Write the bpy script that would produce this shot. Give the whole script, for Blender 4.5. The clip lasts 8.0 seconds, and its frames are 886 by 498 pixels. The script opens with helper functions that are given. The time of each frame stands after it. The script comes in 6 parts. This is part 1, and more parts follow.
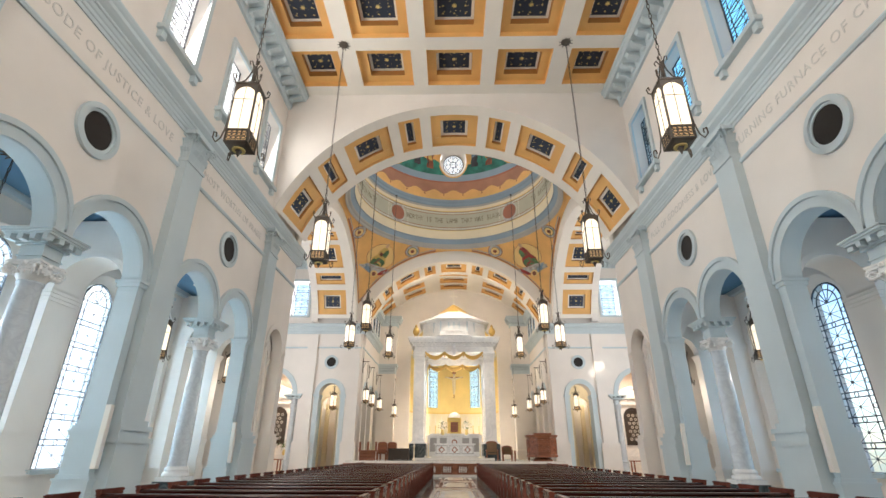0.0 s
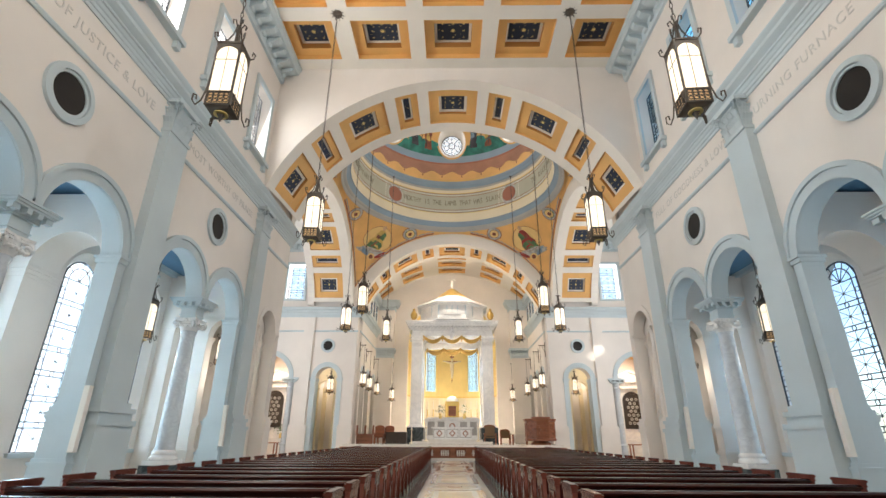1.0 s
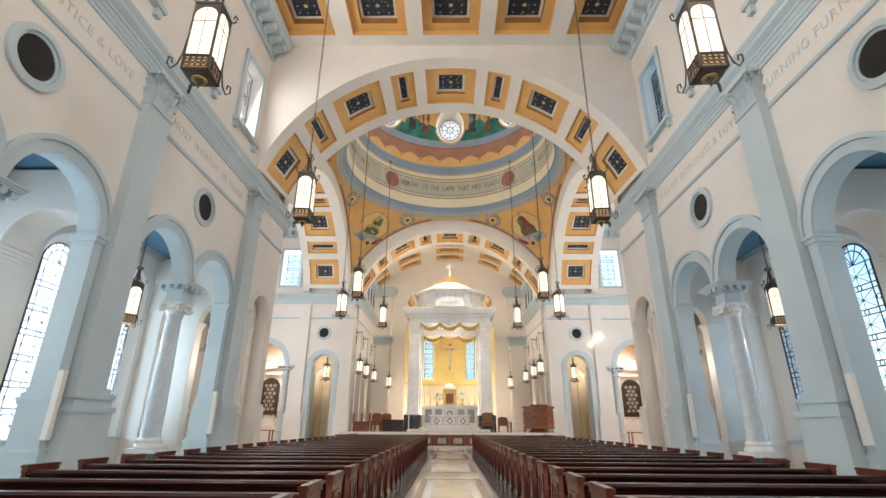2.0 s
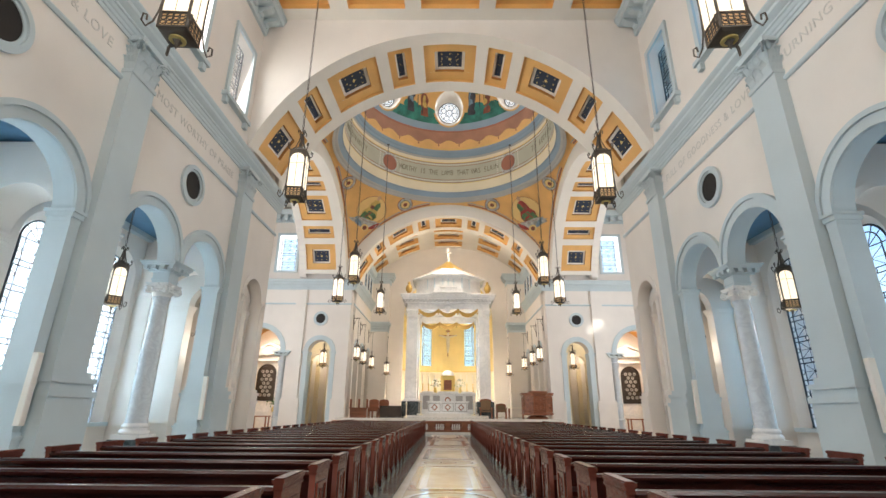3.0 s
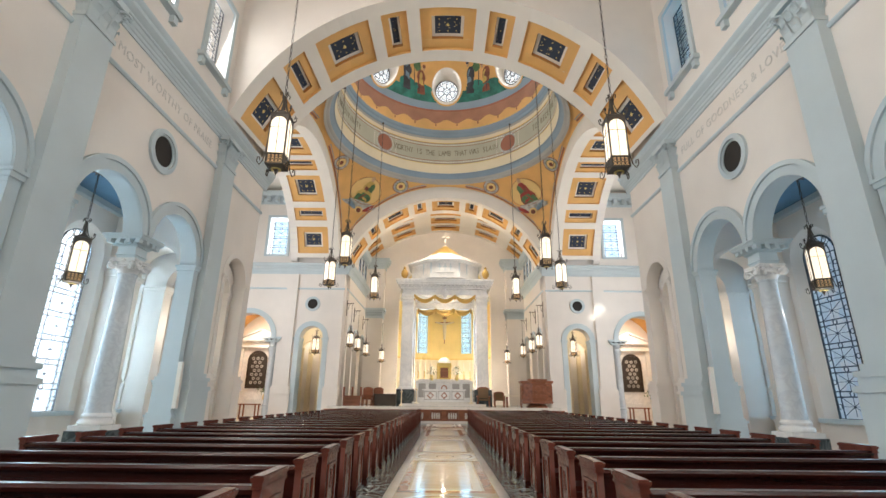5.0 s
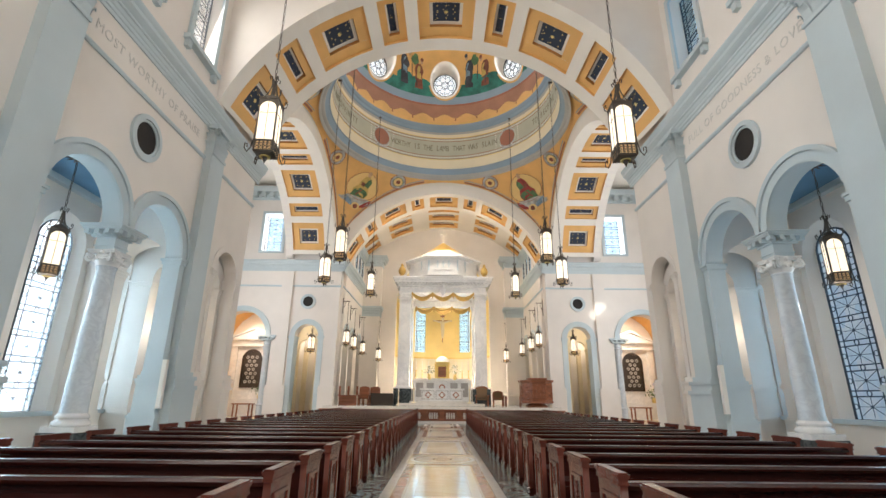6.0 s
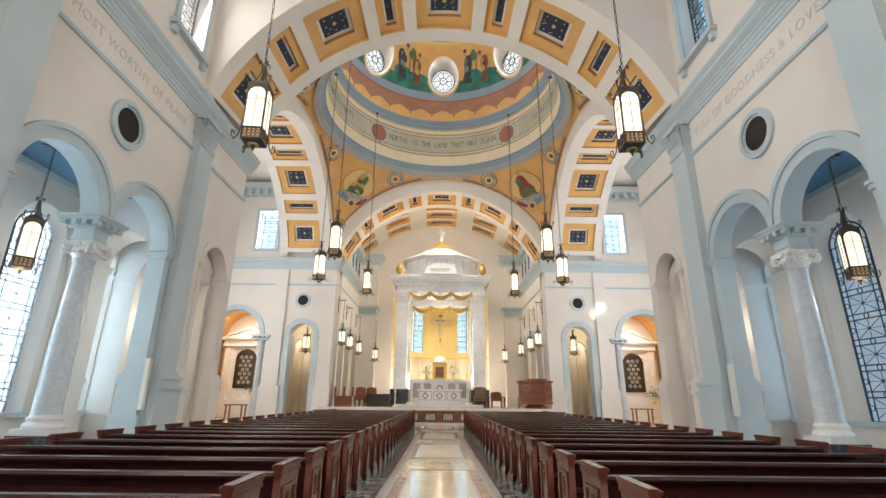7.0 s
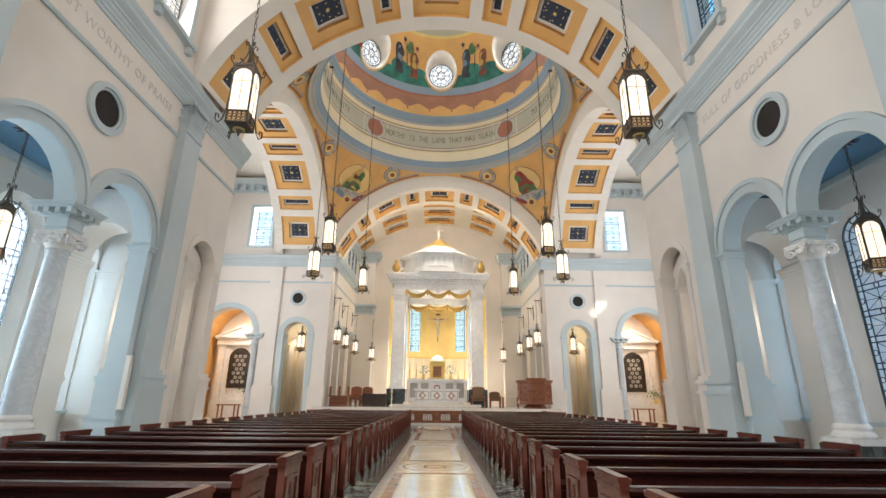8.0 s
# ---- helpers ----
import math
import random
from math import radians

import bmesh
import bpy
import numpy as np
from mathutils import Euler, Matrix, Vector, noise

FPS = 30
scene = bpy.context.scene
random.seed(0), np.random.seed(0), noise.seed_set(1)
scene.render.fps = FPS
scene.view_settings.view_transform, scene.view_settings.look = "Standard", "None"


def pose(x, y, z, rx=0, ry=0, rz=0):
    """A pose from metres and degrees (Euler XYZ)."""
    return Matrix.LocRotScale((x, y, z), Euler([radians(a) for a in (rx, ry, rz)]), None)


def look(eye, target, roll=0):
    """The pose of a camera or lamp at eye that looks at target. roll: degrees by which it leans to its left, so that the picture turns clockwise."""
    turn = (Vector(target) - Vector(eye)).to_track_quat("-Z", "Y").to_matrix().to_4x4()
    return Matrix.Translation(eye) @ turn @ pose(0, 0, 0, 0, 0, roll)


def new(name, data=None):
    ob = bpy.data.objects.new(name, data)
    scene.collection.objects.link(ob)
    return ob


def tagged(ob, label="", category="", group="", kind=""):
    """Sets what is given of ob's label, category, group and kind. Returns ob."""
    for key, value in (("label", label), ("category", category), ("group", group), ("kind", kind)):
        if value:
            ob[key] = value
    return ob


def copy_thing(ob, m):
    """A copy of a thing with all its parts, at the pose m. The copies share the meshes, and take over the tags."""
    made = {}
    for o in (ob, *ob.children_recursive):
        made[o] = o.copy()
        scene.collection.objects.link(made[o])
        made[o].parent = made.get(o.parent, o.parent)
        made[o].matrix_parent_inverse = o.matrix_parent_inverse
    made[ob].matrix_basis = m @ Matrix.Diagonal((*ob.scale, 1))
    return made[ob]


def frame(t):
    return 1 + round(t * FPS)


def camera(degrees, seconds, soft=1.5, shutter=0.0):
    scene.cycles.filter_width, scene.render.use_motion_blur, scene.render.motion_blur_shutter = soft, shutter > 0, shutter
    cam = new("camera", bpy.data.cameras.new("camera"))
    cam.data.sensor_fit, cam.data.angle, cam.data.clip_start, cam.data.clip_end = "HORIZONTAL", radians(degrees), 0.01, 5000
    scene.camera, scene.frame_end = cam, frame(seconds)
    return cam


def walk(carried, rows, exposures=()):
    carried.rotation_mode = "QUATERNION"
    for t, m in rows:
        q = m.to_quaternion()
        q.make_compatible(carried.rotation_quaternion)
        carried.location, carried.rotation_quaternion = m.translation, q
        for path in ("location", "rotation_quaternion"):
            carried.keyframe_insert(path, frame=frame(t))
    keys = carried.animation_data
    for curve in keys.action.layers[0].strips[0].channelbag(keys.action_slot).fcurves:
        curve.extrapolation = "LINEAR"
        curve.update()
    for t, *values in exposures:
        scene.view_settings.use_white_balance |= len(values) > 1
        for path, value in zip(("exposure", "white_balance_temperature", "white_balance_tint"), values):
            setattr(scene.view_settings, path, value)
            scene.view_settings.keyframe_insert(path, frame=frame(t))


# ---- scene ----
cam = camera(86.1, 8.0)
METRES, EYE, TILT, LEAN, TURN = 5.4, 1.4, 0.0, 0.0, 1.2
ROWS = [
    (0.0, 0.0, 0.0, 0.0, -0.1, 23.27, -0.23),
    (0.5, 0.0005, 0.0677, -0.001, -0.2, 22.34, -0.26),
    (1.0, 0.0047, 0.1305, -0.0014, -0.32, 21.59, -0.28),
    (1.5, 0.0127, 0.1933, -0.0015, -0.42, 20.97, -0.29),
    (3.0, 0.0217, 0.3689, -0.0055, -0.74, 18.86, -0.44),
    (3.5, 0.0189, 0.4337, -0.0069, -0.85, 18.26, -0.51),
    (4.0, 0.0176, 0.496, -0.007, -0.97, 17.92, -0.53),
    (4.5, 0.0223, 0.5601, -0.0031, -1.07, 17.68, -0.54),
    (6.0, 0.0327, 0.7531, 0.0001, -1.38, 17.48, -0.54),
    (6.5, 0.0367, 0.8123, 0.0001, -1.5, 17.54, -0.55),
    (7.0, 0.0386, 0.8731, 0.0002, -1.64, 17.58, -0.58),
    (7.5, 0.0454, 0.9364, -0.0017, -1.75, 17.6, -0.57),
    (8.0, 0.0513, 0.9973, -0.0043, -1.85, 17.61, -0.58),
]
walk(cam, [(t, pose(-0.13, 0, EYE, TILT, LEAN, TURN) @ pose(METRES * x, METRES * y, METRES * z, 90 + pitch, roll, yaw)) for t, x, y, z, yaw, pitch, roll in ROWS])

# ---- plan ----
W, THICK = 8.2, 0.45             # nave wall face and thickness
BAYS = (15.55, 8.7, 1.85)        # middles of the arcade bays
PILASTERS = (19.0, 12.15, 5.3, -1.55)
BACK, END = -6.0, 22.8           # nave: west wall, crossing piers
FAR = 38.0                       # east wall of the transepts
MID = 30.0                       # middle of the crossing
SPRING, RA, RO, ARCH = 5.45, 1.24, 1.6, 1.45   # arcade arches: springing, radii, half spacing
CEIL = 17.85
AISLE = 11.2
VAULT_Z, VAULT_R = 8.5, 8.1
STAGE = 0.9
END_Y = 47.6
CLEAR = [c + d for c in BAYS for d in (-1.72, 1.72)]   # middles of the clerestory windows
AWIN = [c + d for c in BAYS for d in (-1.2, 1.78)]                            # middles of the aisle windows
NARROW = 20.07                     # a slim window beside the crossing
WIN0, WIN1, WHALF = 12.25, 15.35, 0.72


# ---- light ----
world = bpy.data.worlds.new("sky")
scene.world = world
world.use_nodes = True
wn = world.node_tree
sky = wn.nodes.new("ShaderNodeTexSky")
sky.sky_type, sky.sun_disc = "NISHITA", False
sky.sun_elevation, sky.sun_rotation = radians(43), radians(235.7)
wn.links.new(sky.outputs[0], wn.nodes["Background"].inputs[0])
wn.nodes["Background"].inputs[1].default_value = 0.14
scene.view_settings.exposure = 1.17

SUN = bpy.data.lights.new("sun", "SUN")
SUN.energy, SUN.angle, SUN.color = 3.0, radians(0.5), (1.0, 0.94, 0.85)
sun = new("sun", SUN)
sun.matrix_world = look((-21.3, 16.0, 43.95), (-5.2, 27.0, 25.55))

WEST_FILL_W = 255.0
CLER_W, AISLE_L, AISLE_R, DOME_W, TRANS_W, CHANCEL_FILL_W, APSE_W = 100.0, 72.0, 30.0, 48.0, 370.0, 235.0, 130.0
SOFT = (1.0, 0.968, 0.92)
MILD = (0.50, 0.79, 1.0)
DAY, COOL, WARM = (0.97, 0.98, 1.0), (0.42, 0.74, 1.0), (1.0, 0.87, 0.71)


def area(name, m, w, h, watts, color):
    """An area lamp that fills an opening and shines along its own -z."""
    d = bpy.data.lights.new(name, "AREA")
    d.shape, d.size, d.size_y, d.energy, d.color = "RECTANGLE", w, h, watts, color
    ob = new(name, d)
    ob.matrix_world = m
    return ob


def bulb(name, place, watts, color=WARM, size=0.08):
    d = bpy.data.lights.new(name, "POINT")
    d.energy, d.color, d.shadow_soft_size = watts, color, size
    ob = new(name, d)
    ob.location = place
    return ob


# ---- daylight in the openings, with added fill ----
for c in CLEAR[:4]:
    area("daylight_clerestory", look((-W - 0.2, c, 13.8), (0, c, 12.2)), 1.38, 3.0, CLER_W if c < 16.5 else CLER_W * 0.3, SOFT)   # last lamp dimmed to avoid a hot spot on the arch wall
for c in CLEAR[4:]:
    area("daylight_clerestory", look((W + 0.2, c, 13.8), (0, c + 1.0, 12.2)), 1.38, 3.0, CLER_W * 1.5, SOFT)     # unseen windows beside the start, boosted as fill for the opposite wall
# unseen frontal fill behind the start of the walk, set in an assumed west window
area("west_fill", look((0, BACK - 0.12, 11.0), (0, 20, 10.4)), 6.0, 7.5, WEST_FILL_W, SOFT)
for s in (-1, 1):
    for c in AWIN[:5]:
        area("daylight_aisle", look((s * (AISLE + 0.6), c, 3.6), (0, c, 3.5)), 1.2, 5.3, AISLE_L if s < 0 else AISLE_R, MILD if s < 0 else COOL)
    area("daylight_aisle", look((s * (AISLE + 0.5), NARROW, 3.6), (0, NARROW, 3.5)), 0.7, 5.0, 42 if s < 0 else 21, MILD if s < 0 else COOL)
    area("daylight_transept", look((s * 12.87, FAR + 0.7, 13.3), (s * 12.87, 0, 13.2)), 1.4, 2.9, 60, DAY)
    area("daylight_apse", look((s * 1.9, END_Y + 3.4, 7.2), (s * 1.9, 0, 7.2)), 1.0, 3.5, 30, COOL)
for s in (-1, 1):
    # tall windows assumed in the unseen transept ends, added to light the crossing
    area("daylight_transept_end", look((s * 17.02, MID, 8.0), (0, MID, 7.5)), 5.8, 7.8, TRANS_W, (0.84, 0.92, 1.0))
    # fill added above each chapel, without a fitting, to brighten it
    area("chapel_fill", look((s * 14.2, 40.5, 7.6), (s * 14.2, 41.5, 0)), 1.5, 1.0, 100, WARM)
    bulb("apse_flood", (s * 1.7, 46.0, 2.9), APSE_W, WARM, 0.15)
    for y in (8.6, 15.4, 21.0):
        bulb("aisle_lantern_light", (s * 9.75, y, 3.75), 11, WARM, 0.12)
    # bulbs without fittings, added beside the lantern to brighten the passage
    bulb("passage_fill", (s * 10.4, 39.6, 6.2), 16, WARM, 0.15)
    bulb("passage_fill", (s * 10.3, 42.3, 5.6), 20, WARM, 0.15)
for k in range(7):
    c, d = math.cos(math.pi / 2 + k * math.pi / 3.5), math.sin(math.pi / 2 + k * math.pi / 3.5)
    area("daylight_dome", look((6.3 * c, MID + 6.3 * d, 25.35), (0, MID, 21.6)), 1.2, 1.2, DOME_W * 0.86, DAY)
# warm fill added under the chancel vault; no fitting stands there
area("chancel_fill", look((0, 38.9, 15.6), (0, 43.5, 6.0)), 4.0, 0.5, CHANCEL_FILL_W, WARM)
# bulb added inside the baldachin to brighten its underside
bulb("canopy_fill", (0, 43.4, 8.0), 28, WARM, 0.15)
bulb("tabernacle_light", (0, 42.4, 5.1), 25, WARM, 0.1)


# ---- materials ----
def mat(name, color, rough=0.6, metal=0.0, vary=0.06, scale=3.0, bump=0.02, fine=60.0, piece=0.0, spec=0.5):
    m = bpy.data.materials.new(name)
    m.use_nodes = True
    t = m.node_tree
    p = t.nodes["Principled BSDF"]
    p.inputs["Metallic"].default_value = metal
    p.inputs["Specular IOR Level"].default_value = spec
    geo = t.nodes.new("ShaderNodeNewGeometry")
    big = t.nodes.new("ShaderNodeTexNoise")
    big.inputs["Scale"].default_value, big.inputs["Detail"].default_value = scale / 4, 4
    small = t.nodes.new("ShaderNodeTexNoise")
    small.inputs["Scale"].default_value, small.inputs["Detail"].default_value = fine, 3
    for n in (big, small):
        t.links.new(geo.outputs["Position"], n.inputs["Vector"])
    mix = t.nodes.new("ShaderNodeMath")
    mix.operation = "MULTIPLY_ADD"
    mix.inputs[1].default_value, = (0.35,)
    t.links.new(small.outputs[0], mix.inputs[0])
    t.links.new(big.outputs[0], mix.inputs[2])
    ramp = t.nodes.new("ShaderNodeValToRGB")
    lo = [c * (1 - vary * 1.6) for c in color]
    hi = [min(1, c * (1 + vary)) for c in color]
    ramp.color_ramp.elements[0].position, ramp.color_ramp.elements[0].color = 0.45, (*lo, 1)
    ramp.color_ramp.elements[1].position, ramp.color_ramp.elements[1].color = 0.9, (*hi, 1)
    t.links.new(mix.outputs[0], ramp.inputs[0])
    out = ramp.outputs[0]
    if piece:
        info = t.nodes.new("ShaderNodeObjectInfo")
        hsv = t.nodes.new("ShaderNodeHueSaturation")
        mr = t.nodes.new("ShaderNodeMapRange")
        mr.inputs[3].default_value, mr.inputs[4].default_value = 1 - piece, 1 + piece
        t.links.new(info.outputs["Random"], mr.inputs[0])
        t.links.new(mr.outputs[0], hsv.inputs["Value"])
        t.links.new(out, hsv.inputs["Color"])
        out = hsv.outputs[0]
    t.links.new(out, p.inputs["Base Color"])
    rr = t.nodes.new("ShaderNodeMapRange")
    rr.inputs[3].default_value, rr.inputs[4].default_value = max(0.02, rough - 0.08), min(1, rough + 0.08)
    t.links.new(big.outputs[0], rr.inputs[0])
    t.links.new(rr.outputs[0], p.inputs["Roughness"])
    if bump:
        b = t.nodes.new("ShaderNodeBump")
        b.inputs["Strength"].default_value, b.inputs["Distance"].default_value = 0.4, bump * 0.2
        t.links.new(small.outputs[0], b.inputs["Height"])
        t.links.new(b.outputs[0], p.inputs["Normal"])
    return m


def veined(name, base, vein, scale, rough=0.15, amount=0.5, piece=0.0):
    m = mat(name, base, rough, vary=0.08, scale=2, bump=0, piece=piece)
    t = m.node_tree
    p = t.nodes["Principled BSDF"]
    src = p.inputs["Base Color"].links[0].from_socket
    geo = t.nodes.new("ShaderNodeNewGeometry")
    n = t.nodes.new("ShaderNodeTexNoise")
    n.inputs["Scale"].default_value, n.inputs["Detail"].default_value, n.inputs["Distortion"].default_value = scale, 8, 1.8
    t.links.new(geo.outputs["Position"], n.inputs["Vector"])
    r = t.nodes.new("ShaderNodeValToRGB")
    e = r.color_ramp.elements
    e[0].position, e[0].color = 0.42, (0, 0, 0, 1)
    e[1].position, e[1].color = 0.5, (amount, amount, amount, 1)
    last = e.new(0.6)
    last.color = (0, 0, 0, 1)
    t.links.new(n.outputs[0], r.inputs[0])
    mx = t.nodes.new("ShaderNodeMix")
    mx.data_type = "RGBA"
    mx.inputs["B"].default_value = (*vein, 1)
    t.links.new(r.outputs[0], mx.inputs["Factor"])
    t.links.new(src, mx.inputs["A"])
    t.links.new(mx.outputs["Result"], p.inputs["Base Color"])
    return m


def wood(name, base, rough=0.3, piece=0.12, vary=0.25):
    m = mat(name, base, rough, vary=vary, scale=6, bump=0.004, fine=90, piece=piece)
    t = m.node_tree
    tex = t.nodes.new("ShaderNodeMapping")
    tex.inputs["Scale"].default_value = (0.25, 4.0, 4.0)
    tc = t.nodes.new("ShaderNodeTexCoord")
    t.links.new(tc.outputs["Object"], tex.inputs[0])
    for n in t.nodes:
        if n.type == "TEX_NOISE":
            t.links.new(tex.outputs[0], n.inputs["Vector"])
    return m


def glow(name, color, strength):
    m = bpy.data.materials.new(name)
    m.use_nodes = True
    p = m.node_tree.nodes["Principled BSDF"]
    p.inputs["Base Color"].default_value = (*color, 1)
    p.inputs["Emission Color"].default_value = (*color, 1)
    p.inputs["Emission Strength"].default_value = strength
    return m


def pane_material(name, tint, veil=0.1, glare=0.0):
    """Old window glass: mostly clear, with an uneven tint and some gloss."""
    m = bpy.data.materials.new(name)
    m.use_nodes = True
    t = m.node_tree
    t.nodes.remove(t.nodes["Principled BSDF"])
    tr, gl, mx = (t.nodes.new("ShaderNodeBsdf" + k) for k in ("Transparent", "Glossy", "Transparent"))
    gl.inputs["Roughness"].default_value = 0.08
    mx = t.nodes.new("ShaderNodeMixShader")
    mx.inputs[0].default_value = veil
    geo = t.nodes.new("ShaderNodeNewGeometry")
    v = t.nodes.new("ShaderNodeTexVoronoi")
    v.inputs["Scale"].default_value = 3.5
    t.links.new(geo.outputs["Position"], v.inputs["Vector"])
    r = t.nodes.new("ShaderNodeMix")
    r.data_type = "RGBA"
    r.inputs["A"].default_value = (*tint, 1)
    r.inputs["B"].default_value = (*[min(1, c * 1.25 + 0.1) for c in tint], 1)
    sep = t.nodes.new("ShaderNodeSeparateColor")
    t.links.new(v.outputs["Color"], sep.inputs[0])
    t.links.new(sep.outputs[0], r.inputs["Factor"])
    t.links.new(r.outputs["Result"], tr.inputs[0])
    through_glass = tr.outputs[0]
    if glare:
        milky = t.nodes.new("ShaderNodeBsdfTranslucent")
        milky.inputs[0].default_value = (*tint, 1)
        both = t.nodes.new("ShaderNodeMixShader")
        both.inputs[0].default_value = glare
        t.links.new(tr.outputs[0], both.inputs[1])
        t.links.new(milky.outputs[0], both.inputs[2])
        through_glass = both.outputs[0]
    t.links.new(through_glass, mx.inputs[1])
    t.links.new(gl.outputs[0], mx.inputs[2])
    t.links.new(mx.outputs[0], t.nodes["Material Output"].inputs[0])
    return m


def starry(name, base):
    m = mat(name, base, 0.7, vary=0.2, bump=0.01)
    t = m.node_tree
    p = t.nodes["Principled BSDF"]
    src = p.inputs["Base Color"].links[0].from_socket
    geo = t.nodes.new("ShaderNodeNewGeometry")
    v = t.nodes.new("ShaderNodeTexVoronoi")
    v.inputs["Scale"].default_value, v.inputs["Randomness"].default_value = 4.2, 0.5
    t.links.new(geo.outputs["Position"], v.inputs["Vector"])
    c = t.nodes.new("ShaderNodeMath")
    c.operation, c.inputs[1].default_value = "LESS_THAN", 0.11
    t.links.new(v.outputs["Distance"], c.inputs[0])
    mx = t.nodes.new("ShaderNodeMix")
    mx.data_type = "RGBA"
    mx.inputs["B"].default_value = (0.75, 0.62, 0.3, 1)
    t.links.new(c.outputs[0], mx.inputs["Factor"])
    t.links.new(src, mx.inputs["A"])
    t.links.new(mx.outputs["Result"], p.inputs["Base Color"])
    return m


WALL = mat("warm white plaster", (0.81, 0.755, 0.70), 0.75, vary=0.03, bump=0.01)
TRIM = mat("pale blue-grey painted stone", (0.545, 0.625, 0.655), 0.55, vary=0.04, bump=0.006)
RIB = mat("ivory painted plaster", (0.84, 0.79, 0.71), 0.6, vary=0.03, bump=0.006)
OCHRE = mat("golden ochre paint", (0.80, 0.46, 0.155), 0.6, vary=0.08, bump=0.006)
UMBER = mat("burnt orange paint", (0.42, 0.18, 0.04), 0.6, vary=0.1, bump=0.006)
NAVY = starry("navy paint with small gold stars", (0.028, 0.04, 0.07))
GOLD = mat("gilding", (0.83, 0.58, 0.18), 0.35, metal=0.7, vary=0.1)
BRASSY = mat("gold leaf paint", (0.80, 0.62, 0.22), 0.5, vary=0.08)
AZURE = mat("sky blue ceiling paint", (0.10, 0.23, 0.37), 0.7, vary=0.12)
MARBLE = veined("white marble with grey veins", (0.88, 0.87, 0.85), (0.62, 0.63, 0.65), 0.9, 0.25, 0.35)
COLUMN = veined("blue-grey marble with pale veins", (0.66, 0.71, 0.75), (0.47, 0.51, 0.57), 2.2, 0.16, 0.45)
BLACKSTONE = veined("dark green marble", (0.045, 0.055, 0.06), (0.2, 0.24, 0.24), 2.0, 0.15, 0.4)
FLOOR = veined("cream floor marble", (0.62, 0.53, 0.42), (0.50, 0.38, 0.27), 0.8, 0.2, 0.4, piece=0.08)
PALE = veined("pale floor marble", (0.78, 0.74, 0.68), (0.6, 0.56, 0.5), 1.5, 0.09, 0.4)
GREEN = veined("grey-green floor marble", (0.17, 0.19, 0.18), (0.38, 0.4, 0.38), 1.6, 0.1, 0.5)
RUST = veined("rust red floor marble", (0.40, 0.20, 0.13), (0.6, 0.4, 0.3), 2.0, 0.1, 0.4)
# backs, seats and rails are set much darker than the end panels
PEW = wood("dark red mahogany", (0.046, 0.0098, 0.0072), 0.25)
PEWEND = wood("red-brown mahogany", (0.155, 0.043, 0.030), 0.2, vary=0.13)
OAK = wood("red cherry wood", (0.27, 0.095, 0.045), 0.3)
IRON = mat("dark wrought iron", (0.10, 0.08, 0.062), 0.5, metal=0.3, vary=0.2)
LEAD = mat("lead came", (0.05, 0.06, 0.075), 0.6, metal=0.2)
BLACK = mat("dark oculus disc", (0.03, 0.026, 0.024), 0.95, vary=0.3)
CREAM = mat("cream painted plaster", (0.80, 0.70, 0.50), 0.6, vary=0.04)
SLATE = mat("slate blue moulding paint", (0.27, 0.36, 0.44), 0.6, vary=0.06)
STONE = mat("grey stone paint", (0.43, 0.42, 0.385), 0.65, vary=0.06)
SAGE = mat("sage inscription band", (0.50, 0.49, 0.37), 0.65, vary=0.05)
BRICKRED = mat("faded red paint", (0.38, 0.145, 0.085), 0.65, vary=0.12)
TERRA = mat("faded terracotta paint", (0.42, 0.20, 0.12), 0.65, vary=0.12)
HILL = mat("painted teal green", (0.035, 0.22, 0.17), 0.65, vary=0.35, scale=5)
INK = mat("umber lettering", (0.22, 0.19, 0.13), 0.7)
FAINT = mat("faint lettering", (0.66, 0.63, 0.59), 0.7)
YELLOW = mat("apse gold mosaic", (0.90, 0.70, 0.28), 0.45, vary=0.05, fine=30, bump=0.02)
MILK = glow("lit milk glass", (1.0, 0.88, 0.70), 0.46)
AMBER = glow("lit amber glass", (1.0, 0.66, 0.34), 0.07)
LEAF = mat("leaf green", (0.07, 0.16, 0.04), 0.5, vary=0.3)
BRONZE = mat("dark bronze", (0.07, 0.055, 0.045), 0.4, metal=0.6, vary=0.2)
CLOTH = mat("brown leather", (0.10, 0.055, 0.035), 0.5, vary=0.15)
HAZE = glow("bright hazy sky", (0.66, 0.86, 1.0), 0.40)
BLUE_SKY = glow("clear blue sky", (0.26, 0.62, 0.86), 0.5)
WHITE_SKY = glow("bright white sky", (0.93, 0.97, 1.0), 0.46)
GLASS_COOL = pane_material("pale blue leaded glass", (0.78, 0.90, 1.0))
GLASS_CLEAR = pane_material("clear leaded glass", (0.95, 0.97, 1.0))
# milky mix in the left panes imitates glare over the lead bars
GLASS_GLARE = pane_material("glare-veiled leaded glass", (0.95, 0.97, 1.0), 0.1, 0.13)


# ---- mesh tools ----
def mesh_of(bm, name, mats, smooth=False):
    me = bpy.data.meshes.new(name)
    bmesh.ops.recalc_face_normals(bm, faces=bm.faces)
    bm.to_mesh(me)
    bm.free()
    for m in mats if isinstance(mats, (list, tuple)) else (mats,):
        me.materials.append(m)
    if smooth:
        me.shade_smooth()
        me.set_sharp_from_angle(angle=radians(35))
    return me


def part(name, bm, material, parent=None, label="", smooth=False):
    me = bm if isinstance(bm, bpy.types.Mesh) else mesh_of(bm, name, material, smooth)
    ob = new(name, me)
    if parent is not None:
        ob.parent = parent
    return tagged(ob, label)


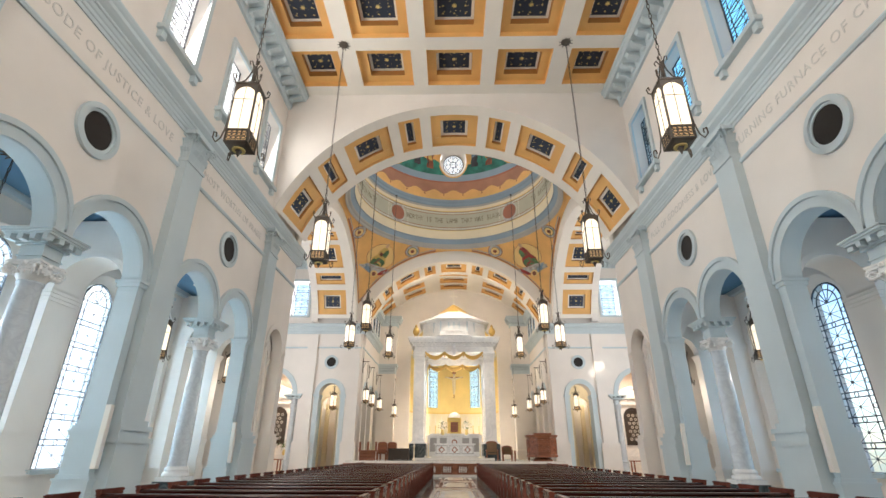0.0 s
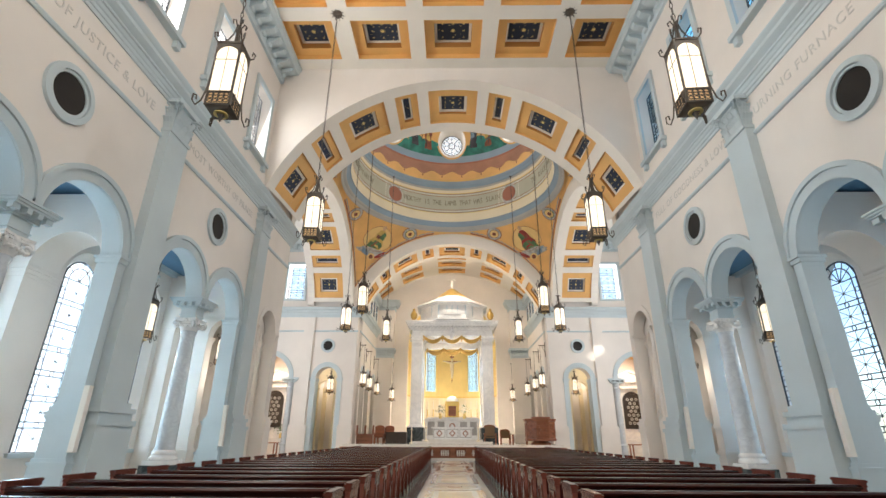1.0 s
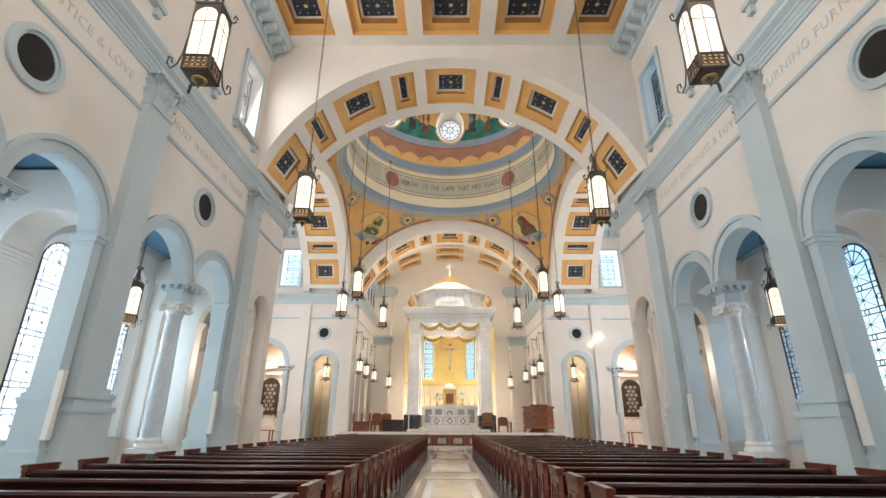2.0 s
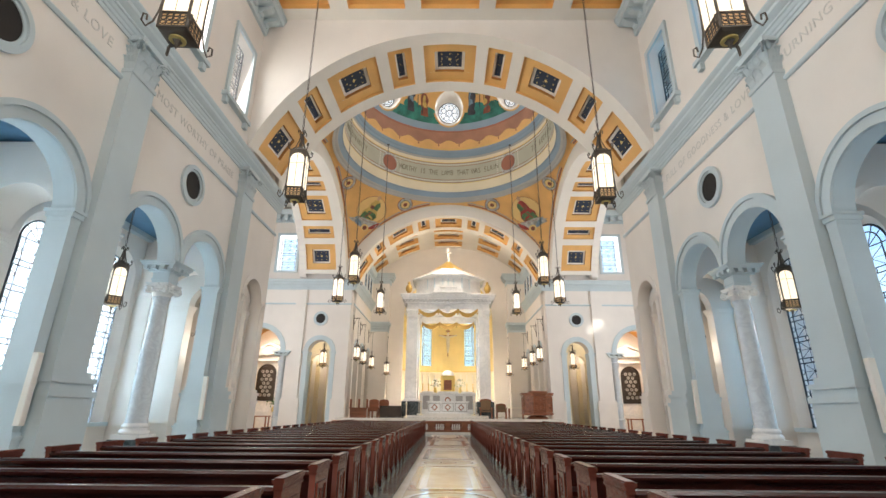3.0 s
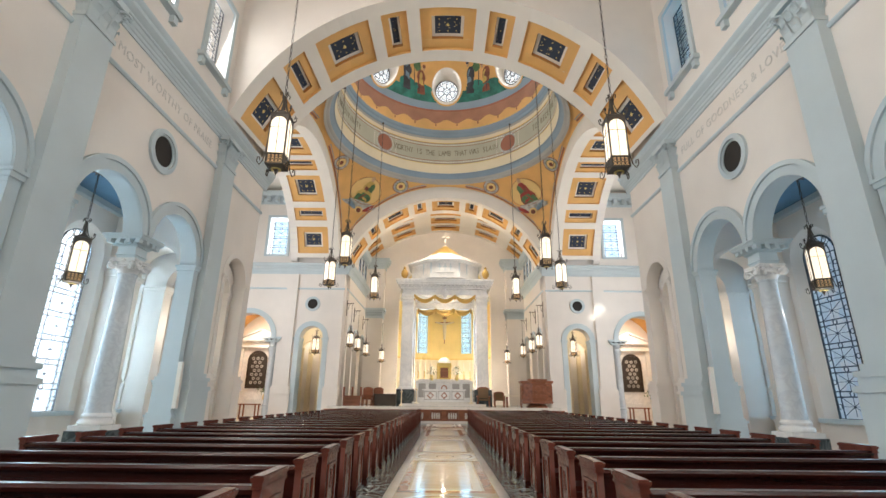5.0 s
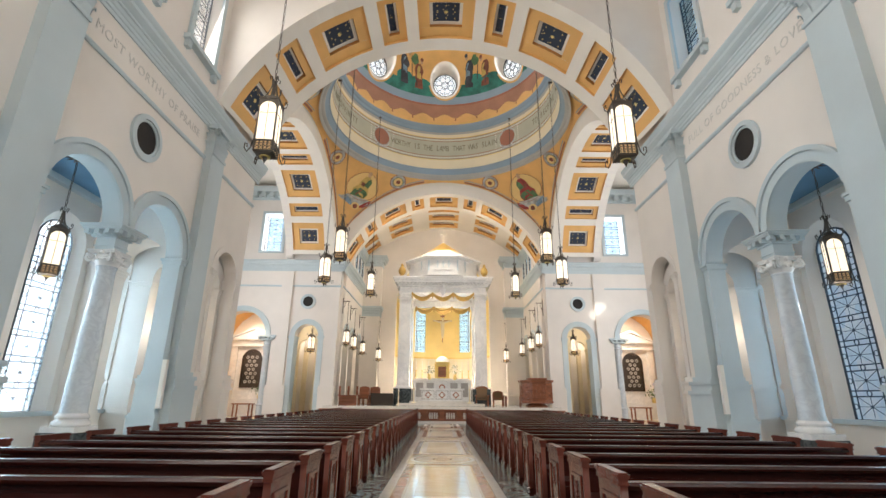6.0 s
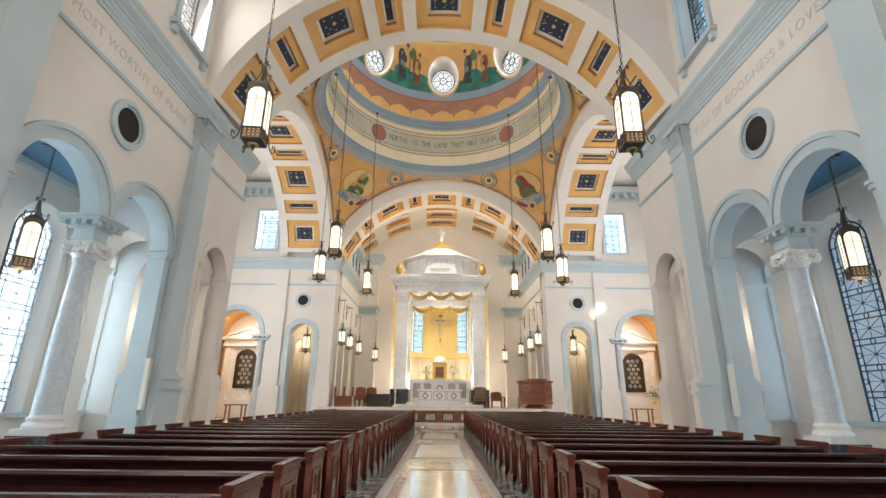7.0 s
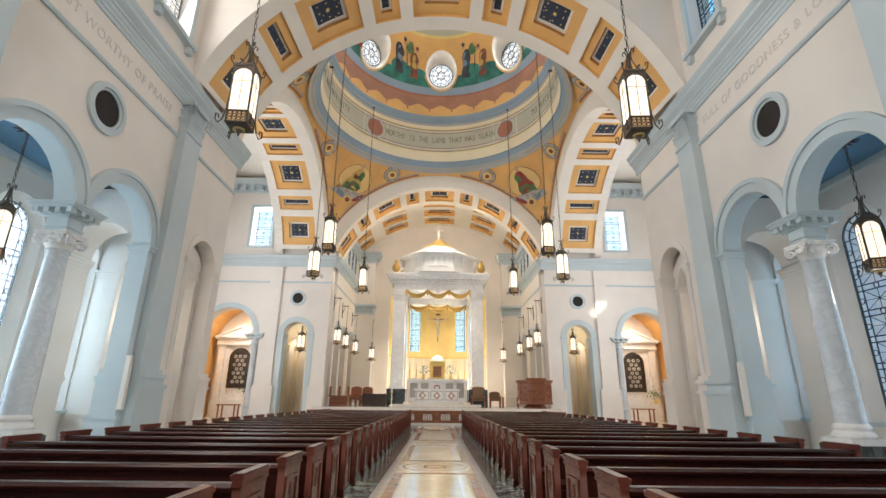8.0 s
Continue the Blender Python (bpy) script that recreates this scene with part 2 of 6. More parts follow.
def thing(name, label, category, group="", kind="", at=None):
    ob = new(name)
    if at is not None:
        ob.matrix_world = at
    return tagged(ob, label, category, group, kind)


def setting(name, bm, material, label, category, smooth=False):
    return tagged(part(name, bm, material, None, "", smooth), label, category, "", "structure")


def B():
    return bmesh.new()


def box(bm, x0, x1, y0, y1, z0, z1, mi=0, taper=0.0):
    t = taper
    v = [bm.verts.new(p) for p in ((x0, y0, z0), (x1, y0, z0), (x1, y1, z0), (x0, y1, z0),
                                   (x0 + t, y0 + t, z1), (x1 - t, y0 + t, z1), (x1 - t, y1 - t, z1), (x0 + t, y1 - t, z1))]
    for f in ((0, 3, 2, 1), (4, 5, 6, 7), (0, 1, 5, 4), (1, 2, 6, 5), (2, 3, 7, 6), (3, 0, 4, 7)):
        bm.faces.new([v[i] for i in f]).material_index = mi
    return bm


def cbox(bm, x, y, z, w, d, h, mi=0, taper=0.0):
    return box(bm, x - w / 2, x + w / 2, y - d / 2, y + d / 2, z, z + h, mi, taper)


def lathe(bm, profile, x=0.0, y=0.0, n=24, a0=0.0, a1=2 * math.pi, turn=0.0):
    """Turns a profile of (radius, height, material) about an upright axis at x, y."""
    closed = abs(a1 - a0 - 2 * math.pi) < 1e-6
    k = n if closed else n + 1
    rings = []
    for r, z, *_ in profile:
        rings.append([bm.verts.new((x + r * math.cos(turn + a0 + (a1 - a0) * i / n), y + r * math.sin(turn + a0 + (a1 - a0) * i / n), z)) for i in range(k)])
    for j in range(len(profile) - 1):
        mi = profile[j][2] if len(profile[j]) > 2 else 0
        for i in range(n):
            a, b = rings[j], rings[j + 1]
            bm.faces.new((a[i], a[(i + 1) % k], b[(i + 1) % k], b[i])).material_index = mi
    if closed:
        for ring in (rings[0], rings[-1]):
            if (ring[0].co - ring[1].co).length > 1e-4:
                bm.faces.new(ring)
    return bm


def sweep(bm, path, radius=0.02, n=6, mi=0, close=False):
    """A round bar along a path of points."""
    pts = [Vector(p) for p in path]
    rings = []
    for i, p in enumerate(pts):
        a = pts[i - 1] if i or close else p
        b = pts[(i + 1) % len(pts)] if i < len(pts) - 1 or close else p
        d = (b - a).normalized()
        u = d.cross(Vector((0.3, 0.2, 0.93)))
        u = u.normalized() if u.length > 1e-3 else Vector((1, 0, 0))
        w = d.cross(u)
        r = radius[i] if isinstance(radius, (list, tuple)) else radius
        rings.append([bm.verts.new(p + r * (math.cos(2 * math.pi * k / n) * u + math.sin(2 * math.pi * k / n) * w)) for k in range(n)])
    for i in range(len(rings) if close else len(rings) - 1):
        a, b = rings[i], rings[(i + 1) % len(rings)]
        for k in range(n):
            bm.faces.new((a[k], a[(k + 1) % n], b[(k + 1) % n], b[k])).material_index = mi
    if not close:
        bm.faces.new(rings[0]), bm.faces.new(rings[-1])
    return bm


def extrude_profile(bm, profile, at0, at1, place, mi=0):
    """A closed profile of (out, up) run from at0 to at1; place(out, along, up) gives the point."""
    a = [bm.verts.new(place(o, at0, u)) for o, u in profile]
    b = [bm.verts.new(place(o, at1, u)) for o, u in profile]
    n = len(profile)
    for i in range(n):
        bm.faces.new((a[i], a[(i + 1) % n], b[(i + 1) % n], b[i])).material_index = mi
    bm.faces.new(a), bm.faces.new(b)
    return bm


def slab(name, outline, holes, depth, m, material, bevel=0.0):
    """A flat plate with holes, as a mesh: outline and holes in its own plane, depth along its own z from 0."""
    c = bpy.data.curves.new(name, "CURVE")
    c.dimensions, c.fill_mode, c.extrude = "2D", "BOTH", depth / 2
    if bevel:
        c.bevel_depth, c.bevel_resolution, c.offset = bevel, 1, -bevel
        c.extrude = depth / 2 - bevel
    for loop in (outline, *holes):
        s = c.splines.new("POLY")
        s.points.add(len(loop) - 1)
        for p, q in zip(s.points, loop):
            p.co = (*q, 0, 1)
        s.use_cyclic_u = True
    ob = bpy.data.objects.new(name, c)
    me = bpy.data.meshes.new_from_object(ob)
    bpy.data.objects.remove(ob)
    bpy.data.curves.remove(c)
    me.transform(m @ Matrix.Translation((0, 0, depth / 2)))
    me.materials.clear()
    me.materials.append(material)
    me.name = name
    return me


def on_x(x, s=1):
    """Plane across x: own x runs along y, own y up, depth away from the nave on side s."""
    return Matrix(((0, 0, s, x), (1, 0, 0, 0), (0, 1, 0, 0), (0, 0, 0, 1)))


def on_y(y):
    """Plane across y: own x along x, own y up, depth towards +y."""
    return Matrix(((1, 0, 0, 0), (0, 0, 1, y), (0, 1, 0, 0), (0, 0, 0, 1)))


def arc(cx, cz, r, a0=180.0, a1=0.0, n=24):
    return [(cx + r * math.cos(radians(a0 + (a1 - a0) * i / n)), cz + r * math.sin(radians(a0 + (a1 - a0) * i / n))) for i in range(n + 1)]


def circle(cx, cz, r, n=32):
    return arc(cx, cz, r, 0, 360, n)[:-1]


def band(cx, cz, r0, r1, a0=180.0, a1=0.0, n=28):
    return arc(cx, cz, r1, a0, a1, n) + arc(cx, cz, r0, a1, a0, n)


def rect(x0, x1, z0, z1):
    return [(x0, z0), (x1, z0), (x1, z1), (x0, z1)]


def arched(c, half, z0, spring, n=20):
    return [(c + half, z0)] + arc(c, spring, half, 0, 180, n) + [(c - half, z0)]


def lettering(name, text, size, m, material, label, spread=1.0):
    c = bpy.data.curves.new(name, "FONT")
    c.body, c.size, c.align_x, c.align_y, c.extrude, c.resolution_u, c.space_character = text, size, "CENTER", "CENTER", 0.006, 3, spread
    ob = bpy.data.objects.new(name, c)
    me = bpy.data.meshes.new_from_object(ob)
    bpy.data.objects.remove(ob)
    bpy.data.curves.remove(c)
    me.materials.clear()
    me.materials.append(material)
    ob = new(name, me)
    ob.matrix_world = m
    return tagged(ob, label, "inscription", "", "structure")


def coffer_field(bm, f, us, vs, u_lim, v_lim, deep=0.34, ledge=0.30, k=3):
    """Ribs and sunk panels over a mapped sheet f(u, v, sunk). us, vs: (start, end) of each coffer. Materials 0 rib, 1 ochre, 2 umber, 3 navy, 4 gold."""
    def cuts(cells, lim):
        c = [lim[0]] + [e for cell in cells for e in cell] + [lim[1]]
        return c
    cu, cv = cuts(us, u_lim), cuts(vs, v_lim)

    def quad(u0, u1, v0, v1, d00, d10, d11, d01, mi):
        bm.faces.new([bm.verts.new(f(u, v, d)) for u, v, d in ((u0, v0, d00), (u1, v0, d10), (u1, v1, d11), (u0, v1, d01))]).material_index = mi

    def sheet(u0, u1, v0, v1, d, mi):
        for i in range(k):
            a, b = u0 + (u1 - u0) * i / k, u0 + (u1 - u0) * (i + 1) / k
            quad(a, b, v0, v1, d, d, d, d, mi)

    def step(u0, u1, v0, v1, da, db, mi, grow=0.0):
        g = grow
        for i in range(k):
            a, b = u0 + (u1 - u0) * i / k, u0 + (u1 - u0) * (i + 1) / k
            for v in (v0, v1):
                quad(a, b, v, v, da, da, db, db, mi)
        for u in (u0, u1):
            bm.faces.new(
                [bm.verts.new(f(u, v, d)) for v, d in ((v0, da), (v1, da), (v1, db), (v0, db))])
            bm.faces.ensure_lookup_table()
            bm.faces[-1].material_index = mi

    def ringface(o, i, d, mi):
        (u0, u1, v0, v1), (a0, a1, b0, b1) = o, i
        sheet(u0, u1, v0, b0, d, mi), sheet(u0, u1, b1, v1, d, mi)
        sheet(u0, a0, b0, b1, d, mi), sheet(a1, u1, b0, b1, d, mi)

    for i in range(len(cu) - 1):
        for j in range(len(cv) - 1):
            u0, u1, v0, v1 = cu[i], cu[i + 1], cv[j], cv[j + 1]
            if u1 - u0 < 1e-4 or v1 - v0 < 1e-4:
                continue
            if not (i % 2 and j % 2):
                sheet(u0, u1, v0, v1, 0, 0)
                continue
            e = min(ledge, (u1 - u0) * 0.29, (v1 - v0) * 0.26)
            o = (u0, u1, v0, v1)
            m0 = (u0 + e, u1 - e, v0 + e, v1 - e)
            w = 0.28 * e
            m1 = (m0[0] + w, m0[1] - w, m0[2] + w, m0[3] - w)
            step(*o, 0, deep * 0.45, 1)
            ringface(o, m0, deep * 0.45, 1)
            step(*m0, deep * 0.45, deep, 2)
            ringface(m0, m1, deep, 0)
            sheet(*m1, deep + 0.02, 3)
            step(*m1, deep, deep + 0.02, 0)
            cx, cy, r = (m1[0] + m1[1]) / 2, (m1[2] + m1[3]) / 2, min(m1[1] - m1[0], m1[3] - m1[2]) * 0.12
            star = [bm.verts.new(f(cx + (r if q % 2 else r * 0.45) * math.cos(q * math.pi / 8), cy + (r if q % 2 else r * 0.45) * math.sin(q * math.pi / 8), deep - 0.005)) for q in range(16)]
            bm.faces.new(star).material_index = 4
            hu, hv = (m1[1] - m1[0]) / 2, (m1[3] - m1[2]) / 2
            for q in range(8):
                su, sv = ((1, 0), (1, 1), (0, 1), (-1, 1), (-1, 0), (-1, -1), (0, -1), (1, -1))[q]
                px, py, ps = cx + su * hu * 0.66, cy + sv * hv * 0.66, min(hu, hv) * 0.11
                bm.faces.new([bm.verts.new(f(px + (ps if w % 2 else ps * 0.42) * math.cos(w * math.pi / 5), py + (ps if w % 2 else ps * 0.42) * math.sin(w * math.pi / 5), deep - 0.004)) for w in range(10)]).material_index = 4
    return bm


COFFER = (RIB, OCHRE, UMBER, NAVY, BRASSY)

# ---- floor ----
bm = box(B(), -17.5, 17.5, BACK - 0.5, 52, -0.3, -0.012)
setting("floor", bm, FLOOR, "polished cream marble church floor", "floor")
floor_ob = bpy.data.objects["floor"]


def floor_strip(x0, x1, y0, y1, material, name, label=""):
    return part(name, box(B(), x0, x1, y0, y1, -0.03, 0.0), material, floor_ob, label)


for s in (-1, 1):
    for x0, x1, m, words in ((0.795, 0.95, PALE, "white marble border strip"), (0.953, 1.75, GREEN, "grey-green marble border strip")):
        a, b = sorted((s * x0, s * x1))
        floor_strip(a, b, -2, 33.3, m, "inlay_strip", words)
RINGS = [16.5 + 5.85 * k for k in range(-3, 3)]
for i in range(34):
    y = -1.7 + i * 1.03
    for x0, x1 in ((-0.79, -0.001), (0.001, 0.79)):
        part("marble_slab", box(B(), x0, x1, y, y + 1.028, -0.03, 0.0), FLOOR, floor_ob)
for y in RINGS:
    for r0, r1, m in ((0.70, 0.785, PALE), (0.655, 0.69, RUST), (0.20, 0.24, RUST)):
        me = slab("inlay_ring", circle(0, y, r1, 48), [circle(0, y, r0, 48)], 0.008, Matrix.Translation((0, 0, -0.004)), m)
        part("inlay_ring", me, m, floor_ob, "round marble inlay")
    y0, y1 = y + 0.92, y + 4.93
    for x, w, m in ((0.70, 0.16, RUST), (0.51, 0.14, PALE)):
        fr = slab("inlay_frame", rect(-x - w / 2, x + w / 2, y0 + (0.78 - x) - w / 2, y1 - (0.78 - x) + w / 2), [rect(-x + w / 2, x - w / 2, y0 + (0.78 - x) + w / 2, y1 - (0.78 - x) - w / 2)], 0.008, Matrix.Translation((0, 0, -0.004)), m)
        part("inlay_frame", fr, m, floor_ob, "oblong marble inlay frame")

# ---- nave walls ----
def wall_outline():
    pts = [(END, 0.0), (END, CEIL + 0.9), (BACK, CEIL + 0.9), (BACK, 0.0)]
    for c in reversed(BAYS):
        lo, hi = c - ARCH, c + ARCH
        pts += [(lo - RA, 0)] + arc(lo, SPRING, RA) + arc(hi, SPRING, RA) + [(hi + RA, 0)]
    pts += [(20.45, 0)] + arc(21.35, 5.7, 0.9) + [(22.25, 0)]
    return pts


COR = [(0, 10.26), (0.04, 10.26), (0.04, 10.36), (0.07, 10.38), (0.07, 10.47), (0.10, 10.50), (0.13, 10.58), (0.17, 10.60), (0.17, 10.66), (0.24, 10.72), (0.30, 10.78), (0.30, 10.88), (0.34, 10.93), (0.38, 11.0), (0.38, 11.04), (0, 11.06)]


def side(s):
    """place(out, along, up) for a moulding on the nave wall of side s."""
    return lambda o, y, z: (s * (W - o), y, z)


def capital_leaves(bm, faces, z0, z1, mi=0):
    """Curled leaves on a capital. faces: (x, y, outward x, outward y, half width)."""
    for x, y, ox, oy, half in faces:
        tx, ty = -oy, ox
        for row, (za, zb, n) in enumerate(((z0, z0 + 0.42 * (z1 - z0), 3), (z0 + 0.3 * (z1 - z0), z0 + 0.78 * (z1 - z0), 4))):
            for i in range(n):
                q = (i + 0.5) / n * 2 - 1
                bx, by = x + tx * q * half, y + ty * q * half
                w = half / n * 0.85
                prof = [(0.0, za), (0.05, za + 0.6 * (zb - za)), (0.13, zb), (0.17, zb - 0.06)]
                vs = [[bm.verts.new((bx + tx * w * e * g + ox * o, by + ty * w * e * g + oy * o, z)) for e in (-1, 1)] for (o, z), g in zip(prof, (1, 1, 0.8, 0.3))]
                for a, b in zip(vs, vs[1:]):
                    bm.faces.new((a[0], a[1], b[1], b[0])).material_index = mi
        for q in (-1, 1):
            cx, cy = x + tx * q * half + ox * 0.1, y + ty * q * half + oy * 0.1
            loop = [(cx + (tx * q + ox) * r * math.cos(a), cy + (ty * q + oy) * r * math.cos(a), z1 - 0.14 + r * math.sin(a)) for a, r in ((k * 0.8, 0.13 - 0.011 * k) for k in range(10))]
            sweep(bm, loop, 0.035, 5, mi)


def half_band(c, mid, r0, r1):
    """The band of one arch of a pair, cut off at the middle c of the bay."""
    return [(min(u, c - 0.003) if mid < c else max(u, c + 0.003), z) for u, z in band(mid, SPRING, r0, r1)]


def nave_wall(s, name, words):
    m = on_x(s * W, s)
    holes = [rect(c - WHALF, c + WHALF, WIN0, WIN1) for c in CLEAR]
    wall = setting(name, slab(name, wall_outline(), holes, THICK, m, WALL), WALL, "warm white plastered nave wall with arcade and clerestory", "wall")
    p = side(s)
    # arches: moulded archivolts, imposts and jambs in grey stone
    for c in BAYS:
        for mid in (c - ARCH, c + ARCH):
            part("archivolt", slab("archivolt", half_band(c, mid, RA - 0.02, RO - 0.14), [], 0.06, on_x(s * (W - 0.06), s), TRIM), TRIM, wall, "pale grey arch moulding")
            part("archivolt", slab("archivolt", half_band(c, mid, RO - 0.14, RO - 0.02), [], 0.11, on_x(s * (W - 0.11), s), TRIM), TRIM, wall, "pale grey arch moulding")
            part("soffit", slab("soffit", band(mid, SPRING, RA - 0.03, RA + 0.0), [], THICK + 0.02, on_x(s * (W - 0.01), s), TRIM), TRIM, wall)
        for e, q in ((c - ARCH - RA, 1), (c + ARCH + RA, -1)):
            a, b = sorted((e - q * 0.235, e + q * 0.03))
            x0, x1 = sorted((s * (W - 0.05), s * (W + THICK + 0.03)))
            part("jamb", box(B(), x0, x1, a, b, 0, SPRING - 0.28), TRIM, wall, "pale grey stone jamb")
            bm = B()
            x2, x3 = sorted((s * (W - 0.13), s * (W + THICK + 0.1)))
            for k, (g, z0, z1) in enumerate(((0.02, SPRING - 0.28, SPRING - 0.18), (0.06, SPRING - 0.18, SPRING - 0.07), (0.10, SPRING - 0.07, SPRING))):
                box(bm, x2 + (0.1 - g), x3 - (0.1 - g), a - g * 0.6, b + g * 0.6, z0, z1)
            part("impost", bm, TRIM, wall)
            bm = B()
            x4, x5 = sorted((s * (W - 0.06), s * (W + THICK + 0.12)))
            for g, z0, z1 in ((0.08, 0, 0.8), (0.11, 0.8, 0.86), (0.06, 0.86, 0.93), (0.02, 0.93, 1.72), (0.05, 1.72, 1.80), (0.075, 1.80, 1.86), (0.02, 1.86, 1.96), (-0.05, 1.96, 2.06)):
                box(bm, x4 - g, x5 + g, a - max(g, -0.004) * 0.7 - 0.004, b + max(g, -0.004) * 0.7 + 0.004, z0, z1)
            part("jamb_base", bm, TRIM, wall)
    # small arch beside the crossing
    part("archivolt", slab("archivolt", band(21.35, 5.7, 0.88, 1.12), [], 0.03, on_x(s * (W - 0.03), s), WALL), WALL, wall)
    for a, b in ((20.23, 20.47), (22.23, 22.47)):
        x0, x1 = sorted((s * (W - 0.03), s * (W + THICK + 0.02)))
        part("jamb", box(B(), x0, x1, a, b, 0, 5.45), WALL, wall)
        bm = B()
        for g, z0, z1 in ((0.02, 5.45, 5.55), (0.06, 5.55, 5.63), (0.1, 5.63, 5.71)):
            box(bm, x0 - g, x1 + g, a - g * 0.6, b + g * 0.6, z0, z1)
        part("impost", bm, WALL, wall)
    # inner order of the small arch
    xi = s * (W + THICK + 0.03)
    part("inner_arch", slab("inner_arch", band(21.35, 5.35, 0.66, 1.1), [], 0.22, on_x(xi, s), WALL), WALL, wall)
    for q in (-1, 1):
        a, b = sorted((21.35 + q * 0.66, 21.35 + q * 1.1))
        x0, x1 = sorted((xi, xi + s * 0.22))
        part("inner_jamb", box(B(), x0, x1, a, b, 0, 5.35), WALL, wall)
        bm = B()
        for g, z0, z1 in ((0.03, 5.05, 5.15), (0.06, 5.15, 5.23), (0.09, 5.23, 5.33)):
            box(bm, x0 - g, x1 + g, a - g, b + g, z0, z1)
        part("inner_impost", bm, WALL, wall)
    # plinth of the crossing pier
    for a, b in ((19.55, 20.5), (22.2, END + 0.06)):
        bm = B()
        x0, x1 = sorted((s * (W - 0.06), s * (W + THICK)))
        for g, z0, z1 in ((0.05, 0, 1.62), (0.1, 1.62, 1.72), (0.06, 1.72, 1.92), (0.1, 1.92, 2.02), (0.03, 2.02, 2.15)):
            box(bm, x0 - g, x1 + g, a - g * 0.4, b + g, z0, z1)
        part("plinth", bm, WALL, wall)
    # string course, cornice
    part("string_course", extrude_profile(B(), [(0, 9.08), (0.05, 9.08), (0.08, 9.14), (0.05, 9.2), (0, 9.2)], BACK, END + 0.05, p), TRIM, wall)
    part("cornice", extrude_profile(B(), COR, BACK, END + 0.3, p), TRIM, wall, "stepped pale grey cornice")
    # clerestory window surrounds
    for c in CLEAR:
        part("window_surround", slab("window_surround", rect(c - WHALF - 0.2, c + WHALF + 0.2, WIN0, WIN1 + 0.2), [rect(c - WHALF, c + WHALF, WIN0 + 0.02, WIN1)], 0.09, on_x(s * (W - 0.09), s), TRIM), TRIM, wall)
        bm = B()
        x0, x1 = sorted((s * (W - 0.22), s * (W + 0.3)))
        box(bm, x0, x1, c - WHALF - 0.34, c + WHALF + 0.34, WIN0 - 0.16, WIN0)
        x0, x1 = sorted((s * (W - 0.15), s * (W + 0.1)))
        for q in (-1, 1):
            box(bm, x0, x1, c + q * (WHALF + 0.15) - 0.1, c + q * (WHALF + 0.15) + 0.1, WIN0 - 0.4, WIN0 - 0.16)
        part("window_sill", bm, TRIM, wall)
    # oculi
    for c in BAYS:
        bm = B()
        for r0, r1, d in ((0.44, 0.53, 0.05), (0.51, 0.65, 0.10)):
            for i in range(40):
                a, b = 2 * math.pi * i / 40, 2 * math.pi * (i + 1) / 40
                q = [(r0, 0.0), (r0, d), (r1, d * 0.8), (r1, 0.0)]
                for (ra, da), (rb, db) in zip(q, q[1:]):
                    bm.faces.new([bm.verts.new((s * (W - dd), c + r * math.cos(g), 8.1 + r * math.sin(g))) for r, dd, g in ((ra, da, a), (rb, db, a), (rb, db, b), (ra, da, b))])
        part("oculus_ring", bm, TRIM, wall)
        # darkness of the recess painted as a flat disc; no hole is cut
        part("oculus_grille", slab("oculus_grille", circle(c, 8.1, 0.45), [], 0.02, on_x(s * (W - 0.02), s), BLACK), BLACK, wall, "flat dark disc in place of a round recess")
    # upper cornice with modillions
    part("bracket_cornice", extrude_profile(B(), [(0, 16.95), (0.12, 16.95), (0.16, 17.15), (0.16, 17.42), (0.8, 17.46), (0.86, 17.62), (0.92, 17.66), (0.92, 17.84), (0, 17.84)], BACK, 18.68, p), TRIM, wall)
    for i in range(40):
        y = 18.3 - 0.62 * i
        if y < BACK + 0.3:
            break
        bm = extrude_profile(B(), [(0.1, 17.1), (0.25, 17.1), (0.3, 17.2), (0.5, 17.24), (0.66, 17.3), (0.72, 17.4), (0.72, 17.47), (0.1, 17.47)], y - 0.14, y + 0.14, p)
        part("modillion", bm, TRIM, wall)
    # inscription bands
    for c, text in words:
        mm = Matrix(((0, 0, -s, s * (W - 0.004)), (-s, 0, 0, c), (0, 1, 0, 9.72), (0, 0, 0, 1)))
        lettering("inscription", text, 0.37, mm, FAINT, "faint grey capital letters on the frieze", 1.12)
    return wall


wall_west_side = nave_wall(-1, "wall_north", ((8.7, "ABODE OF JUSTICE & LOVE"), (15.55, "MOST WORTHY OF PRAISE"), (1.85, "")))
wall_east_side = nave_wall(1, "wall_south", ((8.7, "BURNING FURNACE OF CHARITY"), (15.55, "FULL OF GOODNESS & LOVE"), (1.85, "")))


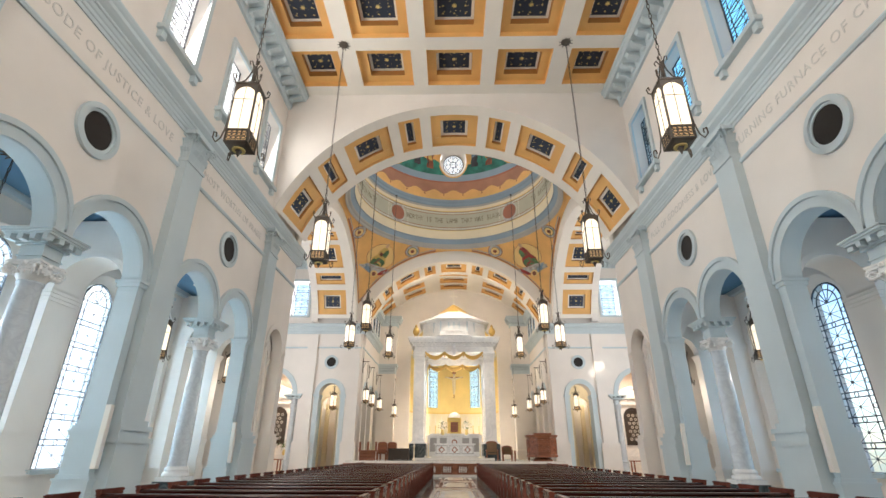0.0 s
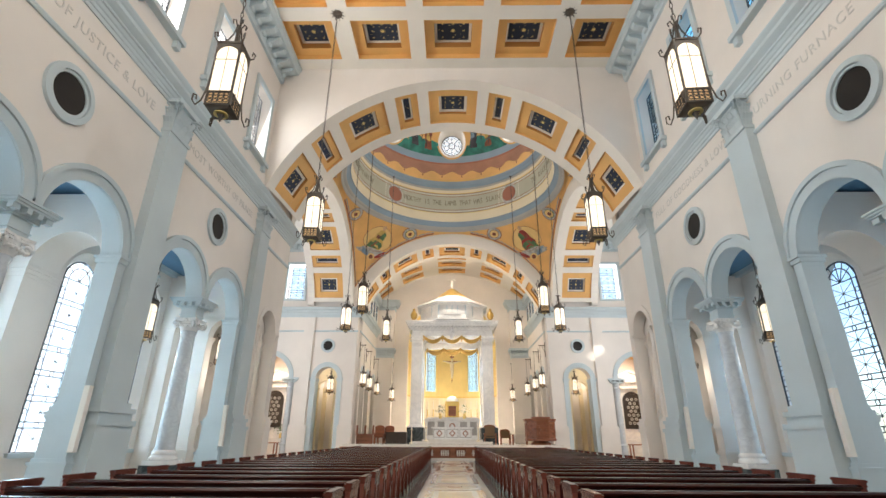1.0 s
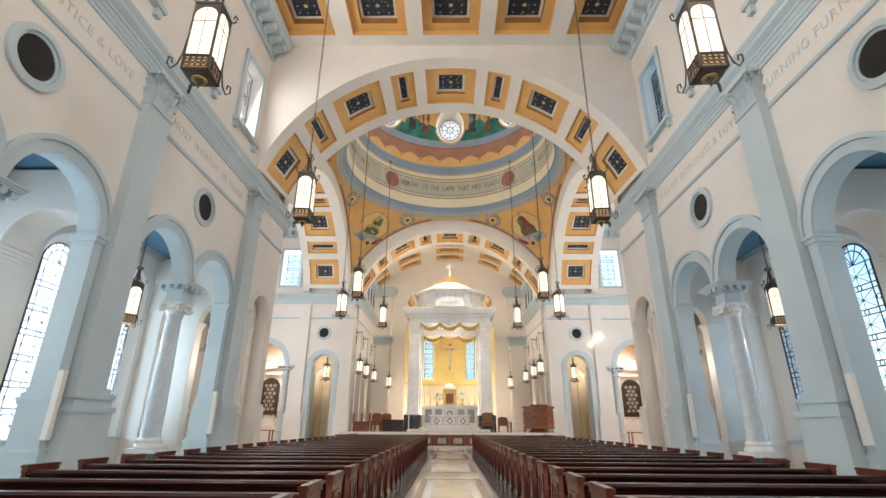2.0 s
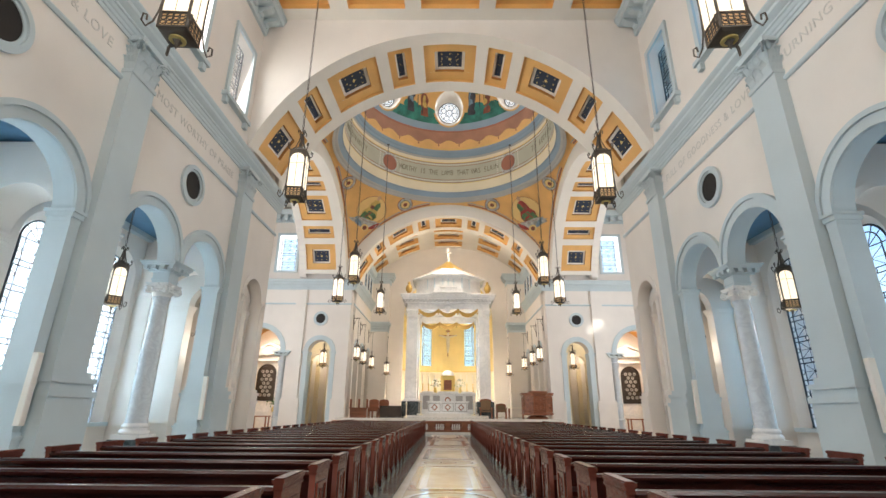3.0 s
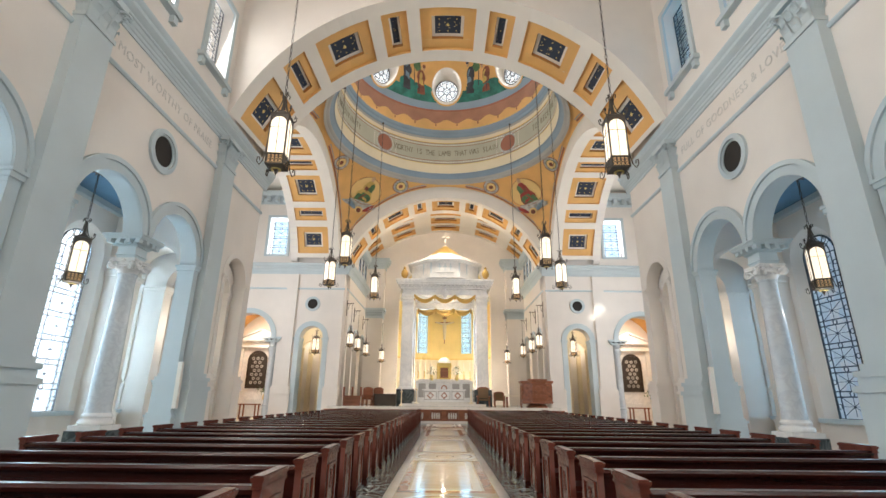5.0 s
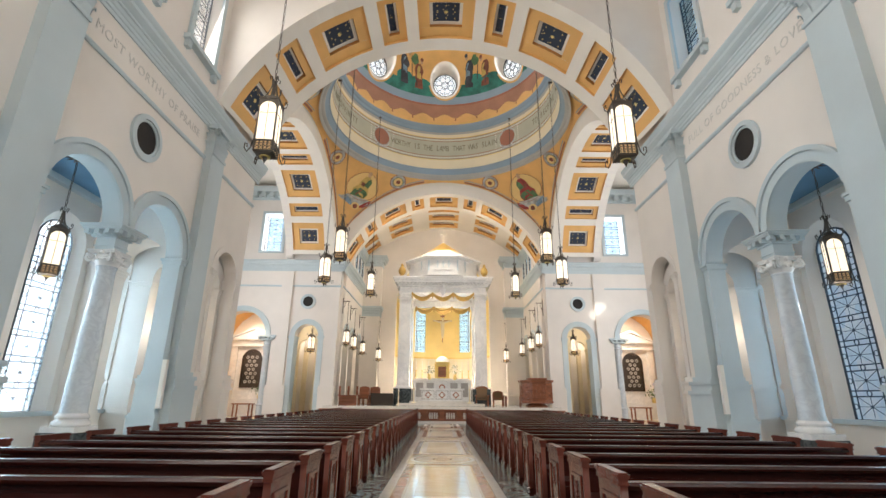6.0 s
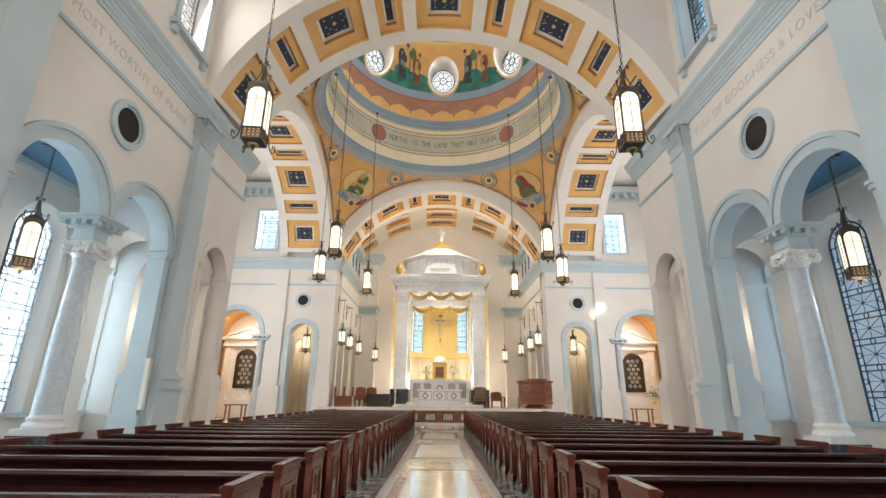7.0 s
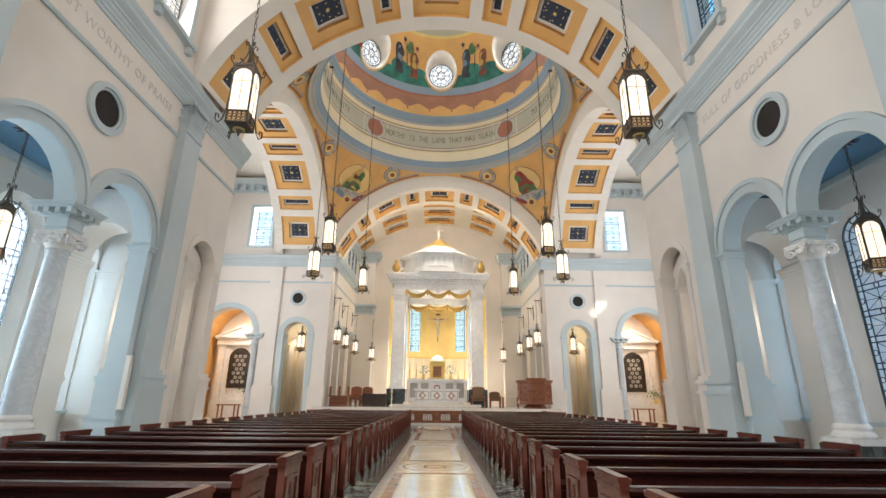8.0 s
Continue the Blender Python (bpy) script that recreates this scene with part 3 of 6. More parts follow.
def pilaster(s, y):
    t = thing("pilaster", "pale grey pilaster with a leafy capital", "pilaster", "nave pilasters", "structure")
    x0, x1 = sorted((s * (W - 0.26), s * W))
    part("shaft", box(B(), x0, x1, y - 0.47, y + 0.47, 2.1, 9.35), TRIM, t)
    bm = B()
    for g, z0, z1 in ((0.16, 0, 1.58), (0.20, 1.58, 1.70), (0.12, 1.70, 1.86), (0.16, 1.86, 1.97), (0.07, 1.97, 2.1)):
        x2, x3 = sorted((s * (W - 0.26 - g), s * W))
        box(bm, x2, x3, y - 0.47 - g, y + 0.47 + g, z0, z1)
    part("base", bm, TRIM, t)
    bm = B()
    x2, x3 = sorted((s * (W - 0.30), s * W))
    box(bm, x2, x3, y - 0.49, y + 0.49, 9.3, 9.4)
    box(bm, *sorted((s * (W - 0.27), s * W)), y - 0.43, y + 0.43, 9.4, 10.25)
    x2, x3 = sorted((s * (W - 0.38), s * W))
    box(bm, x2, x3, y - 0.53, y + 0.53, 10.25, 10.38)
    capital_leaves(bm, ((s * (W - 0.27), y, -s, 0, 0.42), (s * (W - 0.13), y - 0.43, 0, -1, 0.14), (s * (W - 0.13), y + 0.43, 0, 1, 0.14)), 9.4, 10.25)
    part("capital", bm, TRIM, t, "carved leaf capital")


def volute(bm, x, y, z, ux, uy, r0=0.15, thick=0.05):
    """A scroll whose spiral lies in the upright plane of direction (ux, uy)."""
    pts = []
    for k in range(15):
        a, r = 1.4 - k * 0.75, r0 * (1 - 0.058 * k)
        pts.append((x + ux * r * math.cos(a), y + uy * r * math.cos(a), z + r * math.sin(a)))
    sweep(bm, pts, [thick * (1 - 0.02 * k) for k in range(15)], 6)


def column(s, y):
    t = thing("column", "blue-grey marble column with an Ionic capital", "column", "arcade columns", "structure")
    x = s * (W + 0.24)
    part("plinth", cbox(B(), x, y, 0, 0.84, 0.84, 0.6), BLACKSTONE, t, "dark marble plinth block")
    part("base", lathe(cbox(B(), x, y, 0.6, 0.76, 0.76, 0.12),
                       [(0.35, 0.72), (0.375, 0.75), (0.375, 0.79), (0.35, 0.83), (0.315, 0.85), (0.31, 0.88), (0.33, 0.9), (0.33, 0.94), (0.30, 0.97), (0.285, 1.0)], x, y, 32), MARBLE, t, "white marble moulded base", True)
    part("shaft", lathe(B(), [(0.275, 1.0), (0.265, 1.1), (0.262, 1.8), (0.25, 2.6), (0.228, 3.5), (0.205, 4.36), (0.224, 4.39), (0.234, 4.42), (0.224, 4.45)], x, y, 32), COLUMN, t, "", True)
    bm = lathe(B(), [(0.23, 4.45), (0.25, 4.5), (0.29, 4.57), (0.325, 4.61), (0.32, 4.64), (0.28, 4.66), (0.28, 4.74)], x, y, 24)
    for k in range(16):
        a = 2 * math.pi * (k + 0.5) / 16
        bmesh.ops.create_icosphere(bm, subdivisions=1, radius=0.042, matrix=Matrix.Translation((x + 0.305 * math.cos(a), y + 0.305 * math.sin(a), 4.585)))
    cap = [(-0.32, -0.32), (0.0, -0.26), (0.32, -0.32), (0.26, 0.0), (0.32, 0.32), (0.0, 0.26), (-0.32, 0.32), (-0.26, 0.0)]
    for z0, z1, g in ((4.74, 4.79, 1.0), (4.79, 4.84, 1.07)):
        lo = [bm.verts.new((x + u * g, y + v * g, z0)) for u, v in cap]
        hi = [bm.verts.new((x + u * g, y + v * g, z1)) for u, v in cap]
        bm.faces.new(lo), bm.faces.new(hi)
        for k in range(8):
            bm.faces.new((lo[k], lo[(k + 1) % 8], hi[(k + 1) % 8], hi[k]))
    for ax in (-1, 1):
        for ay in (-1, 1):
            for w in (-0.035, 0.035):
                volute(bm, x + ax * 0.27 + ay * w, y + ay * 0.27 - ax * w, 4.635, ax * 0.707, ay * 0.707, 0.105, 0.036)
    for ux, uy in ((1, 0), (-1, 0), (0, 1), (0, -1)):
        bmesh.ops.create_icosphere(bm, subdivisions=1, radius=0.075, matrix=Matrix.Translation((x + ux * 0.27, y + uy * 0.27, 4.77)))
    part("capital", bm, MARBLE, t, "white marble Ionic capital with corner scrolls", True)
    bm = B()
    for z0, z1, w in ((4.84, 4.93, 0.48), (4.93, 4.96, 0.53), (4.96, 5.17, 0.48)):
        cbox(bm, x, y, z0, w, w, z1 - z0)
    part("impost_block", bm, TRIM, t)
    bm = B()
    for z0, z1, w in ((5.17, 5.21, 0.56), (5.21, 5.32, 0.62), (5.32, 5.36, 0.94), (5.36, 5.41, 1.0), (5.41, 5.45, 1.06)):
        cbox(bm, x, y, z0, w, w, z1 - z0)
    for d in (-0.37, -0.125, 0.125, 0.37):
        for q in (-1, 1):
            cbox(bm, x + d, y + q * 0.38, 5.215, 0.11, 0.16, 0.105)
            if abs(d) < 0.3:
                cbox(bm, x + q * 0.38, y + d, 5.215, 0.16, 0.11, 0.105)
    part("abacus", bm, TRIM, t, "grey slab on small brackets")


for s in (-1, 1):
    for y in PILASTERS:
        pilaster(s, y)
    for y in BAYS:
        column(s, y)


# ---- windows ----
def lattice_bars(bm, place, half, z0, z1, cell, r=0.013):
    """Lead and iron bars of a tall window: paired cross bars with a ring between them, crossed panes and a narrow border. place(u, z) gives the point."""
    n = max(1, round((z1 - z0) / cell))
    inn, gap = half * 0.68, min(0.075, cell * 0.11)

    def ring(u, z, rad, bar):
        sweep(bm, [place(u + rad * math.cos(k * math.pi / 5), z + rad * math.sin(k * math.pi / 5)) for k in range(10)], bar, 4, close=True)

    for u in (-half, -inn, inn, half):
        sweep(bm, [place(u, z0), place(u, z1)], r * 1.3, 4)
    for u in (-half, half):
        sweep(bm, [place(u * 0.93, z0), place(u * 0.93, z1)], r * 0.7, 4)
    for i in range(n + 1):
        z = z0 + (z1 - z0) * i / n
        ends = [z] if i in (0, n) else [z - gap, z + gap]
        for q in ends:
            sweep(bm, [place(-half, q), place(half, q)], r * 1.5, 4)
        if 0 < i < n:
            ring(0, z, gap, r * 1.2)
    for i in range(n):
        a, b = z0 + (z1 - z0) * i / n + gap, z0 + (z1 - z0) * (i + 1) / n - gap
        m = (a + b) / 2
        for q in (-1, 1):
            sweep(bm, [place(-inn, m - q * (b - a) / 2), place(inn, m + q * (b - a) / 2)], r * 0.75, 4)
            ring(q * (inn + half) / 2, m, (half - inn) * 0.36, r)
        sweep(bm, [place(0, a), place(0, b)], r * 0.6, 4)
        sweep(bm, [place(-inn, m), place(inn, m)], r * 0.6, 4)
        ring(0, m, 0.035, r * 0.8)


def leaded_window(name, place, half, z0, z1, round_top, glass, cell=0.68, label="leaded clear glass window with iron lattice"):
    t = thing(name, label, "window", "", "structure")
    spring = z1 - half if round_top else z1
    loop = [(half, z0)] + (arc(0, spring, half, 0, 180, 20) if round_top else [(half, z1), (-half, z1)]) + [(-half, z0)]
    bm = B()
    inward = Vector(place(0, z0)) * 0
    if glass is GLASS_GLARE:
        inward = Vector((0.035, 0, 0)) * (1 if place(0, z0)[0] < 0 else -1)      # the veiled pane washes out the bars as glare would
    bm.faces.new([bm.verts.new(Vector(place(u, z)) + inward) for u, z in loop])
    ob = part("pane", bm, glass, t)
    ob.visible_shadow = False
    bm = B()
    lattice_bars(bm, place, half, z0, spring, cell)
    if round_top:
        for rr in (1.0, 0.68):
            sweep(bm, [place(u, z) for u, z in arc(0, spring, half * rr, 0, 180, 16)], 0.02, 4)
        for a in (35, 62, 90, 118, 145):
            sweep(bm, [place(0, spring), place(half * math.cos(radians(a)), spring + half * math.sin(radians(a)))], 0.014, 4)
    part("lattice", bm, LEAD, t, "dark lead lattice")
    bm = B()
    sweep(bm, [place(u, z) for u, z in loop], 0.03, 4, close=True)
    part("window_frame", bm, LEAD, t)
    return t


for s in (-1, 1):
    for i, c in enumerate(CLEAR):
        leaded_window("window_%d" % (i + 1), lambda u, z, s=s, c=c: (s * (W + 0.40), c + u, z), WHALF, WIN0, WIN1, False, GLASS_COOL if s > 0 else GLASS_GLARE)

# ---- side aisles ----
for s in (-1, 1):
    setting("backdrop", box(B(), *sorted((s * 9.7, s * 9.8)), BACK, 19.0, 11.6, 17.6), WHITE_SKY if s < 0 else BLUE_SKY, "bright sky beyond the clerestory windows", "backdrop")
    if s < 0:
        setting("backdrop", box(B(), -12.7, -12.6, BACK, END, 0.3, 8.0), WHITE_SKY, "bright sky beyond the aisle windows", "backdrop")
    loops = [arched(c, 0.9, 0.95, 5.7) for c in AWIN] + [arched(NARROW, 0.45, 0.95, 5.7)]
    outer = setting("wall_aisle", slab("wall_aisle", rect(BACK, END, 0, 8.2), loops, 0.7, on_x(s * AISLE, s), WALL), WALL, "cream plastered aisle wall with tall arched windows", "wall")
    for c, wide, half in [(c, 0.9, 0.62) for c in AWIN] + [(NARROW, 0.45, 0.36)]:
        part("window_sill", box(B(), *sorted((s * (AISLE - 0.12), s * (AISLE + 0.4))), c - wide - 0.12, c + wide + 0.12, 0.83, 0.95), TRIM, outer)
        bm = B()
        lo, hi = arched(c, wide, 0.95, 5.7, 20), arched(c, half, 0.95, 5.7, 20)
        va = [bm.verts.new((s * (AISLE + 0.0), u, z)) for u, z in lo]
        vb = [bm.verts.new((s * (AISLE + 0.3), u, z)) for u, z in hi]
        for q in range(len(va)):
            bm.faces.new((va[q], va[(q + 1) % len(va)], vb[(q + 1) % len(va)], vb[q]))
        part("window_reveal", bm, WALL, outer, "splayed plaster reveal", True)
        leaded_window("window_aisle", lambda u, z, s=s, c=c: (s * (AISLE + 0.24), c + u, z), half, 0.95, 5.7 + half, True, GLASS_COOL if s > 0 else GLASS_GLARE)
    x0, x1 = sorted((s * (W + THICK), s * (AISLE + 0.7)))
    bm = box(B(), x0, x1, BACK, END, 7.4, 7.6)
    setting("ceiling_aisle", bm, AZURE, "flat sky blue painted aisle ceiling", "ceiling")
    bm = B()
    for q, e in ((W + THICK + 0.1, 0.2), (AISLE - 0.1, 0.2)):
        a, b = sorted((s * (q - e / 2), s * (q + e / 2)))
        box(bm, a, b, BACK, END, 7.22, 7.4)
    part("trim", bm, TRIM, outer)
    # transverse arches with wall piers
    for y in PILASTERS + (20.82,):
        far = y > 20
        deep = 0.22 if far else 0.48
        gi, go = 0.12, 0.8 if far else 0.56         # piers beside the nave wall and on the aisle wall
        xa, xb = W + THICK + gi, AISLE - go
        mid, r, spring = (xa + xb) / 2, (xb - xa) / 2, 5.3
        pts = [(s * q, z) for q, z in [(W + THICK, spring)] + arc(mid, spring, r, 180, 0, 24) + [(AISLE, spring), (AISLE, 7.3), (W + THICK, 7.3)]]
        part("cross_arch", slab("cross_arch", pts, [], 2 * deep, on_y(y - deep), WALL), WALL, outer, "plastered arch across the aisle")
        part("archivolt", slab("archivolt", [(s * q, z) for q, z in band(mid, spring, r - 0.02, r + 0.13)], [], 0.03, on_y(y - deep - 0.03), WALL), WALL, outer)
        for q0, q1 in ((W + THICK, xa), (xb, AISLE)):
            a, b = sorted((s * q0, s * q1))
            bm = box(B(), a, b, y - deep - 0.02, y + deep + 0.02, 0, spring - 0.27)
            for g, z0, z1 in ((0.02, -0.27, -0.18), (0.05, -0.18, -0.08), (0.08, -0.08, 0.0)):
                box(bm, a - g, b + g, y - deep - 0.02 - g, y + deep + 0.02 + g, spring + z0, spring + z1)
            for g, z0, z1 in ((0.05, 0, 0.82), (0.08, 0.82, 0.88), (0.03, 0.88, 0.95), (0.02, 1.72, 1.80), (0.05, 1.80, 1.86), (0.02, 1.86, 1.94)):
                box(bm, a - g, b + g, y - deep - 0.02 - g, y + deep + 0.02 + g, z0, z1)
            part("wall_pier", bm, WALL, outer, "plastered pier with moulded base and impost")
    for c in BAYS:
        for q in (-1, 1):
            part("ceiling_downlight", lathe(B(), [(0.0, 7.395), (0.14, 7.395), (0.16, 7.39), (0.16, 7.4)], s * 10.1, c + q * 1.9, 16), RIB, outer)

# ---- nave ceiling ----
cells_u = [(-7.4, -5.2), (-4.4, -1.95), (-1.25, 1.25), (1.95, 4.4), (5.2, 7.4)]
cells_v, y = [], 18.05
while y > BACK:
    cells_v.append((y - 2.2, y))
    y -= 2.9
cells_v = cells_v[::-1]
bm = coffer_field(B(), lambda u, v, d: (u, v, CEIL + d), cells_u, cells_v, (-8.2, 8.2), (cells_v[0][0] - 0.4, 18.72), 0.55, 0.42, 1)
setting("ceiling", bm, COFFER, "ivory coffered ceiling with ochre frames and starry navy panels", "ceiling")
setting("ceiling_deck", box(B(), -9.1, 9.1, BACK - 0.5, 19.2, CEIL + 0.75, CEIL + 0.95), RIB, "plain deck above the coffers", "ceiling")
# unseen wall opening, made up to hold the west fill lamp
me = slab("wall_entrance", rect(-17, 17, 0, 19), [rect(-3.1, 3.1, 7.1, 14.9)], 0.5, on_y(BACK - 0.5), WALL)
setting("wall_entrance", me, WALL, "plain plastered entrance wall with an assumed window", "wall")
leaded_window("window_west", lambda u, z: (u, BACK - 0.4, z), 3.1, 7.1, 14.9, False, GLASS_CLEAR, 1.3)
setting("backdrop", box(B(), -4, 4, BACK - 1.1, BACK - 1.0, 6, 16), WHITE_SKY, "glow behind the assumed west window", "backdrop")


# ---- crossing arches ----
def arch_cells(wide=2.4, narrow=1.1, rib=0.55):
    half = [(wide / 2 + rib, wide / 2 + rib + narrow)]
    a = half[0][1] + rib
    half.append((a, a + wide))
    a += wide + rib
    half.append((a, a + narrow))
    a += narrow + rib
    half.append((a, a + wide * 0.9))
    return [(-b, -a) for a, b in half[::-1]] + [(-wide / 2, wide / 2)] + half


def spandrel(half, top, r, zc, spring, lim):
    h = math.sqrt(r * r - (spring - zc) ** 2)
    a = math.degrees(math.atan2(spring - zc, h))
    return [(-half, spring - 0.3), (-h, spring - 0.3)] + arc(0, zc, r, 180 - a, a, 48) + [(h, spring - 0.3), (half, spring - 0.3), (half, top), (-half, top)]


def barrel(name, r, zc, v0, v1, cells, vcells, place, label, lim):
    bm = coffer_field(B(), lambda u, v, d: place((r + d) * math.sin(u / r), v, zc + (r + d) * math.cos(u / r)), cells, vcells, (-lim, lim), (v0, v1), 0.26, 0.46, 4)
    return setting(name, bm, COFFER, label, "ceiling")


FR, FZ = 8.5, 8.5
setting("wall_arch_front", slab("wall_arch_front", spandrel(8.75, 18.5, 8.65, FZ, 11.5, 0), [], 0.5, on_y(18.7), WALL), WALL, "plastered wall over the crossing arch", "wall")
bm = coffer_field(B(), lambda u, v, d: ((8.65 - 0.13 * (v - 18.7) + d) * math.sin(u / FR), v, FZ + (8.65 - 0.13 * (v - 18.7) + d) * math.cos(u / FR)), arch_cells(), [(19.3, 21.5)], (-10.35, 10.35), (18.7, 22.15), 0.26, 0.5, 4)
setting("ceiling_arch_front", bm, COFFER, "coffered soffit of the crossing arch", "ceiling")
lim = VAULT_R * math.asin(7.55 / VAULT_R)
for s in (-1, 1):
    barrel("ceiling_arch_side", VAULT_R, VAULT_Z, 8.0, 11.6, arch_cells(2.25, 1.0, 0.5), [(8.75, 11.05)], lambda a, v, z, s=s: (s * v, MID + a, z), "coffered soffit of the transept arch", lim)
    m = on_x(s * 11.1, s)
    me = slab("wall_arch_side", [(u + MID, z) for u, z in spandrel(8.3, 18.5, VAULT_R, VAULT_Z, 11.5, 0)], [], 0.5, m, WALL)
    setting("wall_arch_side", me, WALL, "plastered wall over the transept arch", "wall")
    me = slab("wall_arch_face", [(u + MID, z) for u, z in spandrel(8.0, 18.4, VAULT_R, VAULT_Z, 11.5, 0)], [], 0.15, on_x(s * 8.01, s), RIB)
    setting("wall_arch_face", me, RIB, "ivory face of the transept arch", "wall")
setting("wall_arch_chancel", slab("wall_arch_chancel", spandrel(8.3, 18.5, VAULT_R, VAULT_Z, 11.5, 0), [], 0.3, on_y(FAR + 0.01), RIB), RIB, "ivory plastered wall over the chancel arch", "wall")
barrel("ceiling_arch_chancel", VAULT_R - 0.004, VAULT_Z, FAR, 41.3, arch_cells(2.25, 1.0, 0.5), [(38.6, 40.6)], lambda a, v, z: (a, v, z), "coffered soffit of the chancel arch", lim)
cw = [(-8.5, -6.3), (-5.1, -2.9), (-1.35, 1.35), (2.9, 5.1), (6.3, 8.5)]
barrel("ceiling_chancel", 10.15, 6.95, 41.3, END_Y, cw, [(41.6, 43.0), (43.6, 45.0), (45.6, 47.0)], lambda a, v, z: (a, v, z), "coffered chancel barrel vault", 10.15 * math.asin(7.45 / 10.15))
setting("wall_arch_chancel_back", slab("wall_arch_chancel_back", spandrel(8.3, 18.5, VAULT_R, VAULT_Z, 11.5, 0), [], 0.12, on_y(41.18), RIB), RIB, "ivory wall between chancel arch and vault", "wall")

# pendentives between the arches and the dome ring
A, RING, RING_Z = 8.0, 7.62, 17.75
bm = B()
N = 96
rows = []
for i in range(N):
    th = 2 * math.pi * i / N
    c, d = math.cos(th), math.sin(th)
    k = A / max(abs(c), abs(d))
    sx, sy = c * k, d * k
    t = min(abs(sx), abs(sy))
    low = Vector((sx, sy, VAULT_Z + math.sqrt(9.05 ** 2 - t * t)))
    top = Vector((c * RING, d * RING, RING_Z))
    row = []
    for j in range(33):
        q = j / 32
        p = low.lerp(top, q)
        flat = (low - top).length
        out = 0.10 * flat * 4 * q * (1 - q)
        row.append(Vector((p.x + c * out * 0.7, p.y + d * out * 0.7, p.z + out * 0.35)))
    rows.append(row)
for i in range(N):
    a, b = rows[i], rows[(i + 1) % N]
    for j in range(32):
        bm.faces.new([bm.verts.new(p + Vector((0, MID, 0))) for p in (a[j], b[j], b[j + 1], a[j + 1])])
setting("wall_pendentives", bm, OCHRE, "ochre painted pendentives with red borders", "wall", True)


def on_pendentive(angle, q, side_shift=0.0, lift=0.05):
    i = (angle / 360 * N + side_shift) % N
    a, b = rows[int(i)], rows[(int(i) + 1) % N]
    fr = i - int(i)
    j = min(31, int(q * 32))
    p = a[j].lerp(a[j + 1], q * 32 - j).lerp(b[j].lerp(b[j + 1], q * 32 - j), fr)
    c = Vector((math.cos(radians(angle)), math.sin(radians(angle)), 0))
    return p - c * lift + Vector((0, MID, -lift * 0.4))


def mural_point(angle, q0, u, v, lift):
    """The point (u, v) from the pendentive's place (angle, q0), stretched across to fit the camera's view."""
    home = on_pendentive(angle, q0, 0, 0)
    turn = angle - math.degrees(1.4 * u / math.hypot(home.x, home.y - MID))
    z = home.z + 0.86 * v
    lo, hi = 0.005, 0.995
    for _ in range(14):
        q = (lo + hi) / 2
        if on_pendentive(turn, q, 0, 0).z < z:
            lo = q
        else:
            hi = q
    return on_pendentive(turn, q, 0, lift)


def mural_shape(bm, angle, q0, pts, lift=0.08, mi=0):
    """A painted shape, its outline in mural_point units, filled as a fan from its middle so that it follows the curve.
    """
    cu, cv = sum(p[0] for p in pts) / len(pts), sum(p[1] for p in pts) / len(pts)
    mid = bm.verts.new(mural_point(angle, q0, cu, cv, lift))
    half = [bm.verts.new(mural_point(angle, q0, (u + cu) / 2, (v + cv) / 2, lift)) for u, v in pts]
    rim = [bm.verts.new(mural_point(angle, q0, u, v, lift)) for u, v in pts]
    n = len(pts)
    for k in range(n):
        bm.faces.new((mid, half[k], half[(k + 1) % n])).material_index = mi
        bm.faces.new((half[k], rim[k], rim[(k + 1) % n], half[(k + 1) % n])).material_index = mi


def oval(cx, cy, rx, ry, n=24, wob=0.0, seed=0):
    return [(cx + rx * math.cos(2 * math.pi * k / n) * (1 + wob * math.sin(5 * k + seed)), cy + ry * math.sin(2 * math.pi * k / n) * (1 + wob * math.sin(3 * k + seed))) for k in range(n)]


ROBE = ((-0.95, -1), (0.95, -1), (0.9, -0.5), (0.72, 0.1), (0.8, 0.5), (0.5, 0.85), (0.2, 1.0), (-0.2, 1.0), (-0.55, 0.82), (-0.75, 0.4), (-0.66, 0.0), (-0.85, -0.5))
SEATED = ((-0.50, -0.72), (0.34, -0.78), (0.46, -0.45), (0.40, -0.10), (0.30, 0.12), (0.34, 0.45), (0.22, 0.68), (0.06, 0.74), (-0.12, 0.66), (-0.26, 0.38), (-0.32, 0.05), (-0.52, -0.25))


def pendentive_border(d0, d1, material, label):
    """A painted line that follows the lower edge of the pendentives, d0 to d1 metres above it."""
    bm = B()
    for i in range(N):
        a, b = rows[i], rows[(i + 1) % N]
        la, lb = (a[32] - a[0]).length, (b[32] - b[0]).length
        if min(la, lb) > 0.62:
            bm.faces.new([bm.verts.new(on_pendentive(360 * k / N, d / ln, 0, 0.02)) for k, d, ln in ((i, d0, la), (i + 1, d0, lb), (i + 1, d1, lb), (i, d1, la))])
    setting("trim_pendentive", bm, material, label, "trim")


pendentive_border(0.10, 0.24, BRICKRED, "painted red line along the pendentives")
pendentive_border(0.30, 0.36, SLATE, "painted blue line along the pendentives")
PAINT_RED = mat("painted crimson", (0.34, 0.05, 0.04), 0.7, vary=0.25, scale=9)
PAINT_BROWN = mat("painted russet", (0.26, 0.09, 0.05), 0.7, vary=0.3, scale=9)
PAINT_GREEN = mat("painted leaf green", (0.10, 0.19, 0.08), 0.7, vary=0.3, scale=9)
PAINT_STRAW = mat("painted straw gold", (0.62, 0.42, 0.12), 0.7, vary=0.15, scale=9)
PAINT_GREY = mat("painted dove grey", (0.45, 0.44, 0.40), 0.7, vary=0.3, scale=12)
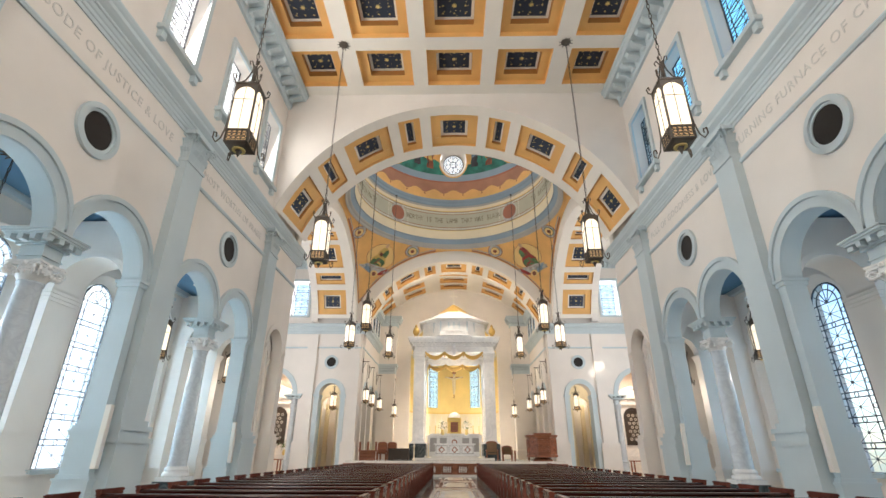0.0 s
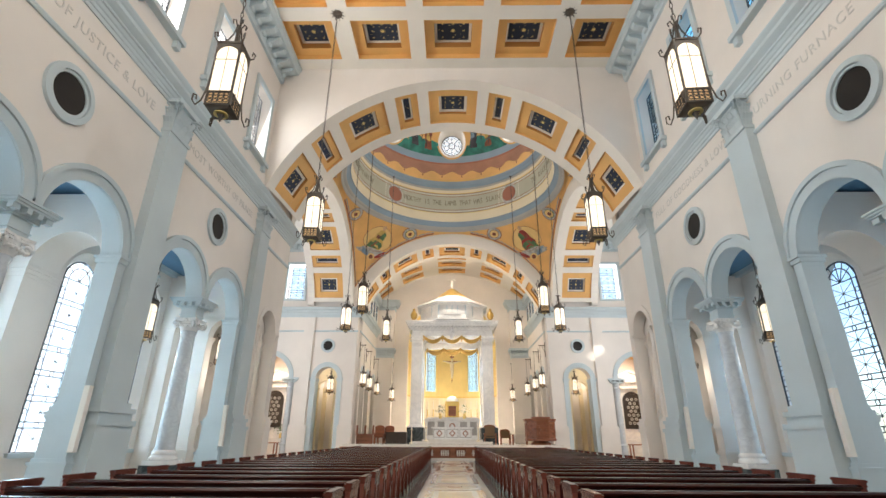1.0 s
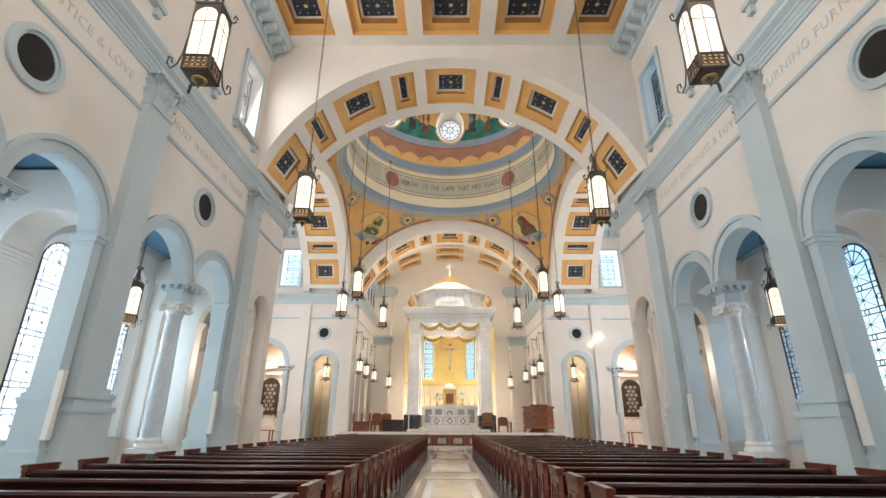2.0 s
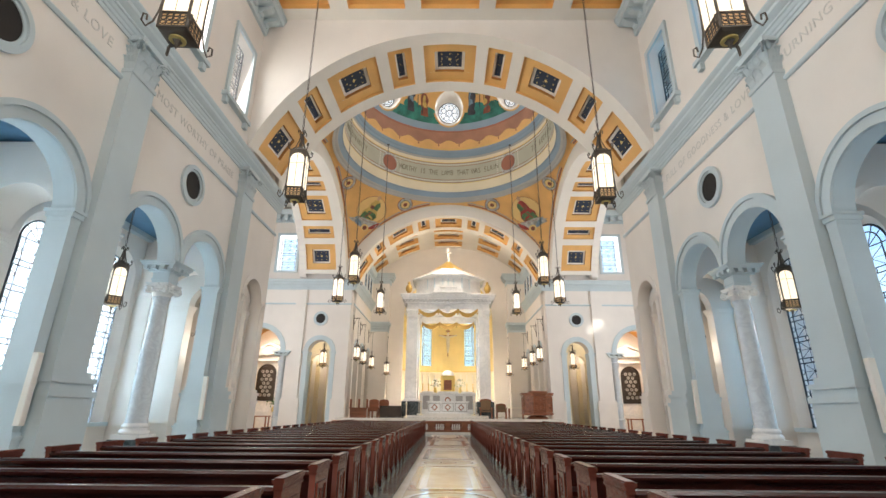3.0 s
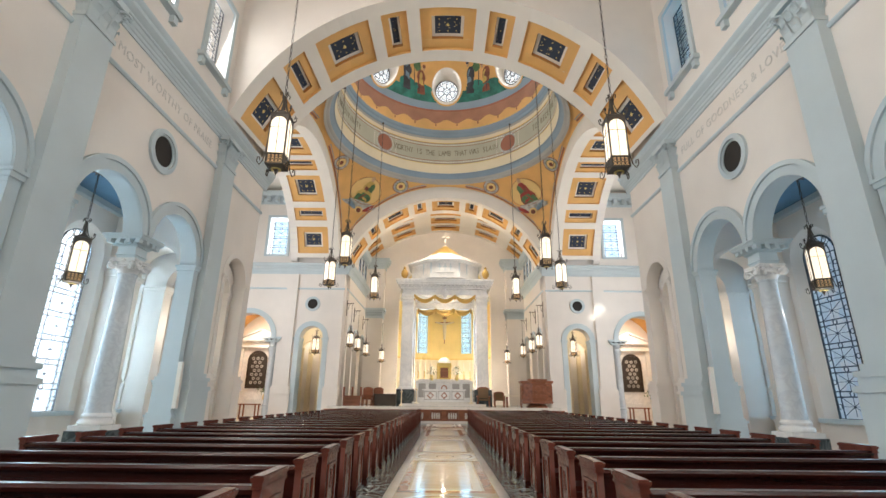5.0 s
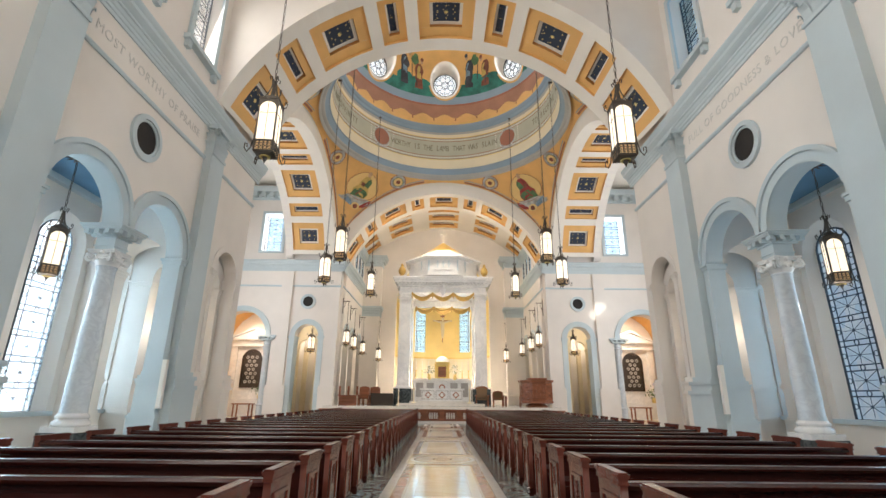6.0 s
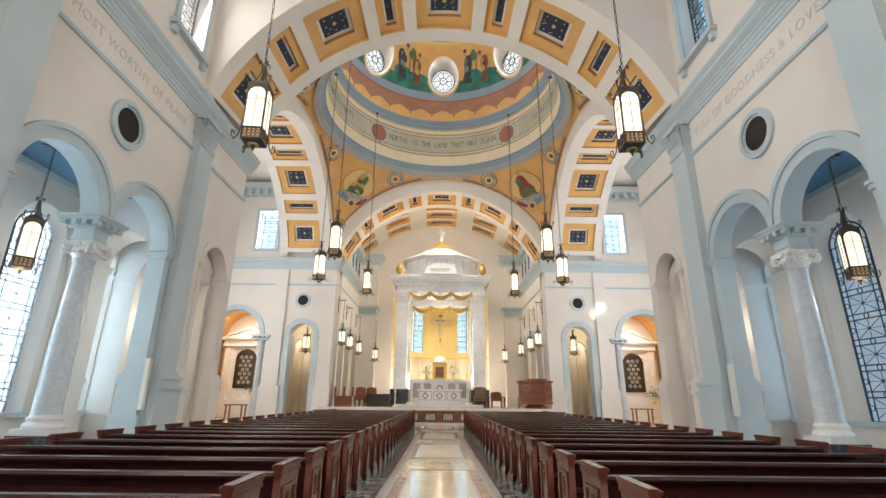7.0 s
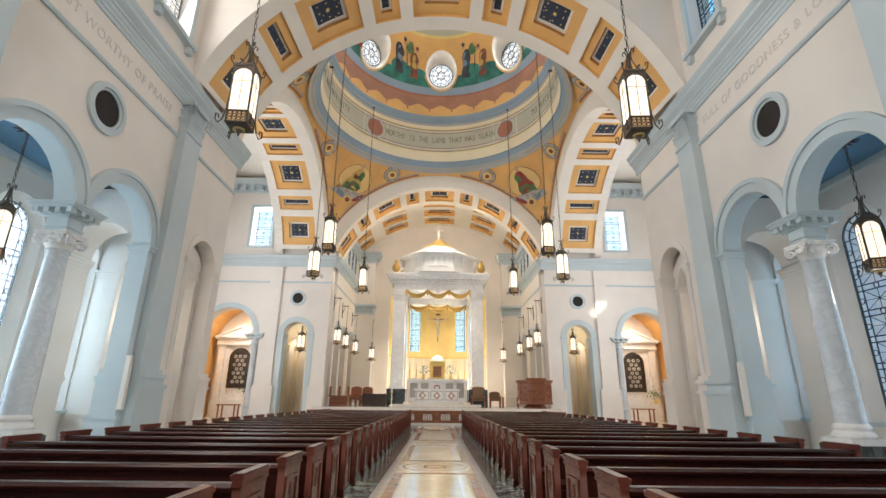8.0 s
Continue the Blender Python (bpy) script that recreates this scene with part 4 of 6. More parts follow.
PAINT_HALO = mat("painted pale gold", (0.80, 0.56, 0.22), 0.6, vary=0.05)
PAINT_DARK = mat("painted charcoal", (0.06, 0.06, 0.07), 0.7, vary=0.3, scale=9)
PAINT_BLUE = mat("painted faded blue", (0.20, 0.29, 0.36), 0.7, vary=0.3, scale=9)
PAINT_SKIN = mat("painted pale ochre", (0.60, 0.38, 0.22), 0.7, vary=0.2, scale=9)
for ang, robe, cloak in ((132.5, PAINT_STRAW, PAINT_GREEN), (47.5, PAINT_RED, PAINT_GREEN), (227.5, PAINT_STRAW, PAINT_RED), (312.5, PAINT_GREEN, PAINT_RED)):
    t = thing("pendentive_painting", "painted pendentive with a robed shape before a ringed disc", "mural", "pendentive murals", "structure")
    flip = 1 if 90 < ang < 270 else -1
    for nm, pts, m, l in (("disc", oval(0, 0, 0.92, 0.92, 32), PAINT_HALO, 0.05),
                          ("robe", [(flip * u, v) for u, v in SEATED], robe, 0.085),
                          ("cloak", [(flip * u, v) for u, v in ((-0.56, -0.74), (0.30, -0.70), (0.44, -0.42), (0.30, -0.2), (-0.1, -0.12), (-0.44, -0.3))], cloak, 0.10),
                          ("sleeve", [(flip * u, v) for u, v in ((0.02, 0.1), (0.34, 0.0), (0.42, 0.4), (0.3, 0.62), (0.14, 0.5))], cloak, 0.10),
                          ("fold", [(flip * u, v) for u, v in ((-0.3, -0.66), (-0.2, -0.68), (0.06, -0.2), (-0.04, -0.18))], PAINT_BROWN, 0.115),
                          ("book", [(flip * u, v) for u, v in ((-0.22, 0.06), (0.04, 0.02), (0.06, 0.26), (-0.2, 0.3))], PAINT_BROWN, 0.115),
                          ("head_shape", oval(flip * 0.05, 0.86, 0.13, 0.17, 14), PAINT_SKIN, 0.10),
                          ("cloud", oval(flip * -0.05, -1.05, 0.95, 0.34, 26, 0.16), PAINT_GREY, 0.075),
                          ("wing", [(flip * u, v) for u, v in ((-0.75, -0.8), (-0.35, -1.1), (-0.1, -1.5), (-0.42, -1.42), (-0.72, -1.15))], PAINT_BLUE, 0.095),
                          ("wing", [(flip * u, v) for u, v in ((0.75, -0.75), (0.4, -1.1), (0.12, -1.5), (0.45, -1.42), (0.7, -1.1))], PAINT_RED, 0.095),
                          ("lower_disc", oval(0, -1.42, 0.24, 0.26, 16), PAINT_HALO, 0.105),
                          ("lower_shape", oval(0, -1.45, 0.13, 0.18, 14), PAINT_BROWN, 0.12)):
        bm = B()
        mural_shape(bm, ang, 0.65, pts, l)
        part(nm, bm, m, t)
    bm = B()
    sweep(bm, [mural_point(ang, 0.65, u, v, 0.075) for u, v in oval(0, 0, 0.93, 0.93, 40)], 0.018, 4, close=True)
    part("ring", bm, BRICKRED, t)
for near in (0, 90, 180, 270):
    for d in (-25.5, 25.5):
        ang = (near + d) % 360
        t = thing("medallion", "small round painted medallion", "mural", "painted medallions", "structure")
        for nm, r, m, l in (("rim", 0.46, BRICKRED, 0.06), ("ring", 0.42, PAINT_GREY, 0.075), ("inner_ring", 0.29, PAINT_GREEN if d > 0 else BRICKRED, 0.09), ("disc", 0.26, PAINT_HALO, 0.105), ("emblem", 0.12, PAINT_BROWN, 0.12)):
            bm = B()
            mural_shape(bm, ang, 0.52, oval(0, 0, r, r, 20), l)
            part(nm, bm, m, t)

# ---- dome ----
prof = [(7.64, 17.55, 3), (7.56, 17.6, 3), (7.5, 17.72, 3), (7.36, 17.78, 3), (7.3, 17.86, 2), (7.26, 18.0, 2), (7.14, 18.12, 2), (7.1, 18.2, 2), (7.02, 18.22, 0), (7.0, 18.3, 0), (6.98, 18.95, 4), (6.975, 19.0, 4)]
prof += [(6.98, 19.0, 1), (6.98, 20.85, 4), (6.96, 20.9, 0), (6.94, 21.15, 3), (6.9, 21.2, 3), (6.87, 21.3, 2), (6.8, 21.36, 2), (6.76, 21.55, 2), (6.68, 21.62, 2), (6.64, 21.78, 2), (6.62, 21.84, 2), (7.24, 21.86, 2)]
bm = lathe(B(), prof, 0, MID, 96)
for f in [f for f in bm.faces if len(f.verts) > 10]:
    bm.faces.remove(f)
setting("wall_dome_drum", bm, (CREAM, SAGE, SLATE, STONE, BRASSY), "drum of the dome with a sage inscription band and blue mouldings", "wall", True)
DR, DZ = 7.25, 21.6


def dome_at(z):
    return math.sqrt(max(0.0, DR * DR - (z - DZ) ** 2))


zs = [21.8, 21.9] + [22.0 + 0.0667 * k for k in range(94)] + [28.35, 28.5, 28.6, 28.7, 28.78, 28.84]
idx = lambda z: 0 if z < 23.14 else 5 if z < 23.72 else 1 if z < 23.84 else 2 if z < 24.4 else 3 if z < 25.2 else 0 if z < 27.2 else 6 if z < 27.35 else 4
bm = B()
GAP = 360 / 7
OCU = [90 + GAP * k for k in range(7)]
ray = Vector((16.1, 11.0, -18.4))        # the way of the sun's rays
OZ, OR, PANE_Z, PANE_R, PANE_AT = 25.47, 1.18, 25.38, 0.92, 6.5    # dome windows: niche, pane
n = 360
ring_v = [[bm.verts.new((dome_at(z) * math.cos(2 * math.pi * i / n), MID + dome_at(z) * math.sin(2 * math.pi * i / n), z)) for i in range(n)] for z in zs]
for j in range(len(zs) - 1):
    for i in range(n):
        f = [ring_v[j][i], ring_v[j][(i + 1) % n], ring_v[j + 1][(i + 1) % n], ring_v[j + 1][i]]
        bm.faces.new(f).material_index = idx((zs[j] + zs[j + 1]) / 2)
bmesh.ops.recalc_face_normals(bm, faces=bm.faces)


def in_sunbeam(c, grow=1.0):
    """Whether a point of the dome projects along the sun into the chosen patch on the transept wall."""
    k = (FAR - c.y) / ray.y
    u, v = c.x + ray.x * k - 11.25, c.z + ray.z * k - 7.3
    return c.y < MID and ((u * 0.93 + v * 0.37) / 0.86) ** 2 + ((v * 0.93 - u * 0.37) / 0.36) ** 2 < grow


cut = []
for f in bm.faces:
    c = f.calc_center_median()
    # matching hole in the dome, added only to let the sun patch through
    if in_sunbeam(c, 1.6):
        cut.append(f)
        continue
    for a in OCU:
        along = c.x * -math.sin(radians(a)) + (c.y - MID) * math.cos(radians(a))
        out = c.x * math.cos(radians(a)) + (c.y - MID) * math.sin(radians(a))
        if out > 0 and along ** 2 + (c.z - OZ) ** 2 < OR ** 2:
            cut.append(f)
            break
bmesh.ops.delete(bm, geom=cut, context="FACES")
setting("ceiling_dome", bm, (OCHRE, BRICKRED, SLATE, HILL, SAGE, TERRA, BRASSY), "painted dome with ochre sky, green hills and red scallops", "ceiling", True)
shell = [(8.4 * math.cos(radians(g)), 21.9 + 8.4 * math.sin(radians(g))) for g in range(0, 90)] + [(0.05, 30.3)]
bm = lathe(B(), shell, 0, MID, 360)
for f in [f for f in bm.faces if len(f.verts) > 10]:
    bm.faces.remove(f)
# unseen gap added to the shell, cut to shape the sun patch on the transept wall
sun_gap = [f for f in bm.faces if in_sunbeam(f.calc_center_median())]
bmesh.ops.delete(bm, geom=sun_gap, context="FACES")
setting("roof_dome", bm, WALL, "outer shell of the dome", "roof")
for a in OCU:
    ca, sa = math.cos(radians(a)), math.sin(radians(a))
    e = Vector((-sa, ca, 0))
    outw = Vector((ca, sa, 0))
    up = Vector((-0.2 * ca, -0.2 * sa, 0.98))
    t = thing("window_oculus", "round dome window with leaded tracery in a deep white niche", "window", "dome windows", "structure")
    bm = B()
    loops = []
    for r, lift in ((OR + 0.14, 0.012), (OR + 0.02, 0.02), (OR - 0.03, 0.02)):
        ring = []
        for k in range(48):
            u, z = r * math.cos(2 * math.pi * k / 48), OZ + r * math.sin(2 * math.pi * k / 48)
            ring.append(bm.verts.new(Vector((0, MID, z)) + e * u + outw * (math.sqrt(dome_at(z) ** 2 - u * u) - lift)))
        loops.append(ring)
    for r, z, at in ((PANE_R + 0.08, PANE_Z, PANE_AT - 0.06), (PANE_R + 0.04, PANE_Z, PANE_AT - 0.06), (PANE_R, PANE_Z, PANE_AT + 0.05)):
        loops.append([bm.verts.new(Vector((0, MID, z)) + outw * at + e * (r * math.cos(2 * math.pi * k / 48)) + up * (r * math.sin(2 * math.pi * k / 48))) for k in range(48)])
    for p0, p1 in zip(loops, loops[1:]):
        for k in range(48):
            bm.faces.new((p0[k], p0[(k + 1) % 48], p1[(k + 1) % 48], p1[k])).material_index = 1 if p0 is loops[0] else 0
    part("reveal", bm, (RIB, OCHRE), t, "white splayed niche", True)
    at = Vector((0, MID, PANE_Z)) + outw * PANE_AT
    pl = lambda u, z: at + e * u + up * z
    bm = B()
    bm.faces.new([bm.verts.new(pl(PANE_R * 1.02 * math.cos(2 * math.pi * k / 32), PANE_R * 1.02 * math.sin(2 * math.pi * k / 32))) for k in range(32)])
    part("pane", bm, GLASS_CLEAR, t).visible_shadow = False
    bm = B()
    bm.faces.new([bm.verts.new(pl(1.5 * math.cos(2 * math.pi * k / 24), 1.5 * math.sin(2 * math.pi * k / 24)) + outw * 0.6) for k in range(24)])
    setting("backdrop", bm, WHITE_SKY, "bright sky beyond a dome window", "backdrop")
    bm = B()
    for r, bar in ((0.90, 0.045), (0.77, 0.02), (0.24, 0.035), (0.1, 0.02)):
        sweep(bm, [pl(r * math.cos(2 * math.pi * k / 24), r * math.sin(2 * math.pi * k / 24)) for k in range(24)], bar, 4, close=True)
    for k in range(8):
        g = math.pi / 8 + k * math.pi / 4
        cx, cz = 0.51 * math.cos(g), 0.51 * math.sin(g)
        sweep(bm, [pl(cx + 0.2 * math.cos(2 * math.pi * q / 12), cz + 0.2 * math.sin(2 * math.pi * q / 12)) for q in range(12)], 0.024, 4, close=True)
        sweep(bm, [pl(0.24 * math.cos(g + math.pi / 8), 0.24 * math.sin(g + math.pi / 8)), pl(0.9 * math.cos(g + math.pi / 8), 0.9 * math.sin(g + math.pi / 8))], 0.024, 4)
    part("tracery", bm, LEAD, t, "dark lead tracery")

# inscription, roundels and dotted borders of the drum
DRUM_R = 6.96


def on_drum(deg, z, r=DRUM_R):
    return Matrix.Translation((r * math.cos(radians(deg)), MID + r * math.sin(radians(deg)), z)) @ Matrix.Rotation(radians(deg - 90), 4, "Z") @ Matrix.Rotation(radians(90), 4, "X")


phrase = "WORTHY IS THE LAMB THAT WAS SLAIN"
span = 69.0
for start, text in ((90, phrase), (90 + 84, "POWER AND DIVINITY"), (90 - 84, "TO RECEIVE POWER")):
    sp = span if text == phrase else 44.0
    for k, ch in enumerate(text):
        if ch != " ":
            deg = start + sp / 2 - sp * (k + 0.5) / len(text)
            lettering("inscription_letter", ch, 0.66, on_drum(deg, 19.93, 6.955) @ Matrix.Diagonal((0.62, 1, 1, 1)), INK, "umber capital letter on the drum band")
for deg in (90 + 42, 90 - 42, 90 + 126, 90 - 126):
    t = thing("drum_roundel", "faded red roundel on the drum", "mural", "drum roundels", "structure")
    for nm, r, mm, rr in (("rim", 0.86, PAINT_GREY, 6.95), ("disc", 0.64, BRICKRED, 6.93)):
        bm = B()
        mx = on_drum(deg, 19.92, rr)
        bm.faces.new([bm.verts.new(mx @ Vector((r * math.cos(2 * math.pi * k / 28), r * math.sin(2 * math.pi * k / 28), 0))) for k in range(28)])
        part(nm, bm, mm, t)
    bm = B()
    mx = on_drum(deg, 19.92, 6.925)
    for k in range(30):
        a = 2 * math.pi * k / 30
        bm.faces.new([bm.verts.new(mx @ Vector((0.75 * math.cos(a) + 0.04 * math.cos(q * math.pi / 3), 0.75 * math.sin(a) + 0.04 * math.sin(q * math.pi / 3), 0))) for q in range(6)])
    for q in (-1, 1):
        for k in range(9):
            cx, cz = q * 0.98, -0.72 + 0.18 * k
            bm.faces.new([bm.verts.new(mx @ Vector((cx + 0.05 * math.cos(j * math.pi / 3), cz + 0.05 * math.sin(j * math.pi / 3), 0.04))) for j in range(6)])
    tagged(part("dots", bm, RIB, t), "", "", "", "stuff")
bm = B()
for z in (19.17, 20.68):
    for k in range(220):
        mx = on_drum(360 * k / 220, z, 6.965)
        r = 0.06
        bm.faces.new([bm.verts.new(mx @ Vector((r * math.cos(q * math.pi / 3), r * math.sin(q * math.pi / 3), 0))) for q in range(6)])
    for dz in (-0.12, 0.12):
        lathe(bm, [(6.962, z + dz - 0.02, 1), (6.962, z + dz + 0.02, 1)], 0, MID, 96)
for f in [f for f in bm.faces if len(f.verts) > 10]:
    bm.faces.remove(f)
tagged(part("trim_dots", bm, (RIB, BRICKRED)), "dotted painted borders of the inscription band", "trim", "", "stuff")
# painted scallops and figures-like shapes on the dome
bm = B()
for k in range(26):
    a0, a1 = 2 * math.pi * k / 26, 2 * math.pi * (k + 1) / 26
    pts = []
    for q in range(9):
        a = a0 + (a1 - a0) * q / 8
        z = 23.08 - 0.34 * abs(math.cos(math.pi * q / 8)) ** 2.2
        pts.append((a, z))
    lo = [bm.verts.new(((dome_at(z) - 0.03) * math.cos(a), MID + (dome_at(z) - 0.03) * math.sin(a), z)) for a, z in pts]
    hi = [bm.verts.new(((dome_at(23.18) - 0.03) * math.cos(a), MID + (dome_at(23.18) - 0.03) * math.sin(a), 23.18)) for a, z in pts]
    for q in range(8):
        bm.faces.new((lo[q], lo[q + 1], hi[q + 1], hi[q]))
tagged(part("trim_scallops", bm, TERRA), "painted red scalloped border of the dome", "trim", "", "structure")


def dome_patch(name, parent, deg, z, w, h, material, n=14, lift=0.05, outline=None):
    bm = B()
    loop = []
    axis = 90 if 0 <= deg % 360 < 180 else 270
    pts = outline or [(math.cos(2 * math.pi * k / n), math.sin(2 * math.pi * k / n)) for k in range(n)]
    for c, d in pts:
        zz = z + h * d
        g = radians(axis) + radians(deg % 360 - axis) * dome_at(z) / dome_at(zz) + w * c / dome_at(zz)
        r = dome_at(zz) - lift
        loop.append(bm.verts.new((r * math.cos(g), MID + r * math.sin(g), zz)))
    bm.faces.new(loop)
    return part(name, bm, material, parent)


DROP = ((0, -1), (0.5, -0.5), (0.35, 0.6), (0, 1), (-0.35, 0.6), (-0.5, -0.5))
tips = thing("scallop_drops", "small painted drops below the scalloped border", "mural", "", "structure")
for k in range(26):
    dome_patch("drop", tips, 360 * k / 26, 22.64, 0.11, 0.13, BRICKRED, 8, 0.035, DROP)
HEM = ((-1.0, -1), (-0.4, -1.03), (0.3, -0.99), (0.95, -1.0), (0.9, -0.4), (0.86, 0.1), (1.0, 0.42), (0.86, 0.72), (0.42, 0.92), (-0.42, 0.92), (-0.9, 0.7), (-0.98, 0.3), (-0.8, 0.0), (-0.92, -0.5))
for base_deg in OCU[:2] + OCU[3:]:          # the third set, out of view, would block the added sun beam
    hill = thing("painted_hill", "painted green hillside beside a dome window", "mural", "dome murals", "structure")
    for q in (1,):
        dome_patch("slope", hill, base_deg + q * 20, 25.25, 1.0, 0.3, HILL, 20, 0.03)
        dome_patch("slope", hill, base_deg + q * 30, 25.3, 0.75, 0.45, HILL, 20, 0.032)
    for deg, m, cl, tall in ((20.2, PAINT_BROWN, PAINT_STRAW, 0.92), (32.5, PAINT_DARK, PAINT_BLUE, 1.0)) if OCU.index(base_deg) % 2 == 0 else ((GAP - 33, PAINT_RED, PAINT_BROWN, 0.98), (GAP - 20.5, PAINT_GREY, PAINT_DARK, 0.92)):
        t = thing("painted_robe", "painted upright robe shape on the dome", "mural", "dome murals", "structure")
        z0 = 24.86 + 0.12 * (tall > 0.95)
        dome_patch("robe", t, base_deg + deg, z0 + 0.8 * tall, 0.33, 0.84 * tall, m, 14, 0.06, HEM)
        dome_patch("mantle", t, base_deg + deg * 1.015, z0 + 1.02 * tall, 0.2, 0.42 * tall, cl, 14, 0.075, ROBE)
        dome_patch("sleeve", t, base_deg + deg - 1.6, z0 + 1.12 * tall, 0.13, 0.2, m, 10, 0.085)
        dome_patch("fold", t, base_deg + deg + 0.8, z0 + 0.4 * tall, 0.035, 0.36 * tall, PAINT_DARK, 8, 0.08)
        dome_patch("head_shape", t, base_deg + deg, z0 + 1.74 * tall, 0.12, 0.16, PAINT_SKIN, 12, 0.07)
        dome_patch("hair_shape", t, base_deg + deg, z0 + 1.82 * tall, 0.13, 0.1, PAINT_DARK if tall > 0.95 else PAINT_BROWN, 12, 0.075)
    for deg in (26,):
        t = thing("painted_tree", "small painted tree on the dome", "mural", "dome murals", "structure")
        dome_patch("trunk", t, base_deg + deg, 25.75, 0.04, 0.6, PAINT_DARK, 8, 0.055)
        for k, (du, dz, r) in enumerate(((-0.14, 0.0, 0.2), (0.14, 0.03, 0.2), (0, 0.16, 0.21), (0, -0.06, 0.18))):
            dome_patch("crown", t, base_deg + deg + math.degrees(du / 5.6), 26.42 + dz, r, r, PAINT_GREEN, 9, 0.06 + 0.006 * k)

# ---- transepts ----
for s in (-1, 1):
    outline = [(x * s, z) for x, z in ([(7.5, 0)] + [(7.5, 18.5), (17.5, 18.5), (17.5, 0), (16.05, 0)] + arc(14.3, 5.55, 1.75, 0, 180) + [(12.1, 5.55), (12.1, 0), (10.5, 0)] + arc(9.64, 5.52, 0.86, 0, 180) + [(8.78, 0)])]
    hole = [(x * s, z) for x, z in rect(12.15, 13.6, 11.8, 14.75)]
    tw = setting("wall_transept", slab("wall_transept", outline, [hole], 0.9, on_y(FAR), WALL), WALL, "white plastered transept wall with arches and a window", "wall")
    part("archivolt", slab("archivolt", band(s * 9.64, 5.52, 0.84, 1.2), [], 0.07, on_y(FAR - 0.07), TRIM), TRIM, tw)
    part("archivolt", slab("archivolt", band(s * 14.3, 5.55, 1.73, 2.1), [], 0.07, on_y(FAR - 0.07), TRIM), TRIM, tw)
    for a, b in ((8.44, 8.8), (10.48, 10.84)):
        x0, x1 = sorted((s * a, s * b))
        bm = box(B(), x0, x1, FAR - 0.05, FAR + 0.9, 0, 5.26)
        for g, z0, z1 in ((0.02, 5.26, 5.36), (0.05, 5.36, 5.44), (0.08, 5.44, 5.52)):
            box(bm, x0 - g, x1 + g, FAR - 0.05 - g, FAR + 0.9, z0, z1)
        part("jamb", bm, TRIM, tw)
    x0, x1 = sorted((s * 10.95, s * 11.75))
    part("pilaster_shaft", box(B(), x0, x1, FAR - 0.16, FAR, 2.1, 10.2), WALL, tw)
    for a, b in ((7.46, 8.46), (10.82, 12.1)):
        bm = B()
        x0, x1 = sorted((s * a, s * b))
        for g, z0, z1 in ((0.05, 0, 1.62), (0.1, 1.62, 1.72), (0.06, 1.72, 1.92), (0.1, 1.92, 2.02), (0.03, 2.02, 2.15)):
            box(bm, x0 - g * 0.5, x1 + g * 0.5, FAR - 0.16 - g, FAR + 0.3, z0, z1)
        part("plinth", bm, WALL, tw)
    p = lambda o, a, z, s=s: (s * a, FAR - o, z)
    part("string_course", extrude_profile(B(), [(0, 9.08), (0.05, 9.08), (0.08, 9.14), (0.05, 9.2), (0, 9.2)], 7.45, 17.5, p), TRIM, tw)
    part("cornice", extrude_profile(B(), COR, 7.3, 17.5, p), TRIM, tw)
    part("bracket_cornice", extrude_profile(B(), [(0, 15.9), (0.12, 15.9), (0.16, 16.35), (0.6, 16.42), (0.7, 16.8), (0, 16.8)], 11.6, 17.5, p), TRIM, tw)
    for i in range(9):
        x = 11.95 + 0.62 * i
        part("modillion", box(B(), *sorted((s * (x - 0.14), s * (x + 0.14))), FAR - 0.55, FAR - 0.1, 16.02, 16.4), TRIM, tw)
    part("window_surround", slab("window_surround", [(x * s, z) for x, z in rect(11.95, 13.8, 11.65, 14.95)], [[(x * s, z) for x, z in rect(12.15, 13.6, 11.8, 14.75)]], 0.1, on_y(FAR - 0.1), TRIM), TRIM, tw)
    leaded_window("window_transept", lambda u, z, s=s: (s * 12.87 + u, FAR + 0.4, z), 0.72, 11.8, 14.75, False, GLASS_COOL)
    part("oculus_ring", slab("oculus_ring", circle(s * 9.75, 8.0, 0.54), [circle(s * 9.75, 8.0, 0.37)], 0.08, on_y(FAR - 0.08), TRIM), TRIM, tw)
    part("oculus_grille", slab("oculus_grille", circle(s * 9.75, 8.0, 0.38), [], 0.02, on_y(FAR - 0.02), BLACK), BLACK, tw)
    x0, x1 = sorted((s * 17.0, s * 17.6))
    # assumed window for the lamp; its backdrop also keeps the sun out
    me = slab("wall_transept_end", rect(END - 0.4, FAR, 0, 17.3), [rect(MID - 3, MID + 3, 4, 12)], 0.6, on_x(s * 17.0, s), WALL)
    setting("wall_transept_end", me, WALL, "plain plastered transept end wall with an assumed tall window", "wall")
    leaded_window("window_transept_end", lambda u, z, s=s: (s * 17.3, MID + u, z), 3.0, 4.0, 12.0, False, GLASS_CLEAR, 1.3)
    setting("backdrop", box(B(), *sorted((s * 18.1, s * 18.2)), MID - 4, MID + 4, 2, 14), WHITE_SKY, "bright sky beyond the transept end window", "backdrop")
    x0, x1 = sorted((s * (W + THICK), s * 17.6))
    setting("wall_transept_near", box(B(), x0, x1, END - 0.45, END - 0.02, 0, 17.3), WALL, "plain plastered transept wall", "wall")
    x0, x1 = sorted((s * 11.1, s * 17.6))
    setting("ceiling_transept", box(B(), x0, x1, END - 0.4, FAR + 0.5, 17.2, 17.5), RIB, "plain ivory transept ceiling", "ceiling")
    t = thing("column", "slim grey marble column with a bracketed slab", "column", "transept columns", "structure")
    x = s * 12.42
